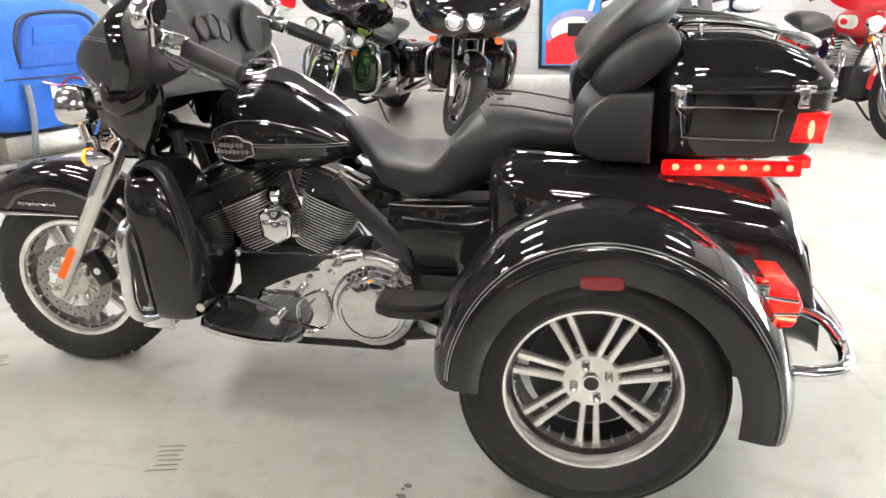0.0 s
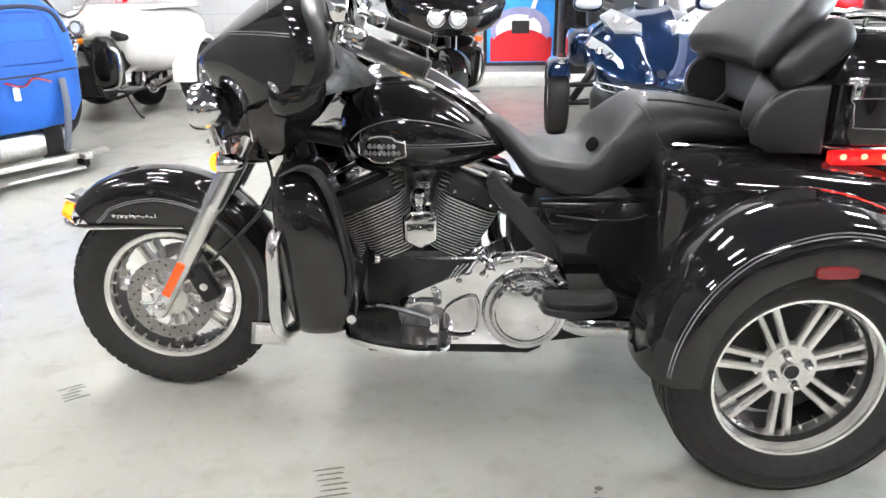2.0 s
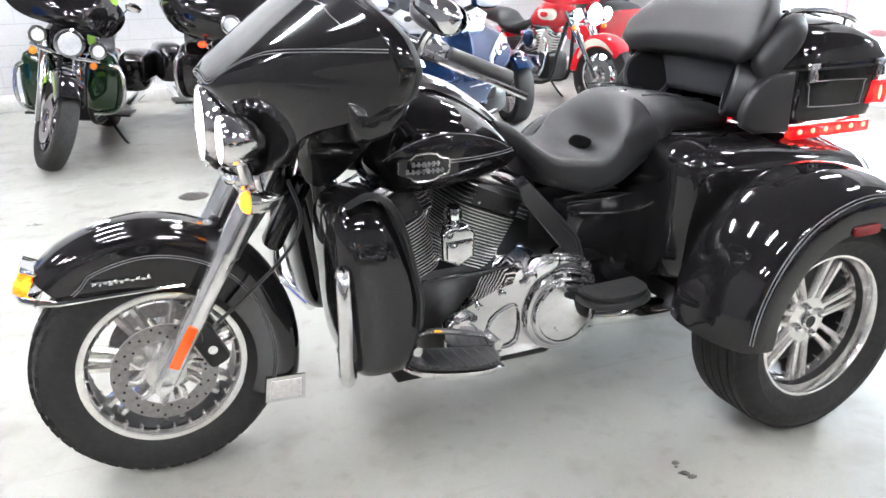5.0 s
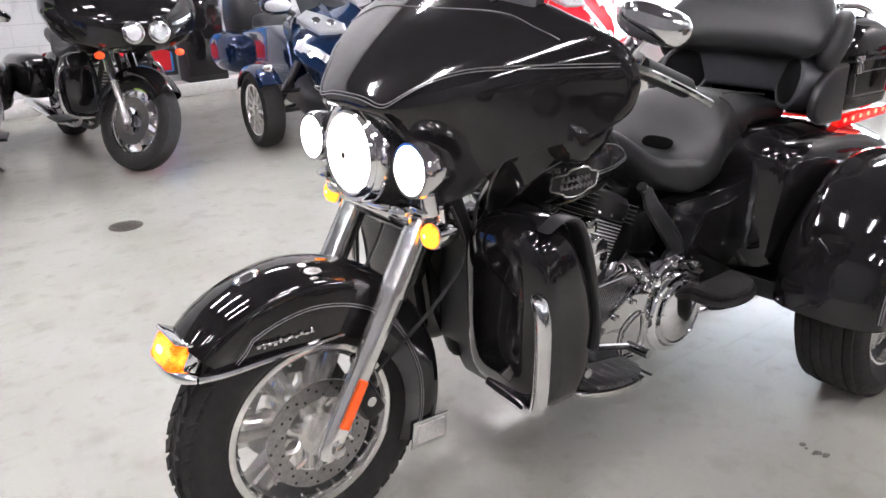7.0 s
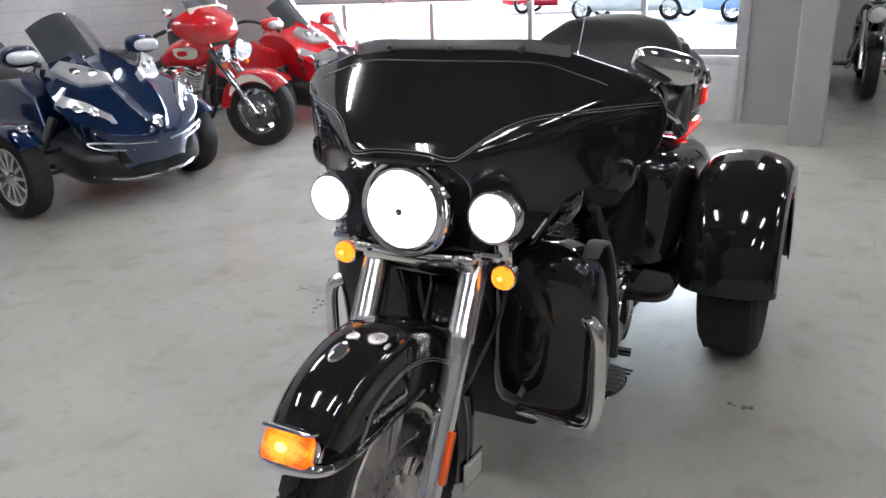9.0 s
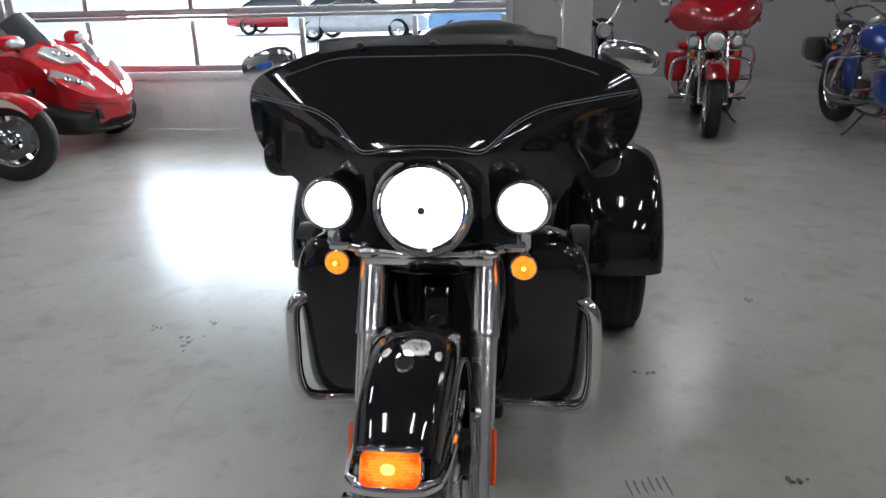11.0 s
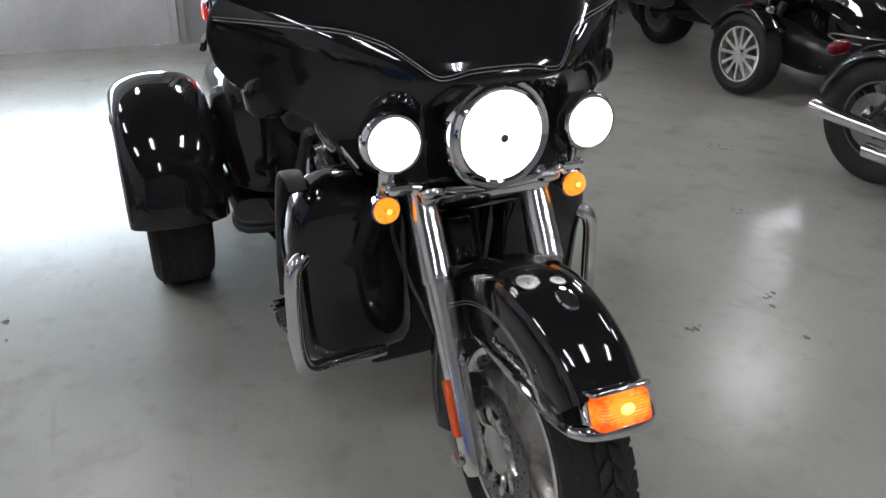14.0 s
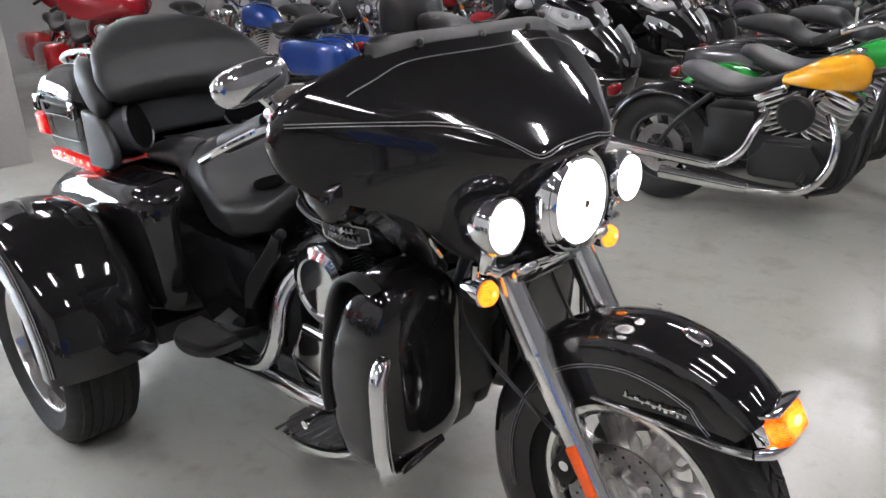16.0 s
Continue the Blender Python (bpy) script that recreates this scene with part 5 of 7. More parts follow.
for k in range(5):
    a = 2 * math.pi * k / 5 + 0.4
    lathe(bm, [(0, 0.012), (0.005, 0.012), (0.005, 0.016), (0, 0.017)], hub_frame(V((1.055, -0.262, 0.338)), -1) @ Matrix.Translation((0.09 * math.cos(a), 0.09 * math.sin(a), 0)), 8)
part("derby_cover", bm, CHROME, prim, "round chrome clutch cover", 40)
bm = BM()
for a, b, c, d in ((0.835, 0.915, 0.268, 0.375),):
    bm = BM()
    tube(bm, [(a, -0.252, c), (b, -0.252, c), (b, -0.252, d), (a, -0.252, d - 0.03)], 0.004, 6, 4, closed=True)
    part("cover_relief", bm, CHROME, prim)
for x, z in ((0.735, 0.368), (0.80, 0.397), (0.87, 0.421), (0.935, 0.44), (1.155, 0.41), (1.155, 0.30), (0.86, 0.246), (0.73, 0.266)):
    bm = BM()
    lathe(bm, [(0, 0), (0.009, 0), (0.009, 0.007), (0.004, 0.009), (0, 0.009)], hub_frame(V((x, -0.247, z)), -1), 10)
    part("cover_bolt", bm, CHROME, prim)
# right side: cam cover, air cleaner, exhaust
bm = BM()
prism(bm, [(0.66, 0.27), (0.92, 0.27), (0.97, 0.36), (0.90, 0.47), (0.68, 0.47), (0.62, 0.37)], 0.12, 0.2, 0.02, 3)
part("cam_cover", bm, CHROME, eng, "chrome cam cover")
bm = BM()
lathe(bm, [(0, 0.0), (0.10, 0.0), (0.107, 0.03), (0.10, 0.05), (0.075, 0.058), (0.07, 0.054), (0.0, 0.056)], hub_frame(V((0.77, 0.17, 0.625)), 1), 40)
part("air_cleaner", bm, CHROME, eng, "round chrome air cleaner cover")
bm = BM()
for x0, x1 in ((0.70, 0.62), (0.735, 0.665), (0.80, 0.875), (0.835, 0.915)):
    tube(bm, [(x0, 0.165, 0.44), (x1, 0.14, 0.66)], 0.011, 8)
part("pushrod_tubes", bm, CHROME, eng)
bm = BM()
tube(bm, [(0.58, 0.11, 0.62), (0.53, 0.16, 0.55), (0.54, 0.2, 0.42), (0.62, 0.215, 0.32), (0.8, 0.22, 0.28), (1.1, 0.225, 0.275), (1.35, 0.25, 0.27)], 0.026, 12)
tube(bm, [(0.95, 0.12, 0.62), (0.99, 0.18, 0.52), (1.0, 0.21, 0.4), (1.06, 0.225, 0.31), (1.2, 0.23, 0.28)], 0.026, 12)
part("exhaust_pipe", bm, CHROME, TRIKE, "chrome exhaust header with heat shield")
bm = BM()
tube(bm, [(1.16, -0.10, 0.25), (1.22, -0.17, 0.25), (1.30, -0.21, 0.258), (1.42, -0.23, 0.262), (1.8, -0.24, 0.26)], 0.032, 12)
part("cross_pipe", bm, CHROME, TRIKE)
# frame
bm = BM()
for s in SIDES:
    tube(bm, [(0.42, s * 0.04, 0.80), (0.47, s * 0.09, 0.55), (0.53, s * 0.12, 0.3), (0.62, s * 0.13, 0.215), (1.0, s * 0.13, 0.21), (1.45, s * 0.13, 0.26)], 0.018, 10)
tube(bm, [(0.38, 0, 0.80), (0.6, 0, 0.76), (1.1, 0, 0.62)], 0.025, 10)
rbox(bm, (1.25, 0, 0.42), (0.45, 0.22, 0.36), 0.04)
part("frame", bm, BLACKENG, TRIKE, "black steel frame")
# oil pan, gearbox and boot floor: plain blocks added to keep light from passing underneath
bm = BM()
prism(bm, [(0.56, 0.24), (0.60, 0.155), (1.08, 0.14), (1.12, 0.16), (1.12, 0.30), (0.56, 0.30)], -0.15, 0.15, 0.02, 3)
part("oil_pan", bm, BLACKENG, TRIKE, "black oil pan block, added to stop light under the engine")
bm = BM()
prism(bm, [(1.10, 0.17), (1.42, 0.20), (1.48, 0.34), (1.10, 0.34)], -0.14, 0.14, 0.02, 3)
part("gearbox", bm, BLACKENG, TRIKE)
bm = BM()
prism(bm, [(1.46, 0.27), (1.56, 0.225), (2.0, 0.225), (2.16, 0.29), (2.16, 0.33), (1.46, 0.33)], -0.34, 0.34, 0.02, 3)
part("boot_floor", bm, BLACKENG, TRIKE)
# dark sheet across the middle: oil cooler and the frame's shade in one
bm = BM()
prism(bm, [(-0.13, 0.33), (0.13, 0.33), (0.13, 0.68), (-0.13, 0.68)], 0.475, 0.51, 0.01, axis='x')
part("oil_cooler", bm, BLACKENG, TRIKE)

# lower fairings, guard, boards
for s in SIDES:
    bm = BM()
    rings = []
    for z, x0, x1, yo, yi in dense([(0.308, 0.46, 0.54, 0.32, 0.13), (0.322, 0.425, 0.575, 0.352, 0.09), (0.38, 0.405, 0.598, 0.364, 0.08), (0.47, 0.395, 0.612, 0.368, 0.08), (0.55, 0.39, 0.60, 0.37, 0.085), (0.60, 0.386, 0.58, 0.373, 0.09), (0.65, 0.385, 0.56, 0.370, 0.095), (0.70, 0.388, 0.54, 0.358, 0.11), (0.738, 0.398, 0.525, 0.338, 0.14), (0.762, 0.415, 0.51, 0.308, 0.17), (0.775, 0.445, 0.49, 0.27, 0.21)], 2):
        rings.append(oval(((x0 + x1) / 2, s * (yo + yi) / 2, z), (1, 0, 0), (0, 1, 0), (x1 - x0) / 2, (yo - yi) / 2, 3.8, 36))
    loft(bm, rings)
    lf = part("lower_fairing", bm, BLACK, TRIKE, "gloss black lower leg fairing", 60)
    bm = BM()
    rings = []
    for p, w in zip(smooth_path([(0.435, 0, 0.772), (0.475, 0, 0.787), (0.515, 0, 0.776), (0.542, 0, 0.735), (0.560, 0, 0.68), (0.578, 0, 0.60), (0.592, 0, 0.52), (0.585, 0, 0.45)], 4), np.linspace(0.6, 1.0, 29)):
        rings.append(oval((p.x - 0.006, s * 0.342, p.z - 0.014), (0, 1, 0), V((1, 0, 0.45)).normalized(), 0.034 * w, 0.010, 3.2, 16))
    loft(bm, rings)
    part("leg_flap", bm, BLACKM, lf, "satin black wind deflector")
    bm = BM()
    tube(bm, [(0.44, s * 0.347, 0.62), (0.53, s * 0.35, 0.615)], 0.002, 5)
    part("pinstripe", bm, STRIPE, lf)
for s in SIDES:
    bm = BM()
    tube(bm, [(0.50, s * 0.24, 0.60), (0.445, s * 0.30, 0.612), (0.405, s * 0.35, 0.605), (0.395, s * 0.374, 0.575), (0.392, s * 0.379, 0.48), (0.388, s * 0.377, 0.385), (0.395, s * 0.355, 0.33), (0.42, s * 0.29, 0.312), (0.44, s * 0.16, 0.308)], 0.0185, 12, 6)
    part("engine_guard", bm, CHROME, TRIKE, "chrome tubular engine guard")
for s in SIDES:
    out = [(p.x, p.y) for p in smooth_path([(0.555, s * 0.235, 0), (0.552, s * 0.30, 0), (0.57, s * 0.345, 0), (0.64, s * 0.367, 0), (0.75, s * 0.363, 0), (0.82, s * 0.335, 0), (0.848, s * 0.28, 0), (0.845, s * 0.235, 0)], 4, closed=False)]
    bm = BM()
    prism(bm, out, 0.271, 0.285, 0.005, axis='z')
    bmesh.ops.transform(bm, matrix=Matrix.Translation((0.56, 0, 0.288)) @ Matrix.Rotation(radians(11), 4, 'Y') @ Matrix.Translation((-0.56, 0, -0.265)), verts=bm.verts)
    fb = part("floorboard", bm, CHROME, TRIKE, "rider footboard with rubber pad and chrome edge")
    bm = BM()
    prism(bm, [(0.7 + (x - 0.7) * 0.93, s * 0.31 + (y - s * 0.31) * 0.88) for x, y in out], 0.288, 0.300, 0.004, axis='z')
    bmesh.ops.transform(bm, matrix=Matrix.Translation((0.56, 0, 0.288)) @ Matrix.Rotation(radians(11), 4, 'Y') @ Matrix.Translation((-0.56, 0, -0.265)), verts=bm.verts)
    part("rubber_pad", bm, BLACKM, fb)
    for k in range(7):
        bm = BM()
        rbox(bm, (0.605 + 0.0345 * k, s * 0.31, 0.3125 - 0.0067 * k), (0.01, 0.11, 0.006), 0.002, Matrix.Rotation(radians(11), 4, 'Y'))
        part("rib", bm, BLACKM, fb)
    out = [(p.x, p.y) for p in smooth_path([(1.085, s * 0.265, 0), (1.083, s * 0.34, 0), (1.105, s * 0.378, 0), (1.18, s * 0.395, 0), (1.255, s * 0.382, 0), (1.288, s * 0.345, 0), (1.292, s * 0.265, 0)], 3)]
    bm = BM()
    prism(bm, out, 0.372, 0.392, 0.006, axis='z')
    pb = part("passenger_board", bm, BLACKM, TRIKE, "black passenger footboard")
    bm = BM()
    prism(bm, [(1.19 + (x - 1.19) * 0.9, s * 0.335 + (y - s * 0.335) * 0.85) for x, y in out], 0.394, 0.408, 0.004, axis='z')
    part("rubber_pad", bm, RUBBER, pb)
    bm = BM()
    tube(bm, [(1.15, s * 0.28, 0.38), (1.15, s * 0.18, 0.36)], 0.016, 10)
    part("bracket", bm, BLACKENG, pb)
# shift levers on the near board
bm = BM()
tube(bm, [(0.60, -0.25, 0.345), (0.66, -0.27, 0.365), (0.80, -0.30, 0.335)], 0.009, 8)
tube(bm, [(0.80, -0.29, 0.335), (0.80, -0.36, 0.335)], 0.013, 10)
tube(bm, [(0.58, -0.27, 0.36), (0.58, -0.35, 0.36)], 0.013, 10)
part("shift_lever", bm, CHROME, TRIKE, "chrome heel-toe shift lever")
bm = BM()
tube(bm, [(0.60, 0.25, 0.33), (0.66, 0.3, 0.36), (0.66, 0.38, 0.36)], 0.011, 8)
part("brake_pedal", bm, CHROME, TRIKE)
# cables
for run in ([(0.50, -0.2, 1.0), (0.46, -0.19, 0.9), (0.40, -0.16, 0.78), (0.42, -0.14, 0.66), (0.5, -0.15, 0.55)],
            [(0.34, -0.14, 0.78), (0.36, -0.16, 0.68), (0.30, -0.15, 0.58), (0.14, -0.11, 0.43)],
            [(0.34, 0.14, 0.78), (0.36, 0.16, 0.68), (0.30, 0.15, 0.58), (0.14, 0.11, 0.43)]):
    part("cable", tube(BM(), run, 0.0048, 6), BLACKM, TRIKE)


# ---- vehicles round the trike ----
def paint(name, color, metal=0.0):
    return material(name, color, 0.12, metal, coat=1.0, stain=(5, 0.08))


RED = paint("red_gloss_paint", (0.55, 0.012, 0.02))
CREAM = paint("cream_gloss_paint", (0.72, 0.68, 0.58))
WHITEP = paint("white_gloss_paint", (0.78, 0.78, 0.76))
GREEN = paint("dark_green_paint", (0.005, 0.022, 0.006))
LIME = paint("lime_flame_paint", (0.32, 0.55, 0.08))
BLUEP = paint("blue_metallic_paint", (0.005, 0.022, 0.072), 0.4)
BLUE2 = paint("deep_blue_paint", (0.015, 0.05, 0.22))
SPORTGREEN = paint("bright_green_paint", (0.02, 0.33, 0.05))
YELLOW = paint("orange_yellow_paint", (0.85, 0.38, 0.01))
SILVER = paint("silver_paint", (0.5, 0.51, 0.52), 0.5)
DARKGREY = paint("dark_grey_paint", (0.08, 0.08, 0.085), 0.3)
SMOKE = material("smoked_screen", (0.05, 0.055, 0.06), 0.05, coat=1.0, stain=(4, 0.1))


def wheel(parent, c, r, w, name, rimmat, spokes=9, disc=True, fat=0.63):
    """A tyre with rim, spokes and disc round an axle along y."""
    rr = r * fat
    t = part(name, make_tyre(BM(), V(c), r, rr, w, 44), RUBBER, parent)
    bm = BM()
    for s in SIDES:
        lathe(bm, [(rr + 0.002, w * 0.33), (rr, w * 0.38), (rr - 0.012, w * 0.38), (rr - 0.02, w * 0.28), (rr - 0.022, 0), (rr - 0.012, 0)], hub_frame(V(c), s), 40, closed=True)
    part("rim", bm, rimmat, t)
    bm = BM()
    for k in range(spokes):
        a = 2 * math.pi * k / spokes
        d, q = V((math.cos(a), 0, math.sin(a))), V((-math.sin(a), 0, math.cos(a)))
        rings = []
        for rad, ww in ((0.03, 0.016), (rr * 0.55, 0.009), (rr - 0.012, 0.013)):
            rings.append([V(c) + d * rad + q * ww * i + V((0, w * (0.25 if disc else 0.33) * j, 0)) for i, j in ((-1, -1), (1, -1), (1, 1), (-1, 1))])
        loft(bm, rings)
    lathe(bm, [(0, -w * 0.45), (0.035, -w * 0.42), (0.045, 0), (0.035, w * 0.42), (0, w * 0.45)], aim(c, (0, 1, 0)), 18)
    part("spokes", bm, rimmat, t)
    if disc:
        for s in SIDES:
            bm = BM()
            lathe(bm, [(rr * 0.72, -0.002), (rr * 0.72, 0.002), (rr * 0.42, 0.002), (rr * 0.42, -0.002)], hub_frame(V(c) + V((0, s * w * 0.5, 0)), s), 32, closed=True)
            part("brake_disc", bm, STEEL, t)
    return t


def bike(label, tank_mat, trim_mat=None, fender_mat=None, fairing="", bags=None, guard=True, screen=False, lamps=False, backrest=False, low=False, exhaust="low", fat=0.63, tall=False, cover=BLACKENG, group="showroom motorcycles", bars=0.0, fork_mat=None, lowers=None, steer=0.0):
    """A cruiser or tourer: forward along -x, its front tyre's foot at the origin."""
    B = thing("motorcycle", label, "motorcycle", group)
    fm = fender_mat or tank_mat
    fork_mat = fork_mat or CHROME
    WB = 1.6 if not low else 1.5
    rf, rb = 0.325, 0.315
    fa, ra = V((0, 0, rf)), V((WB, 0, rb))
    wheel(B, fa, rf, 0.13 if not low else 0.11, "front_wheel", CHROME if not low else DARKGREY, 9, True, fat)
    wheel(B, ra, rb, 0.16, "rear_wheel", CHROME if not low else DARKGREY, 9, True, 0.62)
    top = V((0.36, 0, 0.86))
    for s in SIDES:
        bm = BM()
        o = V((0, s * 0.105, 0))
        tube(bm, [fa + o + V((-0.01, 0, -0.02)), fa.lerp(top, 0.45) + o], 0.026, 12)
        leg = part("fork_leg", bm, fork_mat, B)
        bm = BM()
        tube(bm, [fa.lerp(top, 0.43) + o, top + o], 0.032 if not low else 0.02, 12)
        part("fork_tube", bm, CHROME, leg)
    # fenders
    for nm, c, R, th0, th1, w in (("front_fender", fa, rf + 0.035, 5 if not low else 40, 140 if not low else 125, 0.085), ("rear_fender", ra, rb + 0.045, 15, 150, 0.105)):
        rings = []
        for th in np.linspace(th0, th1, 22):
            d = V((math.cos(radians(th)), 0, math.sin(radians(th))))
            pts = [(-w, R - (0.11 if not low else 0.05)), (-w, R - 0.04), (-w * 0.8, R - 0.012), (-w * 0.4, R), (0, R + 0.003)]
            pts += [(-y, q) for y, q in pts[-2::-1]]
            rings.append([c + d * q + V((0, y, 0)) for y, q in pts])
        bm = BM()
        loft(bm, rings, cap=False, closed=False)
        f = solid(part(nm, bm, fm, B, "", 60), 0.005)
        if trim_mat and nm == "front_fender":
            for s in SIDES:
                bm = BM()
                rings = []
                for th in np.linspace(th0 + 25, th1 - 8, 14):
                    d = V((math.cos(radians(th)), 0, math.sin(radians(th))))
                    u = (th - th0) / (th1 - th0)
                    rings.append([c + d * q + V((0, s * (w + 0.003), 0)) for q in (R - 0.10, R - 0.10 + 0.06 * math.sin(u * 3.1) ** 2 + 0.004)])
                loft(bm, rings, cap=False, closed=False)
                solid(part("painted_panel", bm, trim_mat, f, "", 60), 0.002, 0)
    # tank
    h = 0.0 if not low else -0.07
    if low:
        trows = dense([(0.50, 0.05, 0.74, 0.81), (0.53, 0.09, 0.71, 0.855), (0.60, 0.12, 0.70, 0.875), (0.72, 0.115, 0.70, 0.85), (0.83, 0.085, 0.71, 0.79), (0.92, 0.045, 0.72, 0.75)], 3)
    else:
        trows = dense([(0.42, 0.06, 0.76 + h, 0.86 + h), (0.47, 0.13, 0.72 + h, 0.92 + h), (0.56, 0.165, 0.70 + h, 0.96 + h), (0.70, 0.16, 0.70 + h, 0.94 + h), (0.82, 0.12, 0.70 + h, 0.86 + h), (0.9, 0.06, 0.71 + h, 0.79 + h)], 3)
    tk = part("fuel_tank", section_loft(BM(), trows, 2.5, 28), tank_mat, B, "", 60)
    if trim_mat:
        for s in SIDES:
            bm = BM()
            egg(bm, (0.60, s * 0.125, 0.83 + h), (0.13, 0.045, 0.07), 2.4, 20, 10)
            part("side_panel", bm, trim_mat, tk)
            bm = BM()
            egg(bm, (0.60, s * 0.158, 0.83 + h), (0.06, 0.018, 0.03), 2.2, 18, 8)
            part("badge", bm, RED if trim_mat is CREAM else CHROME, tk)
    bm = BM()
    lathe(bm, [(0, 0), (0.035, 0), (0.038, 0.012), (0, 0.018)], aim((0.58, 0, 0.955 + h), (0, 0, 1)), 20)
    part("filler_cap", bm, CHROME, tk)
    # seat
    bm = BM()
    rings = []
    for x, w, zb, zt in dense([(0.84, 0.06, 0.74, 0.80), (0.92, 0.13, 0.68, 0.77), (1.05, 0.17, 0.66, 0.735), (1.2, 0.17, 0.66, 0.76), (1.3, 0.15, 0.70, 0.85), (1.5, 0.13, 0.74, 0.87), (1.66, 0.09, 0.77, 0.84)] if not low else [(0.88, 0.06, 0.71, 0.77), (0.96, 0.11, 0.67, 0.735), (1.08, 0.14, 0.655, 0.71), (1.2, 0.14, 0.66, 0.74), (1.33, 0.11, 0.71, 0.79), (1.40, 0.07, 0.735, 0.79)], 4):
        rings.append(oval((x, 0, (zb + zt) / 2), (0, 1, 0), (0, 0, 1), w, (zt - zb) / 2, 3, 24))
    loft(bm, rings)
    part("seat", bm, LEATHER, B, "black vinyl seat", 60)
    if backrest:
        bm = BM()
        egg(bm, (1.72, 0, 1.0), (0.05, 0.15, 0.12), 3)
        part("backrest", bm, LEATHER, B)
    # engine
    en = part("engine", rbox(BM(), (0.78, 0, 0.36), (0.46, 0.26, 0.26), 0.05), BLACKENG, B)
    for x0, tilt in ((0.70, -23), (0.83, 23)):
        ax = V((math.sin(radians(tilt)), 0, math.cos(radians(tilt))))
        rot = Matrix.Rotation(radians(tilt), 4, 'Y')
        for k in range(8):
            bm = BM()
            loft(bm, [oval(V((x0, 0, 0.44)) + ax * (0.03 + 0.026 * k + e), rot @ V((1, 0, 0)), (0, 1, 0), 0.085, 0.115, 4, 12) for e in (-0.003, 0.003)])
            part("cooling_fin", bm, FIN, en)
        bm = BM()
        tube(bm, [V((x0, 0, 0.44)), V((x0, 0, 0.44)) + ax * 0.23], 0.07, 14)
        part("cylinder", bm, BLACKENG, en)
        bm = BM()
        rbox(bm, V((x0, 0, 0.44)) + ax * 0.255, (0.17, 0.17, 0.05), 0.018, rot)
        part("rocker_cover", bm, CHROME, en)
    for s in SIDES:
        bm = BM()
        if s < 0:
            out = []
            for cx, cz, r, a0, a1 in ((1.02, 0.34, 0.11, 100, -100), (0.72, 0.33, 0.075, 260, 100)):
                for a in np.linspace(a0, a1, 9):
                    out.append((cx + r * math.cos(radians(a)), cz + r * math.sin(radians(a))))
            prism(bm, out, -0.22, -0.12, 0.02, 3)
        else:
            prism(bm, [(0.66, 0.27), (0.92, 0.27), (0.97, 0.36), (0.90, 0.46), (0.68, 0.46), (0.62, 0.37)], 0.12, 0.19, 0.02, 2)
        part("engine_cover", bm, CHROME if not low else BLACKENG, en)
    bm = BM()
    lathe(bm, [(0, 0.0), (0.085, 0.0), (0.09, 0.03), (0.075, 0.05), (0.0, 0.052)], hub_frame(V((0.77, 0.15, 0.61)), 1), 24)
    part("air_cleaner", bm, CHROME if not low else BLACKENG, en)
    bm = BM()
    for s in SIDES:
        tube(bm, [(0.42, s * 0.03, 0.78), (0.48, s * 0.09, 0.5), (0.56, s * 0.11, 0.24), (0.9, s * 0.12, 0.2), (1.3, s * 0.12, 0.26), (WB, s * 0.13, 0.32)], 0.018, 8, 3)
        tube(bm, [(1.2, s * 0.13, 0.66), (1.38, s * 0.14, 0.5), (WB, s * 0.14, 0.33)], 0.014, 8, 3)
    tube(bm, [(0.38, 0, 0.82), (0.6, 0, 0.76), (1.1, 0, 0.64), (1.35, 0, 0.66)], 0.024, 8, 3)
    rbox(bm, (1.12, 0, 0.45), (0.28, 0.2, 0.28), 0.04)
    part("frame", bm, BLACKENG, B)
    # exhausts on the right side
    bm = BM()
    tube(bm, [(0.64, 0.1, 0.60), (0.58, 0.15, 0.5), (0.60, 0.18, 0.34), (0.72, 0.2, 0.23), (1.0, 0.21, 0.215)], 0.022, 10, 4)
    tube(bm, [(0.92, 0.1, 0.6), (0.96, 0.16, 0.5), (1.0, 0.19, 0.40), (1.1, 0.2, 0.32), (1.2, 0.21, 0.30)], 0.022, 10, 4)
    ex = part("exhaust", bm, CHROME, B)
    bm = BM()
    if exhaust == "stagger":
        tube(bm, [(1.15, 0.215, 0.315), (1.75, 0.22, 0.36)], [0.032, 0.036, 0.036], 14)
        tube(bm, [(0.95, 0.22, 0.215), (1.42, 0.225, 0.235)], [0.032, 0.036, 0.036], 14)
    else:
        tube(bm, [(1.0, 0.215, 0.215), (1.25, 0.22, 0.225), (1.85, 0.225, 0.26)], [0.03, 0.042, 0.045], 14)
        tube(bm, [(1.25, -0.215, 0.225), (1.85, -0.225, 0.26)], [0.03, 0.045], 14)
    part("muffler", bm, CHROME, ex)
    # bars, lamp
    bz = 1.04 + bars
    bm = BM()
    tube(bm, [(0.66, -0.42, bz - 0.04), (0.56, -0.38, bz), (0.44, -0.25, bz + 0.01), (0.40, -0.08, 0.93), (0.40, 0.08, 0.93), (0.44, 0.25, bz + 0.01), (0.56, 0.38, bz), (0.66, 0.42, bz - 0.04)], 0.0125, 8, 4)
    hbar = part("handlebar", bm, CHROME, B)
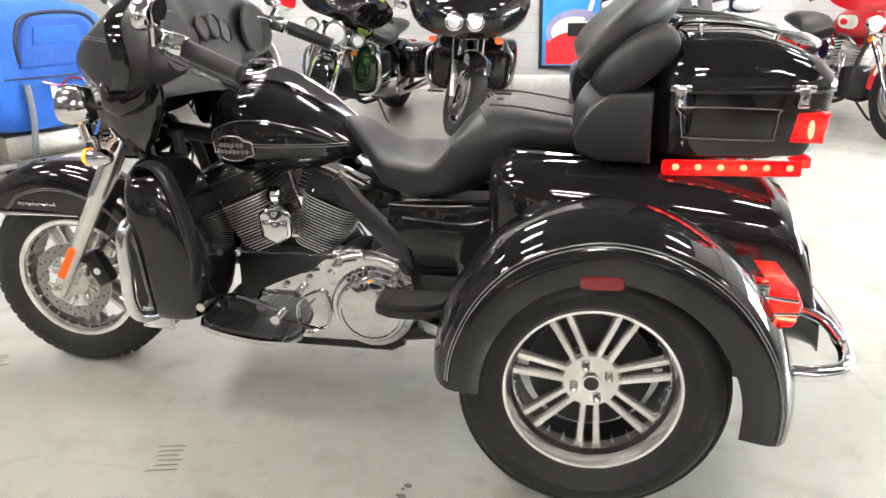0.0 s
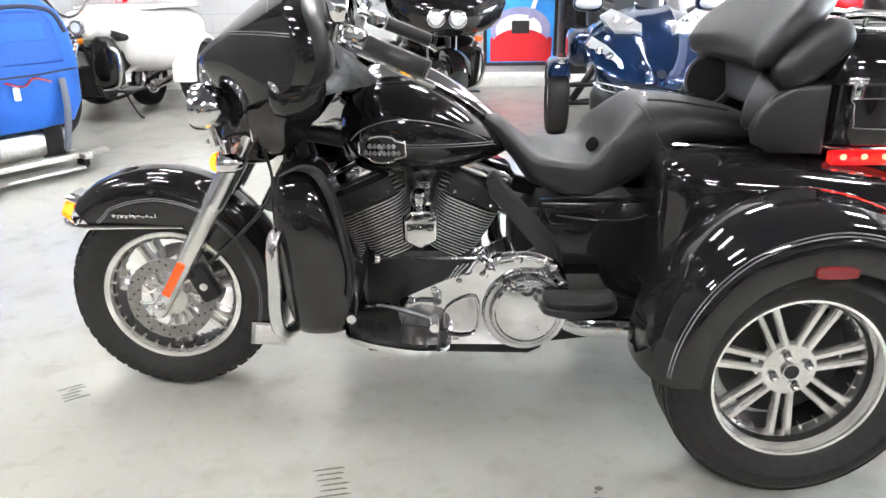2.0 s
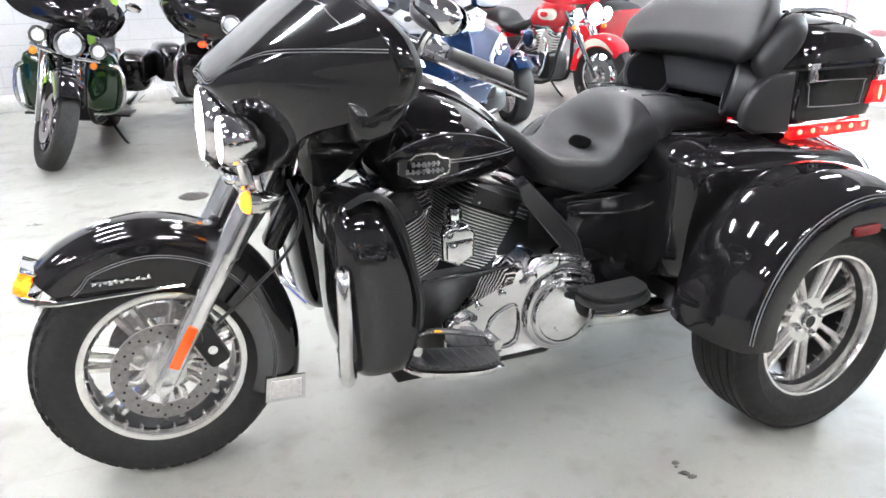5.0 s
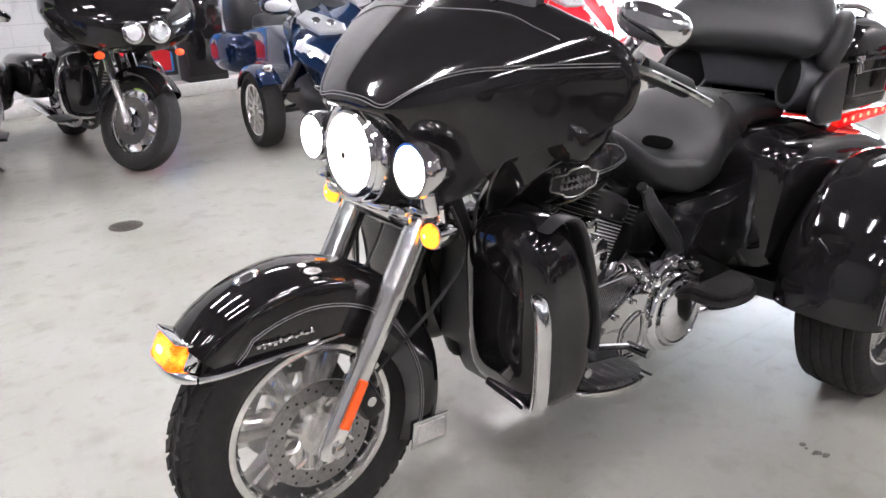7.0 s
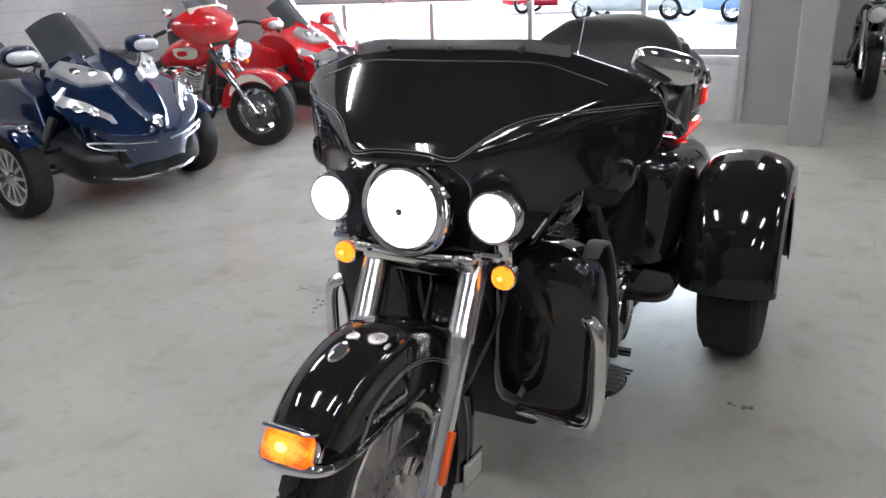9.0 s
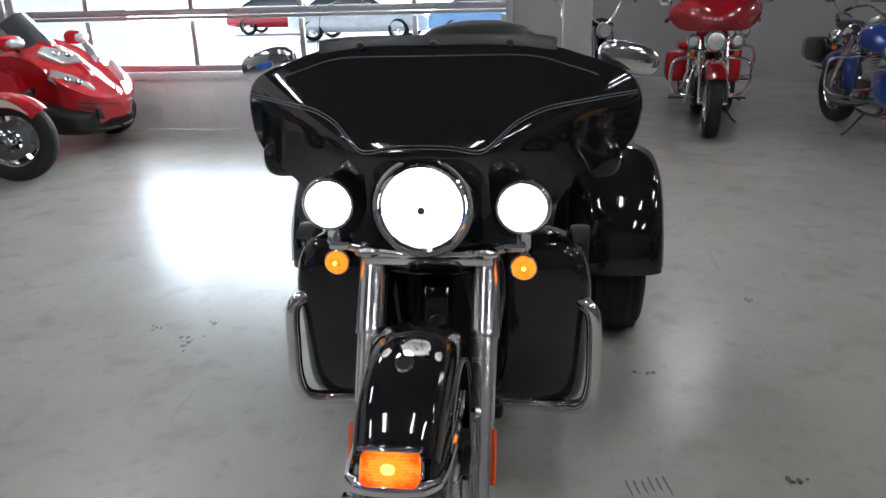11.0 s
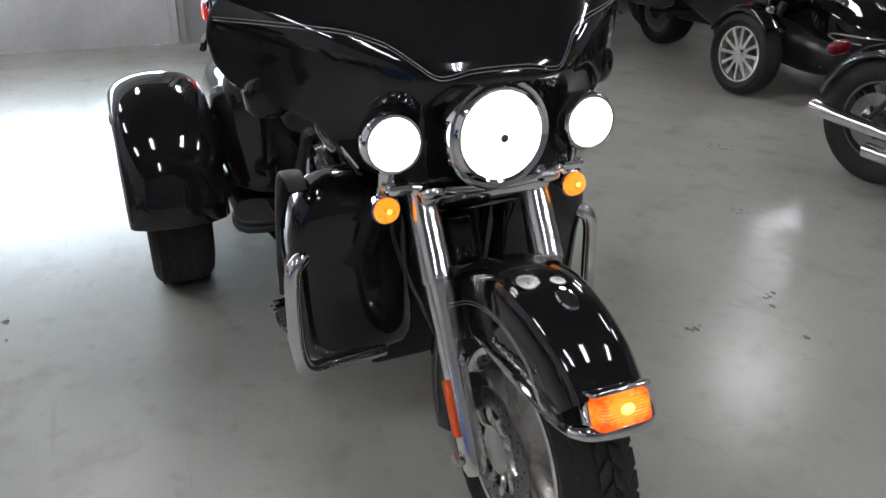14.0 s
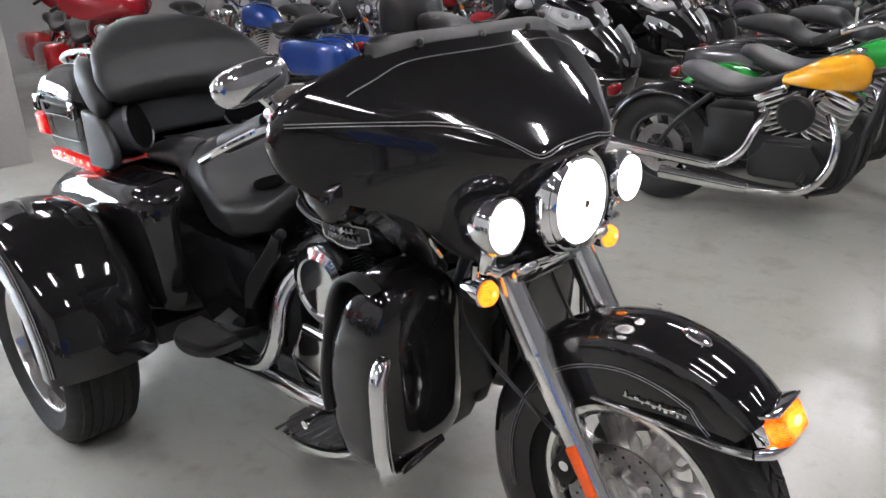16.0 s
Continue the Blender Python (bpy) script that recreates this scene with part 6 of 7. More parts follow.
    for s in SIDES:
        bm = BM()
        tube(bm, [(0.57, s * 0.385, bz - 0.004), (0.67, s * 0.424, bz - 0.044)], 0.018, 10)
        part("grip", bm, BLACKM, hbar)
        bm = BM()
        egg(bm, (0.50, s * 0.44, bz + 0.14), (0.018, 0.06, 0.035), 2.4, 16, 8)
        mi = part("mirror", bm, CHROME, hbar)
        bm = BM()
        tube(bm, [(0.52, s * 0.36, bz + 0.02), (0.51, s * 0.41, bz + 0.12)], 0.006, 6)
        part("stem", bm, CHROME, mi)
    hl_c = V((0.13, 0, 0.84)) if not low else V((0.17, 0, 0.86))
    if fairing not in ("twin",):
        bm = BM()
        rad = 0.09 if not low else 0.075
        lathe(bm, [(rad, 0.01), (rad + 0.008, 0), (rad, -0.06), (0.03, -0.13), (0, -0.13), (0, 0)], aim(hl_c, (-1, 0, 0.05)), 28)
        h2 = part("headlamp", bm, CHROME, B)
        bm = BM()
        lathe(bm, [(rad * 0.96, 0.006), (rad * 0.6, 0.016), (0, 0.02), (0, 0.003)], aim(hl_c, (-1, 0, 0.05)), 28)
        part("lens", bm, CLEARLENS, h2)
    if lamps:
        for s in SIDES:
            c = hl_c + V((0.03, s * 0.19, 0.0))
            bm = BM()
            lathe(bm, [(0.055, 0.01), (0.06, 0), (0.05, -0.05), (0, -0.07), (0, 0)], aim(c, (-1, 0, 0.05)), 22)
            p = part("passing_lamp", bm, CHROME, B)
            bm = BM()
            lathe(bm, [(0.052, 0.006), (0.03, 0.013), (0, 0.016), (0, 0.003)], aim(c, (-1, 0, 0.05)), 22)
            part("lens", bm, CLEARLENS, p)
            bm = BM()
            egg(bm, c + V((0.03, 0, -0.11)), (0.025, 0.025, 0.025))
            part("turn_signal", bm, AMBERDIM, B)
        bm = BM()
        tube(bm, [hl_c + V((0.05, -0.22, -0.07)), hl_c + V((0.03, 0, -0.09)), hl_c + V((0.05, 0.22, -0.07))], 0.012, 8)
        part("lamp_bar", bm, CHROME, B)
    if fairing == "bat":
        bm = BM()
        nz = V((0.16, 0, 1.03))
        hf = dense([(0.0, 1.22, 0.36), (0.2, 1.21, 0.38), (0.32, 1.17, 0.44), (0.40, 1.10, 0.5), (0.40, 1.03, 0.5), (0.33, 0.95, 0.42), (0.22, 0.92, 0.3), (0.0, 0.93, 0.22)], 3)
        rp = [V((c, a, b)) for a, b, c in hf] + [V((c, -a, b)) for a, b, c in hf[-2:0:-1]]
        rings = []
        for rho in (1.0, 0.93, 0.8, 0.6, 0.4, 0.2, 0.05):
            ring = []
            for p in rp:
                q = nz.lerp(p, rho)
                q.x = nz.x + (p.x - nz.x) * rho ** 2.2 + max(0, q.z - 1.0) * 0.3 * (1 - rho)
                ring.append(q)
            rings.append(ring)
        loft(bm, rings)
        fr = part("fairing", bm, tank_mat, B, "", 60)
        if trim_mat:
            bm = BM()
            rings = []
            for u in np.linspace(-1, 1, 17):
                rings.append([V((0.36 + 0.05 * u * u - 0.012 - (1.225 - z) * 0.35, 0.30 * u, z - 0.02 * u * u)) for z in (1.18, 1.225)])
            loft(bm, rings, cap=False, closed=False)
            solid(part("painted_band", bm, trim_mat, fr, "", 60), 0.006)
        bm = BM()
        rings = []
        for u in np.linspace(-1, 1, 13):
            rings.append([V((0.37 + 0.05 * u * u + (z - 1.2) * 0.5, 0.27 * u, z)) for z in (1.19, 1.26, 1.33 - 0.03 * u * u)])
        loft(bm, rings, cap=False, closed=False)
        solid(part("windshield", bm, SMOKE, fr, "", 70), 0.004)
    if fairing == "twin":
        # wide frame-mounted fairing with two round lamps
        bm = BM()
        rings = []
        for z, w, xf, xb in ((0.775, 0.14, -0.12, 0.34), (0.80, 0.27, -0.22, 0.42), (0.85, 0.37, -0.275, 0.46), (0.92, 0.43, -0.295, 0.50), (1.02, 0.47, -0.27, 0.54), (1.12, 0.46, -0.19, 0.54), (1.20, 0.40, -0.08, 0.48), (1.26, 0.30, 0.03, 0.42)):
            rings.append(oval(((xf + xb) / 2, 0, z), (1, 0, 0), (0, 1, 0), (xb - xf) / 2, w, 2.3, 32))
        loft(bm, rings)
        fr = part("fairing", bm, tank_mat, B, "wide black fairing with twin lamps", 60)
        for s in SIDES:
            c = V((-0.28, s * 0.078, 0.908))
            bm = BM()
            lathe(bm, [(0.054, 0.02), (0.066, 0.015), (0.068, -0.03), (0.05, -0.05), (0, -0.05), (0, 0.0)], aim(c, (-1, 0, 0.1)), 28)
            h2 = part("headlamp", bm, CHROME, fr)
            bm = BM()
            lathe(bm, [(0.06, 0.015), (0.035, 0.024), (0, 0.028), (0, 0.01)], aim(c, (-1, 0, 0.1)), 28)
            part("lens", bm, CLEARLENS, h2)
            bm = BM()
            egg(bm, (-0.16, s * 0.25, 0.775), (0.02, 0.03, 0.022))
            part("turn_signal", bm, REDDIM, B)
            bm = BM()
            tube(bm, [(-0.15, s * 0.245, 0.775), (0.05, s * 0.18, 0.80)], 0.01, 8)
            part("signal_arm", bm, BLACKM, B)
        bm = BM()
        rings = []
        for u in np.linspace(-1, 1, 13):
            rings.append([V((0.0 + 0.10 * u * u + (z - 1.24) * 0.6, 0.28 * u, z)) for z in (1.24, 1.32, 1.42 - 0.06 * u * u)])
        loft(bm, rings, cap=False, closed=False)
        solid(part("windshield", bm, SMOKE, fr, "", 70), 0.004)
    if screen:
        bm = BM()
        rings = []
        for u in np.linspace(-1, 1, 13):
            rings.append([V((0.26 + 0.09 * u * u + (z - 0.95) * 0.45, 0.26 * u, z)) for z in np.linspace(0.95, 1.42 - 0.1 * u ** 4, 5)])
        loft(bm, rings, cap=False, closed=False)
        g = solid(part("windshield", bm, GLASS, B, "clear touring windshield", 70), 0.004)
        bm = BM()
        tube(bm, [(0.35 + 0.08, -0.26, 1.1), (0.33, -0.1, 1.1), (0.33, 0.1, 1.1), (0.43, 0.26, 1.1)], 0.008, 8)
        part("screen_bracket", bm, CHROME, B)
    if bags:
        for s in SIDES:
            bm = BM()
            rings = []
            for x, w, zb, zt in ((1.22, 0.07, 0.42, 0.60), (1.26, 0.1, 0.36, 0.66), (1.45, 0.115, 0.34, 0.67), (1.75, 0.115, 0.35, 0.66), (1.92, 0.1, 0.38, 0.63), (1.96, 0.06, 0.43, 0.58)):
                rings.append(oval((x, s * 0.27, (zb + zt) / 2), (0, 1, 0), (0, 0, 1), w, (zt - zb) / 2, 4, 24))
            loft(bm, rings)
            part("saddlebag", bm, bags, B, "", 60)
    if guard:
        bm = BM()
        for s in SIDES:
            tube(bm, [(0.50, s * 0.05, 0.68), (0.46, s * 0.28, 0.66), (0.44, s * 0.35, 0.60), (0.43, s * 0.35, 0.42), (0.46, s * 0.28, 0.33), (0.54, s * 0.1, 0.30)], 0.016, 10, 5)
        part("engine_guard", bm, CHROME, B)
    if lowers:
        for s in SIDES:
            bm = BM()
            rings = []
            for z, x0, x1, yo, yi in ((0.33, 0.48, 0.58, 0.29, 0.10), (0.36, 0.45, 0.60, 0.325, 0.08), (0.50, 0.43, 0.60, 0.335, 0.08), (0.62, 0.43, 0.58, 0.335, 0.09), (0.72, 0.44, 0.55, 0.30, 0.12), (0.75, 0.46, 0.52, 0.25, 0.16)):
                rings.append(oval(((x0 + x1) / 2, s * (yo + yi) / 2, z), (1, 0, 0), (0, 1, 0), (x1 - x0) / 2, (yo - yi) / 2, 3.2, 24))
            loft(bm, rings)
            part("lower_fairing", bm, lowers, B, "", 60)
    for s in SIDES:
        bm = BM()
        if not low:
            prism(bm, [(0.58, s * 0.22), (0.58, s * 0.36), (0.84, s * 0.36), (0.86, s * 0.22)], 0.27, 0.29, 0.006, axis='z')
        else:
            tube(bm, [(0.7, s * 0.16, 0.32), (0.68, s * 0.32, 0.32)], 0.014, 8)
        part("foot_rest", bm, BLACKM, B)
    bm = BM()
    egg(bm, (WB + 0.33, 0, 0.60), (0.03, 0.07, 0.035), 3)
    part("tail_lamp", bm, REDREF, B)
    bm = BM()
    tube(bm, [(0.85, -0.14, 0.24), (0.80, -0.27, 0.05), (0.80, -0.32, 0.012)], 0.011, 8, 3)
    part("side_stand", bm, BLACKENG, B)
    if steer:
        turned = ["front_wheel", "front_fender", "fork_leg", "handlebar"]
        if fairing != "twin":
            turned += ["headlamp", "passing_lamp", "lamp_bar", "turn_signal", "fairing", "windshield", "screen_bracket"]
        m = Matrix.Translation(top) @ Matrix.Rotation(radians(steer), 4, top - fa) @ Matrix.Translation(-top)
        for ob in B.children:
            if ob.name.split(".")[0] in turned:
                ob.matrix_basis = m @ ob.matrix_basis
    return B


AMBERDIM = material("amber_lens", (0.75, 0.2, 0.02), 0.2, coat=0.6)
REDDIM = material("red_orange_lens", (0.8, 0.06, 0.02), 0.2, coat=0.6, emit=(1, 0.06, 0.01), power=0.6)


def at_front(x, y, fx, fy, lean=0.0):
    """Pose with the front tyre's foot at x, y and the nose pointing along fx, fy."""
    a = math.atan2(-fy, -fx)
    return Matrix.Translation((x, y, 0)) @ Matrix.Rotation(a, 4, 'Z') @ Matrix.Rotation(radians(lean), 4, 'X')


def roadster(label, body_mat, trim=CHROME, group="three-wheeled roadsters"):
    """A three-wheeler with two wheels in front: forward along -x, origin on the floor under the front axle."""
    B = thing("three_wheeler", label, "motorcycle", group)
    for s in SIDES:
        wc = V((0, s * 0.68, 0.275))
        wheel(B, wc, 0.275, 0.165, "front_wheel", POLISHED, 12, False, 0.68)
        rings = []
        for th in np.linspace(25, 140, 18):
            d = V((math.cos(radians(th)), 0, math.sin(radians(th))))
            pts = [(-0.085, 0.285), (-0.08, 0.31), (-0.05, 0.325), (0, 0.329), (0.05, 0.325), (0.08, 0.31), (0.085, 0.285)]
            rings.append([wc + d * q + V((0, y, 0)) for y, q in pts])
        bm = BM()
        loft(bm, rings, cap=False, closed=False)
        f = solid(part("wheel_fender", bm, body_mat, B, "", 60), 0.006)
        bm = BM()
        egg(bm, wc + V((0.05, -s * 0.02, 0.33)), (0.035, 0.02, 0.008), 2.4, 16, 8)
        part("marker_lamp", bm, REDREF, f)
        bm = BM()
        egg(bm, wc + V((-0.14, -s * 0.02, 0.303)), (0.03, 0.04, 0.03), 2.4, 16, 8)
        part("chrome_tip", bm, trim, f)
        bm = BM()
        for z0, z1 in ((0.26, 0.24), (0.40, 0.38)):
            tube(bm, [(-0.08, s * 0.28, z0), (0.0, s * 0.62, z1)], 0.016, 8)
            tube(bm, [(0.16, s * 0.28, z0), (0.02, s * 0.62, z1)], 0.016, 8)
        tube(bm, [(0.03, s * 0.56, 0.26), (0.06, s * 0.34, 0.58)], 0.03, 10)
        part("suspension_arm", bm, BLACKENG, B)
    # nose: creased sections from the tip back to the screen
    bm = BM()
    rings = []
    for x, w, zt, zm, zb in dense([(-0.60, 0.09, 0.50, 0.46, 0.40), (-0.56, 0.27, 0.56, 0.49, 0.29), (-0.46, 0.43, 0.665, 0.57, 0.24), (-0.30, 0.505, 0.80, 0.68, 0.24), (-0.14, 0.455, 0.905, 0.79, 0.30), (0.08, 0.375, 0.985, 0.86, 0.38), (0.35, 0.30, 1.0, 0.87, 0.42), (0.6, 0.22, 0.87, 0.78, 0.45)], 2):
        hs = [(0.0, zt - 0.012), (0.22 * w, zt - 0.006), (0.30 * w, zt + 0.012), (0.36 * w, zt - 0.016), (0.72 * w, zm + (zt - zm) * 0.42), (0.97 * w, zm + 0.012), (w, zm), (0.93 * w, zm - 0.05), (0.62 * w, zb + 0.01), (0.0, zb)]
        rings.append([V((x, y, z)) for y, z in hs] + [V((x, -y, z)) for y, z in hs[-2:0:-1]])
    loft(bm, rings)
    hood = part("nose_body", bm, body_mat, B, "", 28)
    bm = BM()
    rows = [(-0.50, 0.27, 0.2, 0.4), (-0.43, 0.42, 0.16, 0.42), (-0.224, 0.45, 0.15, 0.45), (0.3, 0.33, 0.16, 0.5), (0.8, 0.25, 0.18, 0.5)]
    section_loft(bm, dense(rows, 2), 3.5, 28)
    part("belly_pan", bm, BLACKM, B, "", 50)
    for s in SIDES:
        bm = BM()
        prism(bm, [(s * 0.06, 0.28), (s * 0.28, 0.31), (s * 0.30, 0.40), (s * 0.08, 0.36)], -0.535, -0.47, 0.008, axis='x')
        part("grille", bm, BLACKENG, B)
    for s in SIDES:
        bm = BM()
        tube(bm, [(-0.60, s * 0.05, 0.425), (-0.565, s * 0.22, 0.44), (-0.45, s * 0.44, 0.47), (-0.475, s * 0.38, 0.42), (-0.56, s * 0.2, 0.395)], 0.009, 8)
        part("grille_trim", bm, trim, B)
        bm = BM()
        tube(bm, [(-0.53, s * 0.04, 0.20), (-0.50, s * 0.24, 0.205), (-0.40, s * 0.42, 0.25)], 0.015, 8)
        part("chin_trim", bm, trim, B)
        # lower and upper lamps
        for pts in ([(-0.535, 0.22, 0.525), (-0.415, 0.45, 0.56), (-0.225, 0.52, 0.715), (-0.215, 0.47, 0.785), (-0.36, 0.35, 0.715), (-0.485, 0.24, 0.61)],
                    [(-0.36, 0.09, 0.785), (-0.262, 0.31, 0.785), (-0.075, 0.42, 0.905), (-0.065, 0.32, 0.965), (-0.20, 0.21, 0.92), (-0.31, 0.085, 0.85)]):
            q = [V((x, s * y, z)) for x, y, z in pts]
            ctr = sum(q, V((0, 0, 0))) / len(q)
            q = [ctr + (p - ctr) * 0.84 for p in q]
            nrm = (q[1] - q[0]).cross(q[3] - q[0]).normalized()
            if nrm.y * s < 0:
                nrm = -nrm
            bm = BM()
            loft(bm, [[p - nrm * 0.03 for p in q], [p + nrm * 0.012 for p in q], [ctr + (p - ctr) * 0.86 + nrm * 0.022 for p in q]])
            l = part("headlamp", bm, CLEARLENS, B, "", 25)
            for k in (0.25, -0.3):
                bm = BM()
                lathe(bm, [(0, 0), (0.028, 0), (0.032, 0.006), (0.02, 0.012), (0, 0.004)], aim(ctr + (q[2] - ctr) * k + nrm * 0.02, nrm), 16)
                part("reflector_bowl", bm, CHROME, l)
        bm = BM()
        egg(bm, (0.10, s * 0.46, 0.995), (0.08, 0.115, 0.07), 2.6, 24, 12)
        mr = part("mirror", bm, body_mat, B)
        bm = BM()
        egg(bm, (0.045, s * 0.465, 0.99), (0.055, 0.10, 0.045), 2.6, 20, 10)
        part("signal_lens", bm, CLEARLENS, mr)
        bm = BM()
        tube(bm, [(0.15, s * 0.30, 0.92), (0.14, s * 0.42, 0.97)], 0.022, 8)
        part("mirror_arm", bm, BLACKM, mr)
        bm = BM()
        prism(bm, [(0.12, 0.42), (0.2, 0.72), (0.5, 0.82), (1.15, 0.76), (1.2, 0.5), (0.7, 0.33), (0.3, 0.32)], s * 0.2, s * 0.37, 0.035, 3)
        part("side_panel", bm, body_mat, B)
        bm = BM()
        tube(bm, [(0.45, s * 0.2, 0.98), (0.5, s * 0.36, 1.02), (0.62, s * 0.42, 1.0)], 0.016, 8)
        part("handlebar", bm, BLACKM, B)
        bm = BM()
        rings = [oval((x, s * 0.36, (a + b) / 2), (0, 1, 0), (0, 0, 1), w, (b - a) / 2, 3.5, 20) for x, w, a, b in ((1.2, 0.06, 0.45, 0.62), (1.26, 0.12, 0.38, 0.70), (1.6, 0.13, 0.38, 0.72), (1.85, 0.09, 0.42, 0.66))]
        loft(bm, rings)
        part("pannier", bm, body_mat, B, "", 60)
    bm = BM()
    lathe(bm, [(0, 0), (0.035, 0), (0.034, 0.006), (0, 0.008)], aim((-0.572, 0, 0.535), (-1, 0, 0.55)), 20)
    part("nose_badge", bm, CHROME, hood)
    bm = BM()
    rings = []
    for u in np.linspace(-1, 1, 15):
        rings.append([V((-0.02 + 0.16 * u * u + (z - 0.92) * 1.0, 0.25 * u * (1 - 0.3 * (z - 0.92)), z)) for z in np.linspace(0.92, 1.24 - 0.10 * u * u, 5)])
    loft(bm, rings, cap=False, closed=False)
    solid(part("windshield", bm, SMOKE, B, "smoked windshield", 70), 0.005)
    bm = BM()
    rings = []
    for x, w, zb, zt in dense([(0.62, 0.12, 0.62, 0.80), (0.75, 0.17, 0.58, 0.77), (1.0, 0.2, 0.56, 0.74), (1.15, 0.18, 0.6, 0.82), (1.4, 0.17, 0.66, 0.86), (1.55, 0.12, 0.7, 0.84)], 3):
        rings.append(oval((x, 0, (zb + zt) / 2), (0, 1, 0), (0, 0, 1), w, (zt - zb) / 2, 3, 24))
    loft(bm, rings)
    part("seat", bm, LEATHER, B, "", 60)
    bm = BM()
    rings = [oval((x, 0, (a + b) / 2), (0, 1, 0), (0, 0, 1), w, (b - a) / 2, 3.5, 24) for x, w, a, b in ((1.5, 0.2, 0.6, 0.98), (1.56, 0.28, 0.6, 1.06), (1.85, 0.28, 0.6, 1.06), (1.95, 0.2, 0.62, 1.0))]
    loft(bm, rings)
    part("top_case", bm, BLACKM, B, "", 60)
    wheel(B, (1.70, 0, 0.305), 0.305, 0.22, "rear_wheel", SILVERP, 10, True, 0.66)
    bm = BM()
    rbox(bm, (1.1, 0, 0.42), (0.7, 0.3, 0.3), 0.05)
    for s in SIDES:
        tube(bm, [(1.2, s * 0.13, 0.36), (1.72, s * 0.15, 0.31)], 0.03, 8)
    part("frame", bm, BLACKENG, B)
    return B


# ---- along the block wall ----
def place(ob, x, y, fx, fy, lean=0.0):
    ob.matrix_basis = at_front(x, y, fx, fy, lean)
    return ob


place(bike("gloss black touring motorcycle with twin-lamp fairing and chrome guard", BLACK, fairing="twin", bags=BLACK, fat=0.66, lowers=BLACK, fork_mat=CAST, steer=26), 0.76, 3.78, 0.06, -1.0, 3)
place(bike("black and dark green cruiser with lime flames and batwing fairing", BLACK, LIME, BLACK, fairing="bat", bags=BLACK, lamps=True, lowers=GREEN, steer=30), -0.45, 3.72, -0.2, -0.98, 5)
spy_blue = roadster("metallic blue three-wheeled roadster with clear lamps", BLUEP)
spy_blue.matrix_basis = at_front(2.36, 3.82, -0.06, -1.0)
place(bike("red and cream cruiser with batwing fairing and chrome lamps", RED, CREAM, RED, fairing="bat", bags=RED, lamps=True, guard=False), 3.98, 3.86, 0.24, -0.97)
spy_red = roadster("red three-wheeled roadster beside the overhead door", RED, BLACKM)
spy_red.matrix_basis = at_front(5.36, 4.32, -0.03, -1.0)

# white three-wheeled motorcycle by the wall
wt = bike("white three-wheeled motorcycle with boxy rear body and chrome guard", WHITEP, None, BLACK, guard=True, lamps=True, bars=0.06, lowers=BLACK)
wt.matrix_basis = at_front(-2.31, 3.87, -0.09, -0.996)
bm = BM()
rows = dense([(1.02, 0.2, 0.52, 0.86), (1.1, 0.40, 0.45, 0.92), (1.3, 0.50, 0.36, 0.95), (1.8, 0.52, 0.34, 0.94), (2.05, 0.48, 0.36, 0.90), (2.12, 0.36, 0.42, 0.84)], 3)
section_loft(bm, rows, 4.0, 36)
part("trunk_body", bm, WHITEP, wt, "white rear body", 60)
bm = BM()
section_loft(bm, dense([(1.12, 0.36, 0.93, 0.955), (1.3, 0.49, 0.93, 0.985), (1.8, 0.5, 0.92, 0.98), (2.06, 0.44, 0.9, 0.94)], 2), 4.0, 30)
part("trunk_lid", bm, WHITEP, wt, "", 60)
for s in SIDES:
    wheel(wt, (1.62, s * 0.53, 0.31), 0.31, 0.19, "rear_wheel", SILVERP, 8, False, 0.6)
    rings = []
    for th in np.linspace(-5, 185, 26):
        d = V((math.cos(radians(th)), 0, math.sin(radians(th))))
        rings.append([V((1.62, s * y, 0.31)) + d * q for y, q in ((0.44, 0.40), (0.55, 0.405), (0.625, 0.395), (0.645, 0.37), (0.645, 0.335))])
    bm = BM()
    loft(bm, rings, cap=False, closed=False)
    solid(part("rear_arch", bm, WHITEP, wt, "", 60), 0.008)

# blue covered cart
BLUEFAB = material("blue_nylon_cover", (0.009, 0.11, 0.48), 0.65, grain=(180, 0.1), stain=(4, 0.1), bump=(30, 0.003))
BLUEFAB2 = material("blue_nylon_pocket", (0.009, 0.09, 0.42), 0.6, grain=(180, 0.1), bump=(40, 0.003))
WEB = material("dark_webbing", (0.025, 0.03, 0.06), 0.7, grain=(200, 0.2))
GREYWEB = material("grey_webbing", (0.16, 0.17, 0.2), 0.7, grain=(200, 0.2))
cart = thing("covered_cart", "bright blue fabric-covered cart with pocket and straps on a dolly", "cart")
cart.matrix_basis = Matrix.Translation((-2.17, 2.72, 0)) @ Matrix.Rotation(radians(-33), 4, 'Z') @ Matrix.Translation((2.17, -2.72, 0))
bm = BM()
rings = []
for z, hx, hy in ((0.30, 0.36, 0.36), (0.33, 0.43, 0.44), (0.45, 0.48, 0.49), (0.7, 0.49, 0.50), (0.9, 0.47, 0.48), (1.02, 0.43, 0.44), (1.09, 0.36, 0.36), (1.125, 0.24, 0.24), (1.13, 0.08, 0.08)):
    rings.append(oval((-2.17, 2.72, z), (1, 0, 0), (0, 1, 0), hx, hy, 4.5, 48))
loft(bm, rings)
part("cover", bm, BLUEFAB, cart, "taut blue nylon cover", 60)
bm = BM()
prism(bm, [(2.50, 0.72), (3.02, 0.72), (2.98, 0.98), (2.93, 1.03), (2.59, 1.03), (2.54, 0.98)], -1.70, -1.655, 0.02, 3, axis='x')
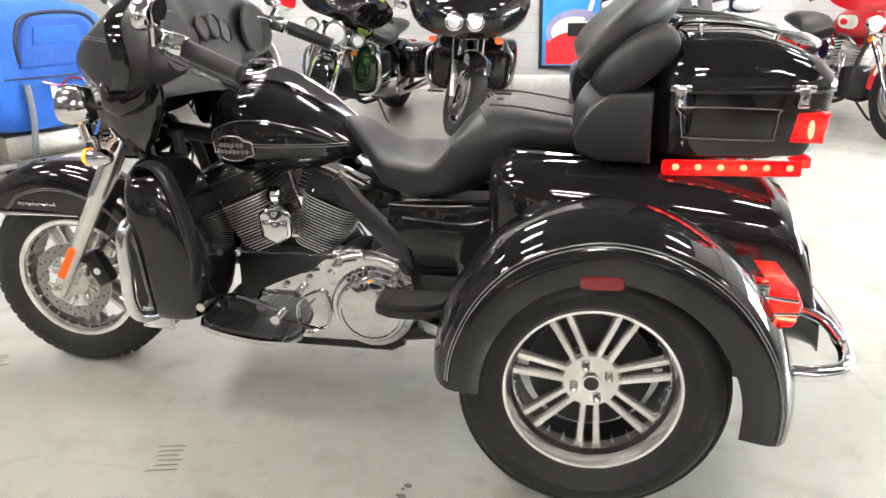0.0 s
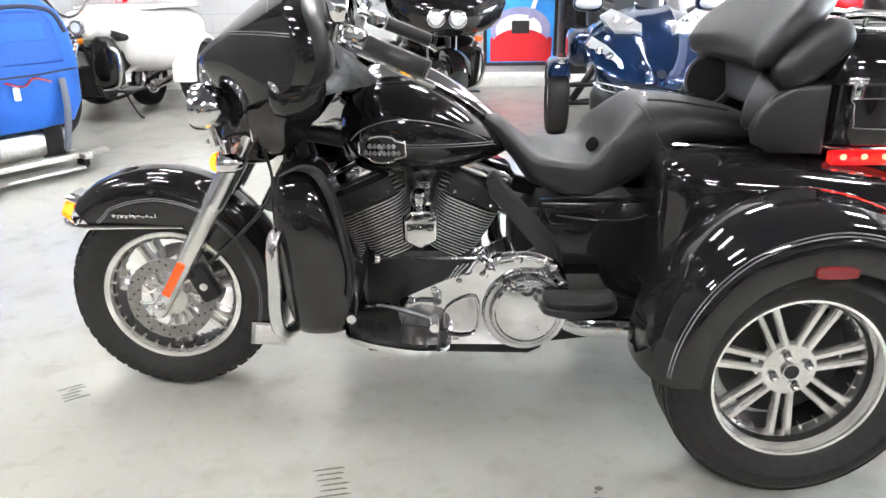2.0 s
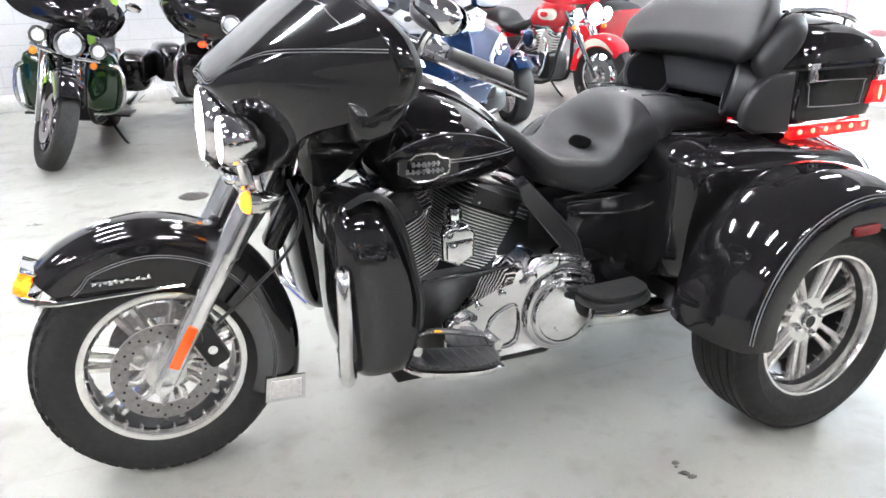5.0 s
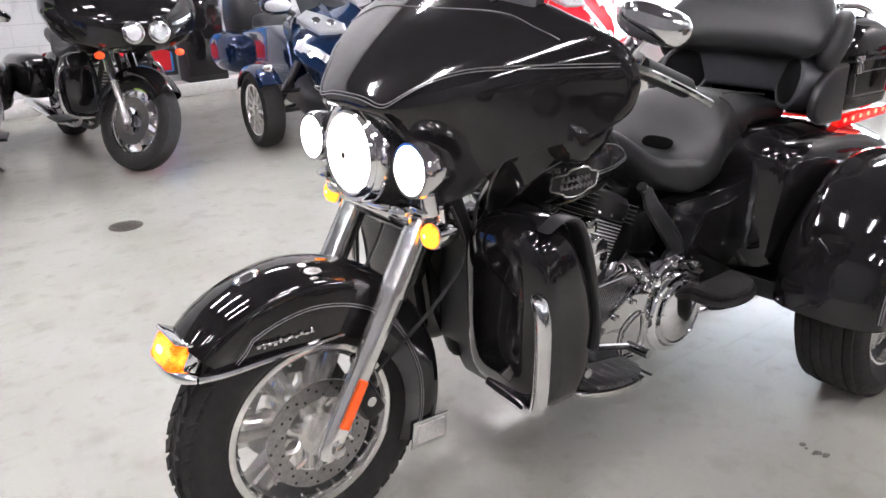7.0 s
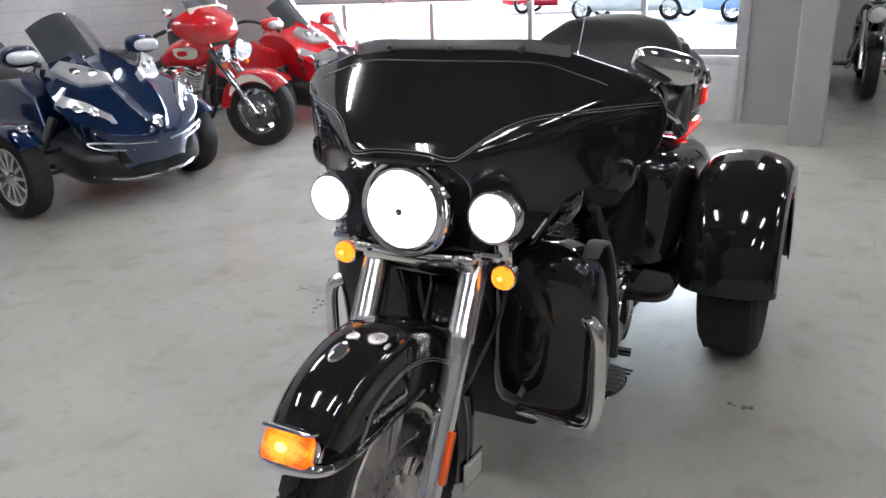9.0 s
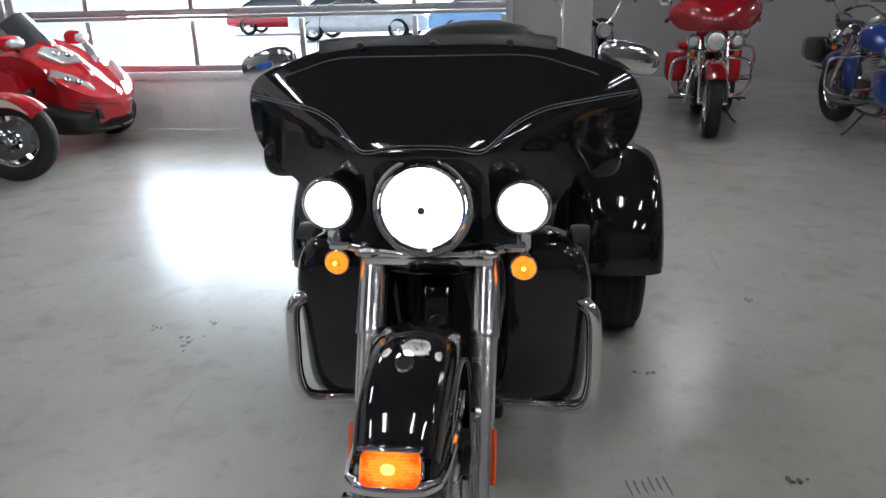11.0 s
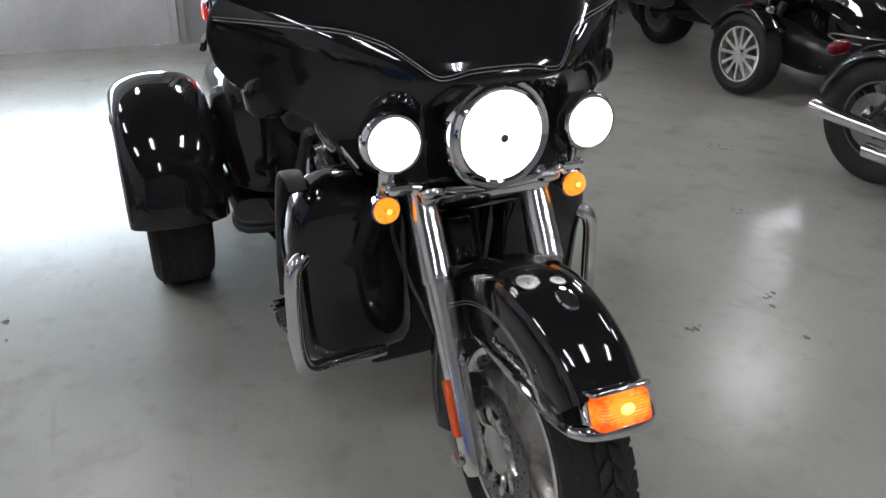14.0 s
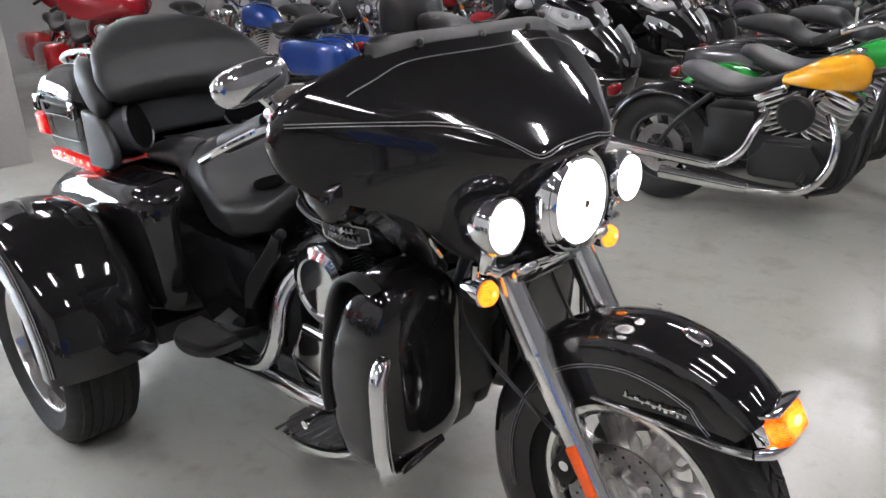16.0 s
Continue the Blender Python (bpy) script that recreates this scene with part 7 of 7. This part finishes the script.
pk = part("pocket", bm, BLUEFAB2, cart, "blue zipped pocket")
bm = BM()
prism(bm, [(2.60, 0.86), (2.92, 0.86), (2.90, 0.97), (2.62, 0.97)], -1.66, -1.642, 0.008, 2, axis='x')
part("pocket_flap", bm, BLUEFAB, pk)
bm = BM()
tube(bm, [(-1.648, 2.50, 0.76), (-1.62, 2.49, 0.9), (-1.64, 2.56, 1.03), (-1.66, 2.76, 1.06), (-1.64, 2.96, 1.03), (-1.62, 3.03, 0.9)], 0.014, 8)
part("carry_handle", bm, WEB, cart, "dark carry handle")
for y in (2.52, 2.98):
    bm = BM()
    tube(bm, [(-1.665, y, 0.62), (-1.65, y, 0.5), (-1.67, y, 0.36), (-1.74, y, 0.16)], 0.022, 8)
    part("strap", bm, GREYWEB, cart, "grey strap sleeve")
bm = BM()
tube(bm, [(-1.675, 2.4, 0.66), (-1.668, 2.72, 0.655), (-1.68, 3.1, 0.67)], 0.006, 6)
part("seam", bm, WEB, cart)
bm = BM()
tube(bm, [(-1.66, 2.62, 0.63), (-1.64, 2.72, 0.60), (-1.65, 2.8, 0.64), (-1.645, 2.9, 0.61)], 0.008, 6)
part("buckle_cord", bm, REDREF, cart)
bm = BM()
prism(bm, [(-1.655, 0.52), (-1.654, 0.52), (-1.654, 0.60), (-1.655, 0.60)], 2.66, 2.70)
part("care_tag", bm, WHITEP, cart)
STEELD = material("dull_steel", (0.35, 0.33, 0.30), 0.4, 0.9, grain=(60, 0.15))
bm = BM()
for y in (2.4, 3.05):
    rbox(bm, (-2.17, y, 0.11), (1.1, 0.06, 0.035), 0.006)
for x in (-2.6, -1.72):
    rbox(bm, (x, 2.72, 0.11), (0.06, 1.05, 0.035), 0.006)
rbox(bm, (-1.66, 2.55, 0.05), (0.14, 0.9, 0.02), 0.004)
rbox(bm, (-2.17, 2.72, 0.2), (0.7, 0.7, 0.16), 0.03)
part("dolly_frame", bm, STEELD, cart, "dull steel dolly frame")
for x in (-2.6, -1.75):
    for y in (2.35, 3.08):
        bm = BM()
        lathe(bm, [(0, -0.02), (0.045, -0.02), (0.05, 0), (0.045, 0.02), (0, 0.02)], aim((x, y, 0.05), (0, 1, 0)), 20)
        part("caster", bm, RUBBER, cart)
bm = BM()
tube(bm, [(-1.85, 2.95, 0.32), (-1.85, 2.95, 0.10)], 0.07, 14)
part("tyre_stub", bm, RUBBER, cart)

# poster on the block wall
post = thing("wall_poster", "framed poster of a drink bowl on a blue and red ground", "poster")
PY = WY - 0.03
bm = BM()
prism(bm, [(1.22, 0.20), (2.06, 0.20), (2.06, 1.62), (1.22, 1.62)], PY, PY + 0.028, 0.004)
part("frame", bm, BLACKM, post)
PB = material("poster_blue", (0.03, 0.27, 0.72), 0.35, stain=(3, 0.2))
PR = material("poster_red", (0.6, 0.02, 0.03), 0.35, stain=(5, 0.1))
PW = material("poster_cream", (0.75, 0.72, 0.66), 0.35, stain=(9, 0.15))
PL = material("poster_lilac", (0.25, 0.24, 0.4), 0.35, stain=(6, 0.2))
for n, poly, m, d in (("sky_field", [(1.26, 0.24), (2.02, 0.24), (2.02, 1.58), (1.26, 1.58)], PB, 0.002),
                      ("red_field", [(1.30, 0.25), (2.0, 0.25), (2.0, 0.52), (1.3, 0.52)], PR, 0.004)):
    bm = BM()
    prism(bm, poly, PY - d, PY + 0.004)
    part(n, bm, m, post)
for n, c, a, b, m, d in (("bowl_back", (1.64, 0.60), 0.34, 0.25, PL, 0.0045), ("bowl", (1.62, 0.60), 0.26, 0.17, PW, 0.006), ("bowl_front", (1.64, 0.44), 0.32, 0.17, PR, 0.008)):
    bm = BM()
    loft(bm, [oval((c[0], PY - d, c[1]), (1, 0, 0), (0, 0, 1), a, b, 2, 32), oval((c[0], PY + 0.003, c[1]), (1, 0, 0), (0, 0, 1), a, b, 2, 32)])
    part(n, bm, m, post)
bm = BM()
prism(bm, [(1.54, 0.56), (1.74, 0.56), (1.74, 0.70), (1.54, 0.70)], PY - 0.012, PY)
part("dark_label", bm, BLACKM, post)
for k in range(6):
    bm = BM()
    z0 = 0.72 + 0.11 * k
    x0 = 1.72 + 0.03 * k
    prism(bm, [(x0, z0), (x0 + 0.05, z0), (x0 + 0.08, z0 + 0.11), (x0 + 0.03, z0 + 0.11)], PY - 0.009, PY)
    part("straw_band", bm, PW if k % 2 else PL, post)

# black vending cabinet on the kerb beside the poster
vend = thing("vending_cabinet", "tall black vending cabinet standing on the kerb beside the poster", "cabinet")
bm = BM()
rbox(bm, (2.30, WY - 0.135, 0.94), (0.44, 0.25, 1.62), 0.015)
part("body", bm, BLACKM, vend)
bm = BM()
rbox(bm, (2.30, WY - 0.265, 0.62), (0.40, 0.014, 0.86), 0.006)
part("door", bm, BLACK, vend, "gloss black door panel")
bm = BM()
rbox(bm, (2.30, WY - 0.266, 1.36), (0.36, 0.016, 0.5), 0.006)
keys = part("control_panel", bm, DARKGREY, vend, "dark grey control panel")
for k in range(8):
    bm = BM()
    rbox(bm, (2.24 + 0.12 * (k % 2), WY - 0.276, 1.20 + 0.095 * (k // 2)), (0.085, 0.008, 0.055), 0.003)
    part("selection_button", bm, SILVERP, keys)

# fire extinguisher
ext = thing("fire_extinguisher", "small red fire extinguisher hung on the block wall", "fire extinguisher")
bm = BM()
lathe(bm, [(0, 0), (0.055, 0), (0.062, 0.01), (0.062, 0.24), (0.05, 0.28), (0.02, 0.31), (0.018, 0.33), (0, 0.33)], aim((-2.84, WY - 0.075, 0.86), (0, 0, 1)), 24)
part("cylinder", bm, paint("extinguisher_red", (0.6, 0.015, 0.02)), ext)
bm = BM()
rbox(bm, (-2.84, WY - 0.075, 1.205), (0.03, 0.05, 0.04), 0.006)
rbox(bm, (-2.84, WY - 0.12, 1.235), (0.02, 0.12, 0.012), 0.004)
part("valve_handle", bm, BLACKM, ext)
bm = BM()
loft(bm, [oval((-2.84, WY - 0.139, 0.97), (1, 0, 0), (0, 0, 1), 0.03, 0.045, 5, 20), oval((-2.84, WY - 0.13, 0.97), (1, 0, 0), (0, 0, 1), 0.03, 0.045, 5, 20)])
part("label_plate", bm, WHITEP, ext)
bm = BM()
rbox(bm, (-2.84, WY - 0.01, 1.0), (0.05, 0.02, 0.2), 0.004)
part("bracket", bm, BLACKM, ext)

# floor drain
dr = thing("floor_drain", "round dark metal drain cover set in the floor", "drain")
bm = BM()
lathe(bm, [(0, 0.0), (0.085, 0.0), (0.088, 0.003), (0.08, 0.006), (0, 0.006)], Matrix.Translation((0.31, 2.66, 0.0)), 28)
part("cover", bm, material("drain_iron", (0.09, 0.08, 0.07), 0.6, 0.6, grain=(50, 0.2)), dr)
bm = BM()
for k in range(5):
    rbox(bm, (0.31 + 0.028 * (k - 2), 2.66, 0.0065), (0.008, 0.1, 0.003))
part("slots", bm, BLACKENG, dr)

# ---- deep bay and the rows behind ----
place(bike("black sporty motorcycle with orange and green fuel tank", YELLOW, None, BLACK, low=True, guard=False, exhaust="stagger"), -0.075, -2.80, -1.0, -0.06, -4)
place(bike("black sporty motorcycle with bright green fenders", SPORTGREEN, None, SPORTGREEN, low=True, guard=False, exhaust="stagger"), -0.04, -3.60, -1.0, -0.06, -4)
spy_black = roadster("gloss black three-wheeled roadster in a row", BLACK)
spy_black.matrix_basis = at_front(3.07, -3.97, -1.0, -0.03)
copy_thing(spy_black, at_front(3.3, -5.75, -1.0, 0.05))
red_tour = bike("dark red touring motorcycle with fairing and chrome lamps", paint("dark_red_paint", (0.3, 0.008, 0.015)), None, None, fairing="bat", bags=RED, lamps=True)
red_tour.matrix_basis = at_front(5.85, -1.68, -1.0, 0.1)
blue_cr = bike("deep blue cruiser with chrome wheels", BLUE2, None, BLUE2, bags=BLUE2, screen=False, lamps=True)
blue_cr.matrix_basis = at_front(6.75, -3.05, 1.0, 0.13)
chop = bike("black long-fork motorcycle against the return wall", BLACK, None, BLACK, guard=False, bars=0.15, fat=0.72)
chop.matrix_basis = at_front(8.05, -0.85, -1.0, -0.05)
grey_t = bike("dark grey touring motorcycle with screen in a row", DARKGREY, None, DARKGREY, bags=DARKGREY, screen=True, lamps=True)
grey_t.matrix_basis = at_front(0.25, -4.75, -1.0, -0.08)
silver_c = bike("silver cruiser with chrome guard in a row", SILVER, None, SILVER, bags=BLACK, screen=True)
silver_c.matrix_basis = at_front(0.2, -5.6, -1.0, -0.05)
black_c = bike("gloss black cruiser with chrome guard in a row", BLACK, None, BLACK, lamps=True, backrest=True)
black_c.matrix_basis = at_front(0.3, -6.45, -1.0, -0.05)
rng = random.Random(7)
pool = [grey_t, silver_c, black_c, red_tour, silver_c, grey_t, blue_cr, silver_c, black_c]
n = 0
for row_x, y0, count in ((0.3, -7.3, 5), (-1.9, -4.6, 8), (3.6, -7.0, 5), (5.6, -4.3, 8), (7.8, -4.0, 8), (-4.2, -4.0, 7)):
    for k in range(count):
        src = pool[(n * 5 + k) % len(pool)]
        copy_thing(src, at_front(row_x + rng.uniform(-0.15, 0.15), y0 - 0.85 * k + rng.uniform(-0.06, 0.06), -1.0, rng.uniform(-0.12, 0.12)))
        n += 1
copy_thing(red_tour, at_front(7.4, -2.1, -1.0, 0.05))

# cars outside
def car(label, mat, x, y, turn):
    c = thing("parked_car", label, "car", "cars outside")
    bm = BM()
    section_loft(bm, dense([(-2.2, 0.5, 0.3, 0.6), (-2.1, 0.8, 0.25, 0.75), (-1.2, 0.9, 0.22, 0.9), (0.5, 0.92, 0.22, 0.95), (1.8, 0.88, 0.25, 0.95), (2.2, 0.7, 0.3, 0.8)], 2), 4, 24)
    part("body", bm, mat, c, "", 50)
    bm = BM()
    section_loft(bm, dense([(-0.9, 0.6, 0.85, 0.95), (-0.2, 0.72, 0.85, 1.4), (0.9, 0.74, 0.85, 1.45), (1.7, 0.6, 0.85, 1.0)], 2), 4, 24)
    part("cabin", bm, SMOKE, c, "", 50)
    for xx in (-1.35, 1.35):
        for s in SIDES:
            wheel(c, (xx, s * 0.8, 0.32), 0.32, 0.2, "wheel", SILVERP, 7, False, 0.65)
    c.matrix_basis = pose(x, y, -0.02, 0, 0, turn)


car("light blue parked car outside in daylight", paint("car_blue", (0.25, 0.45, 0.75)), 21.0, 1.0, 80)
car("white parked car outside in daylight", WHITEP, 22.5, 5.6, 85)
car("red parked car outside in daylight", RED, 27.0, 9.5, 95)

# rubber marks and specks on the floor
MARK = material("rubber_scuff", (0.09, 0.085, 0.075), 0.6, grain=(60, 0.3))
def scuff(x, y, turn, count, length, gap, label):
    t = thing("floor_marks", label, "floor mark", "floor marks", pose(x, y, 0, 0, 0, turn))
    for k in range(count):
        bm = BM()
        l = length * rng.uniform(0.6, 1.0)
        o = rng.uniform(-0.02, 0.02)
        prism(bm, [(o - l / 2, gap * k - 0.002), (o + l / 2, gap * k - 0.003), (o + l / 2 - 0.01, gap * k + 0.003), (o - l / 2 + 0.012, gap * k + 0.002)], 0.0, 0.0012, axis='z')
        part("stroke", bm, MARK, t)


scuff(0.57, -0.60, 12, 6, 0.11, 0.022, "row of short dark rubber scuffs on the concrete")
scuff(-0.31, -0.14, 35, 5, 0.08, 0.02, "row of short dark rubber scuffs on the concrete")
for x, y, r0 in ((0.686, -1.337, 0.06), (1.314, 1.186, 0.09), (1.434, 1.391, 0.05), (1.496, 1.157, 0.04), (1.939, -1.142, 0.05), (1.341, -1.791, 0.05), (2.122, -2.339, 0.09), (0.611, -0.97, 0.03), (0.434, -1.274, 0.02), (1.214, -0.62, 0.05), (-0.52, 2.465, 0.04)):
    t = thing("floor_specks", "cluster of small dark specks and chips on concrete", "floor mark", "floor marks", pose(x, y, 0))
    for k in range(4 + int(r0 * 110)):
        bm = BM()
        a, q, w = rng.uniform(0, 6.28), r0 * rng.uniform(0, 1) ** 1.5, rng.uniform(0.002, 0.009)
        cx, cy = q * math.cos(a), q * math.sin(a)
        loft(bm, [oval((cx, cy, z), (1, 0, 0), (0, 1, 0), w * rng.uniform(0.9, 1.8), w, 2, 9) for z in (0.0, 0.0012)])
        part("speck", bm, MARK, t)
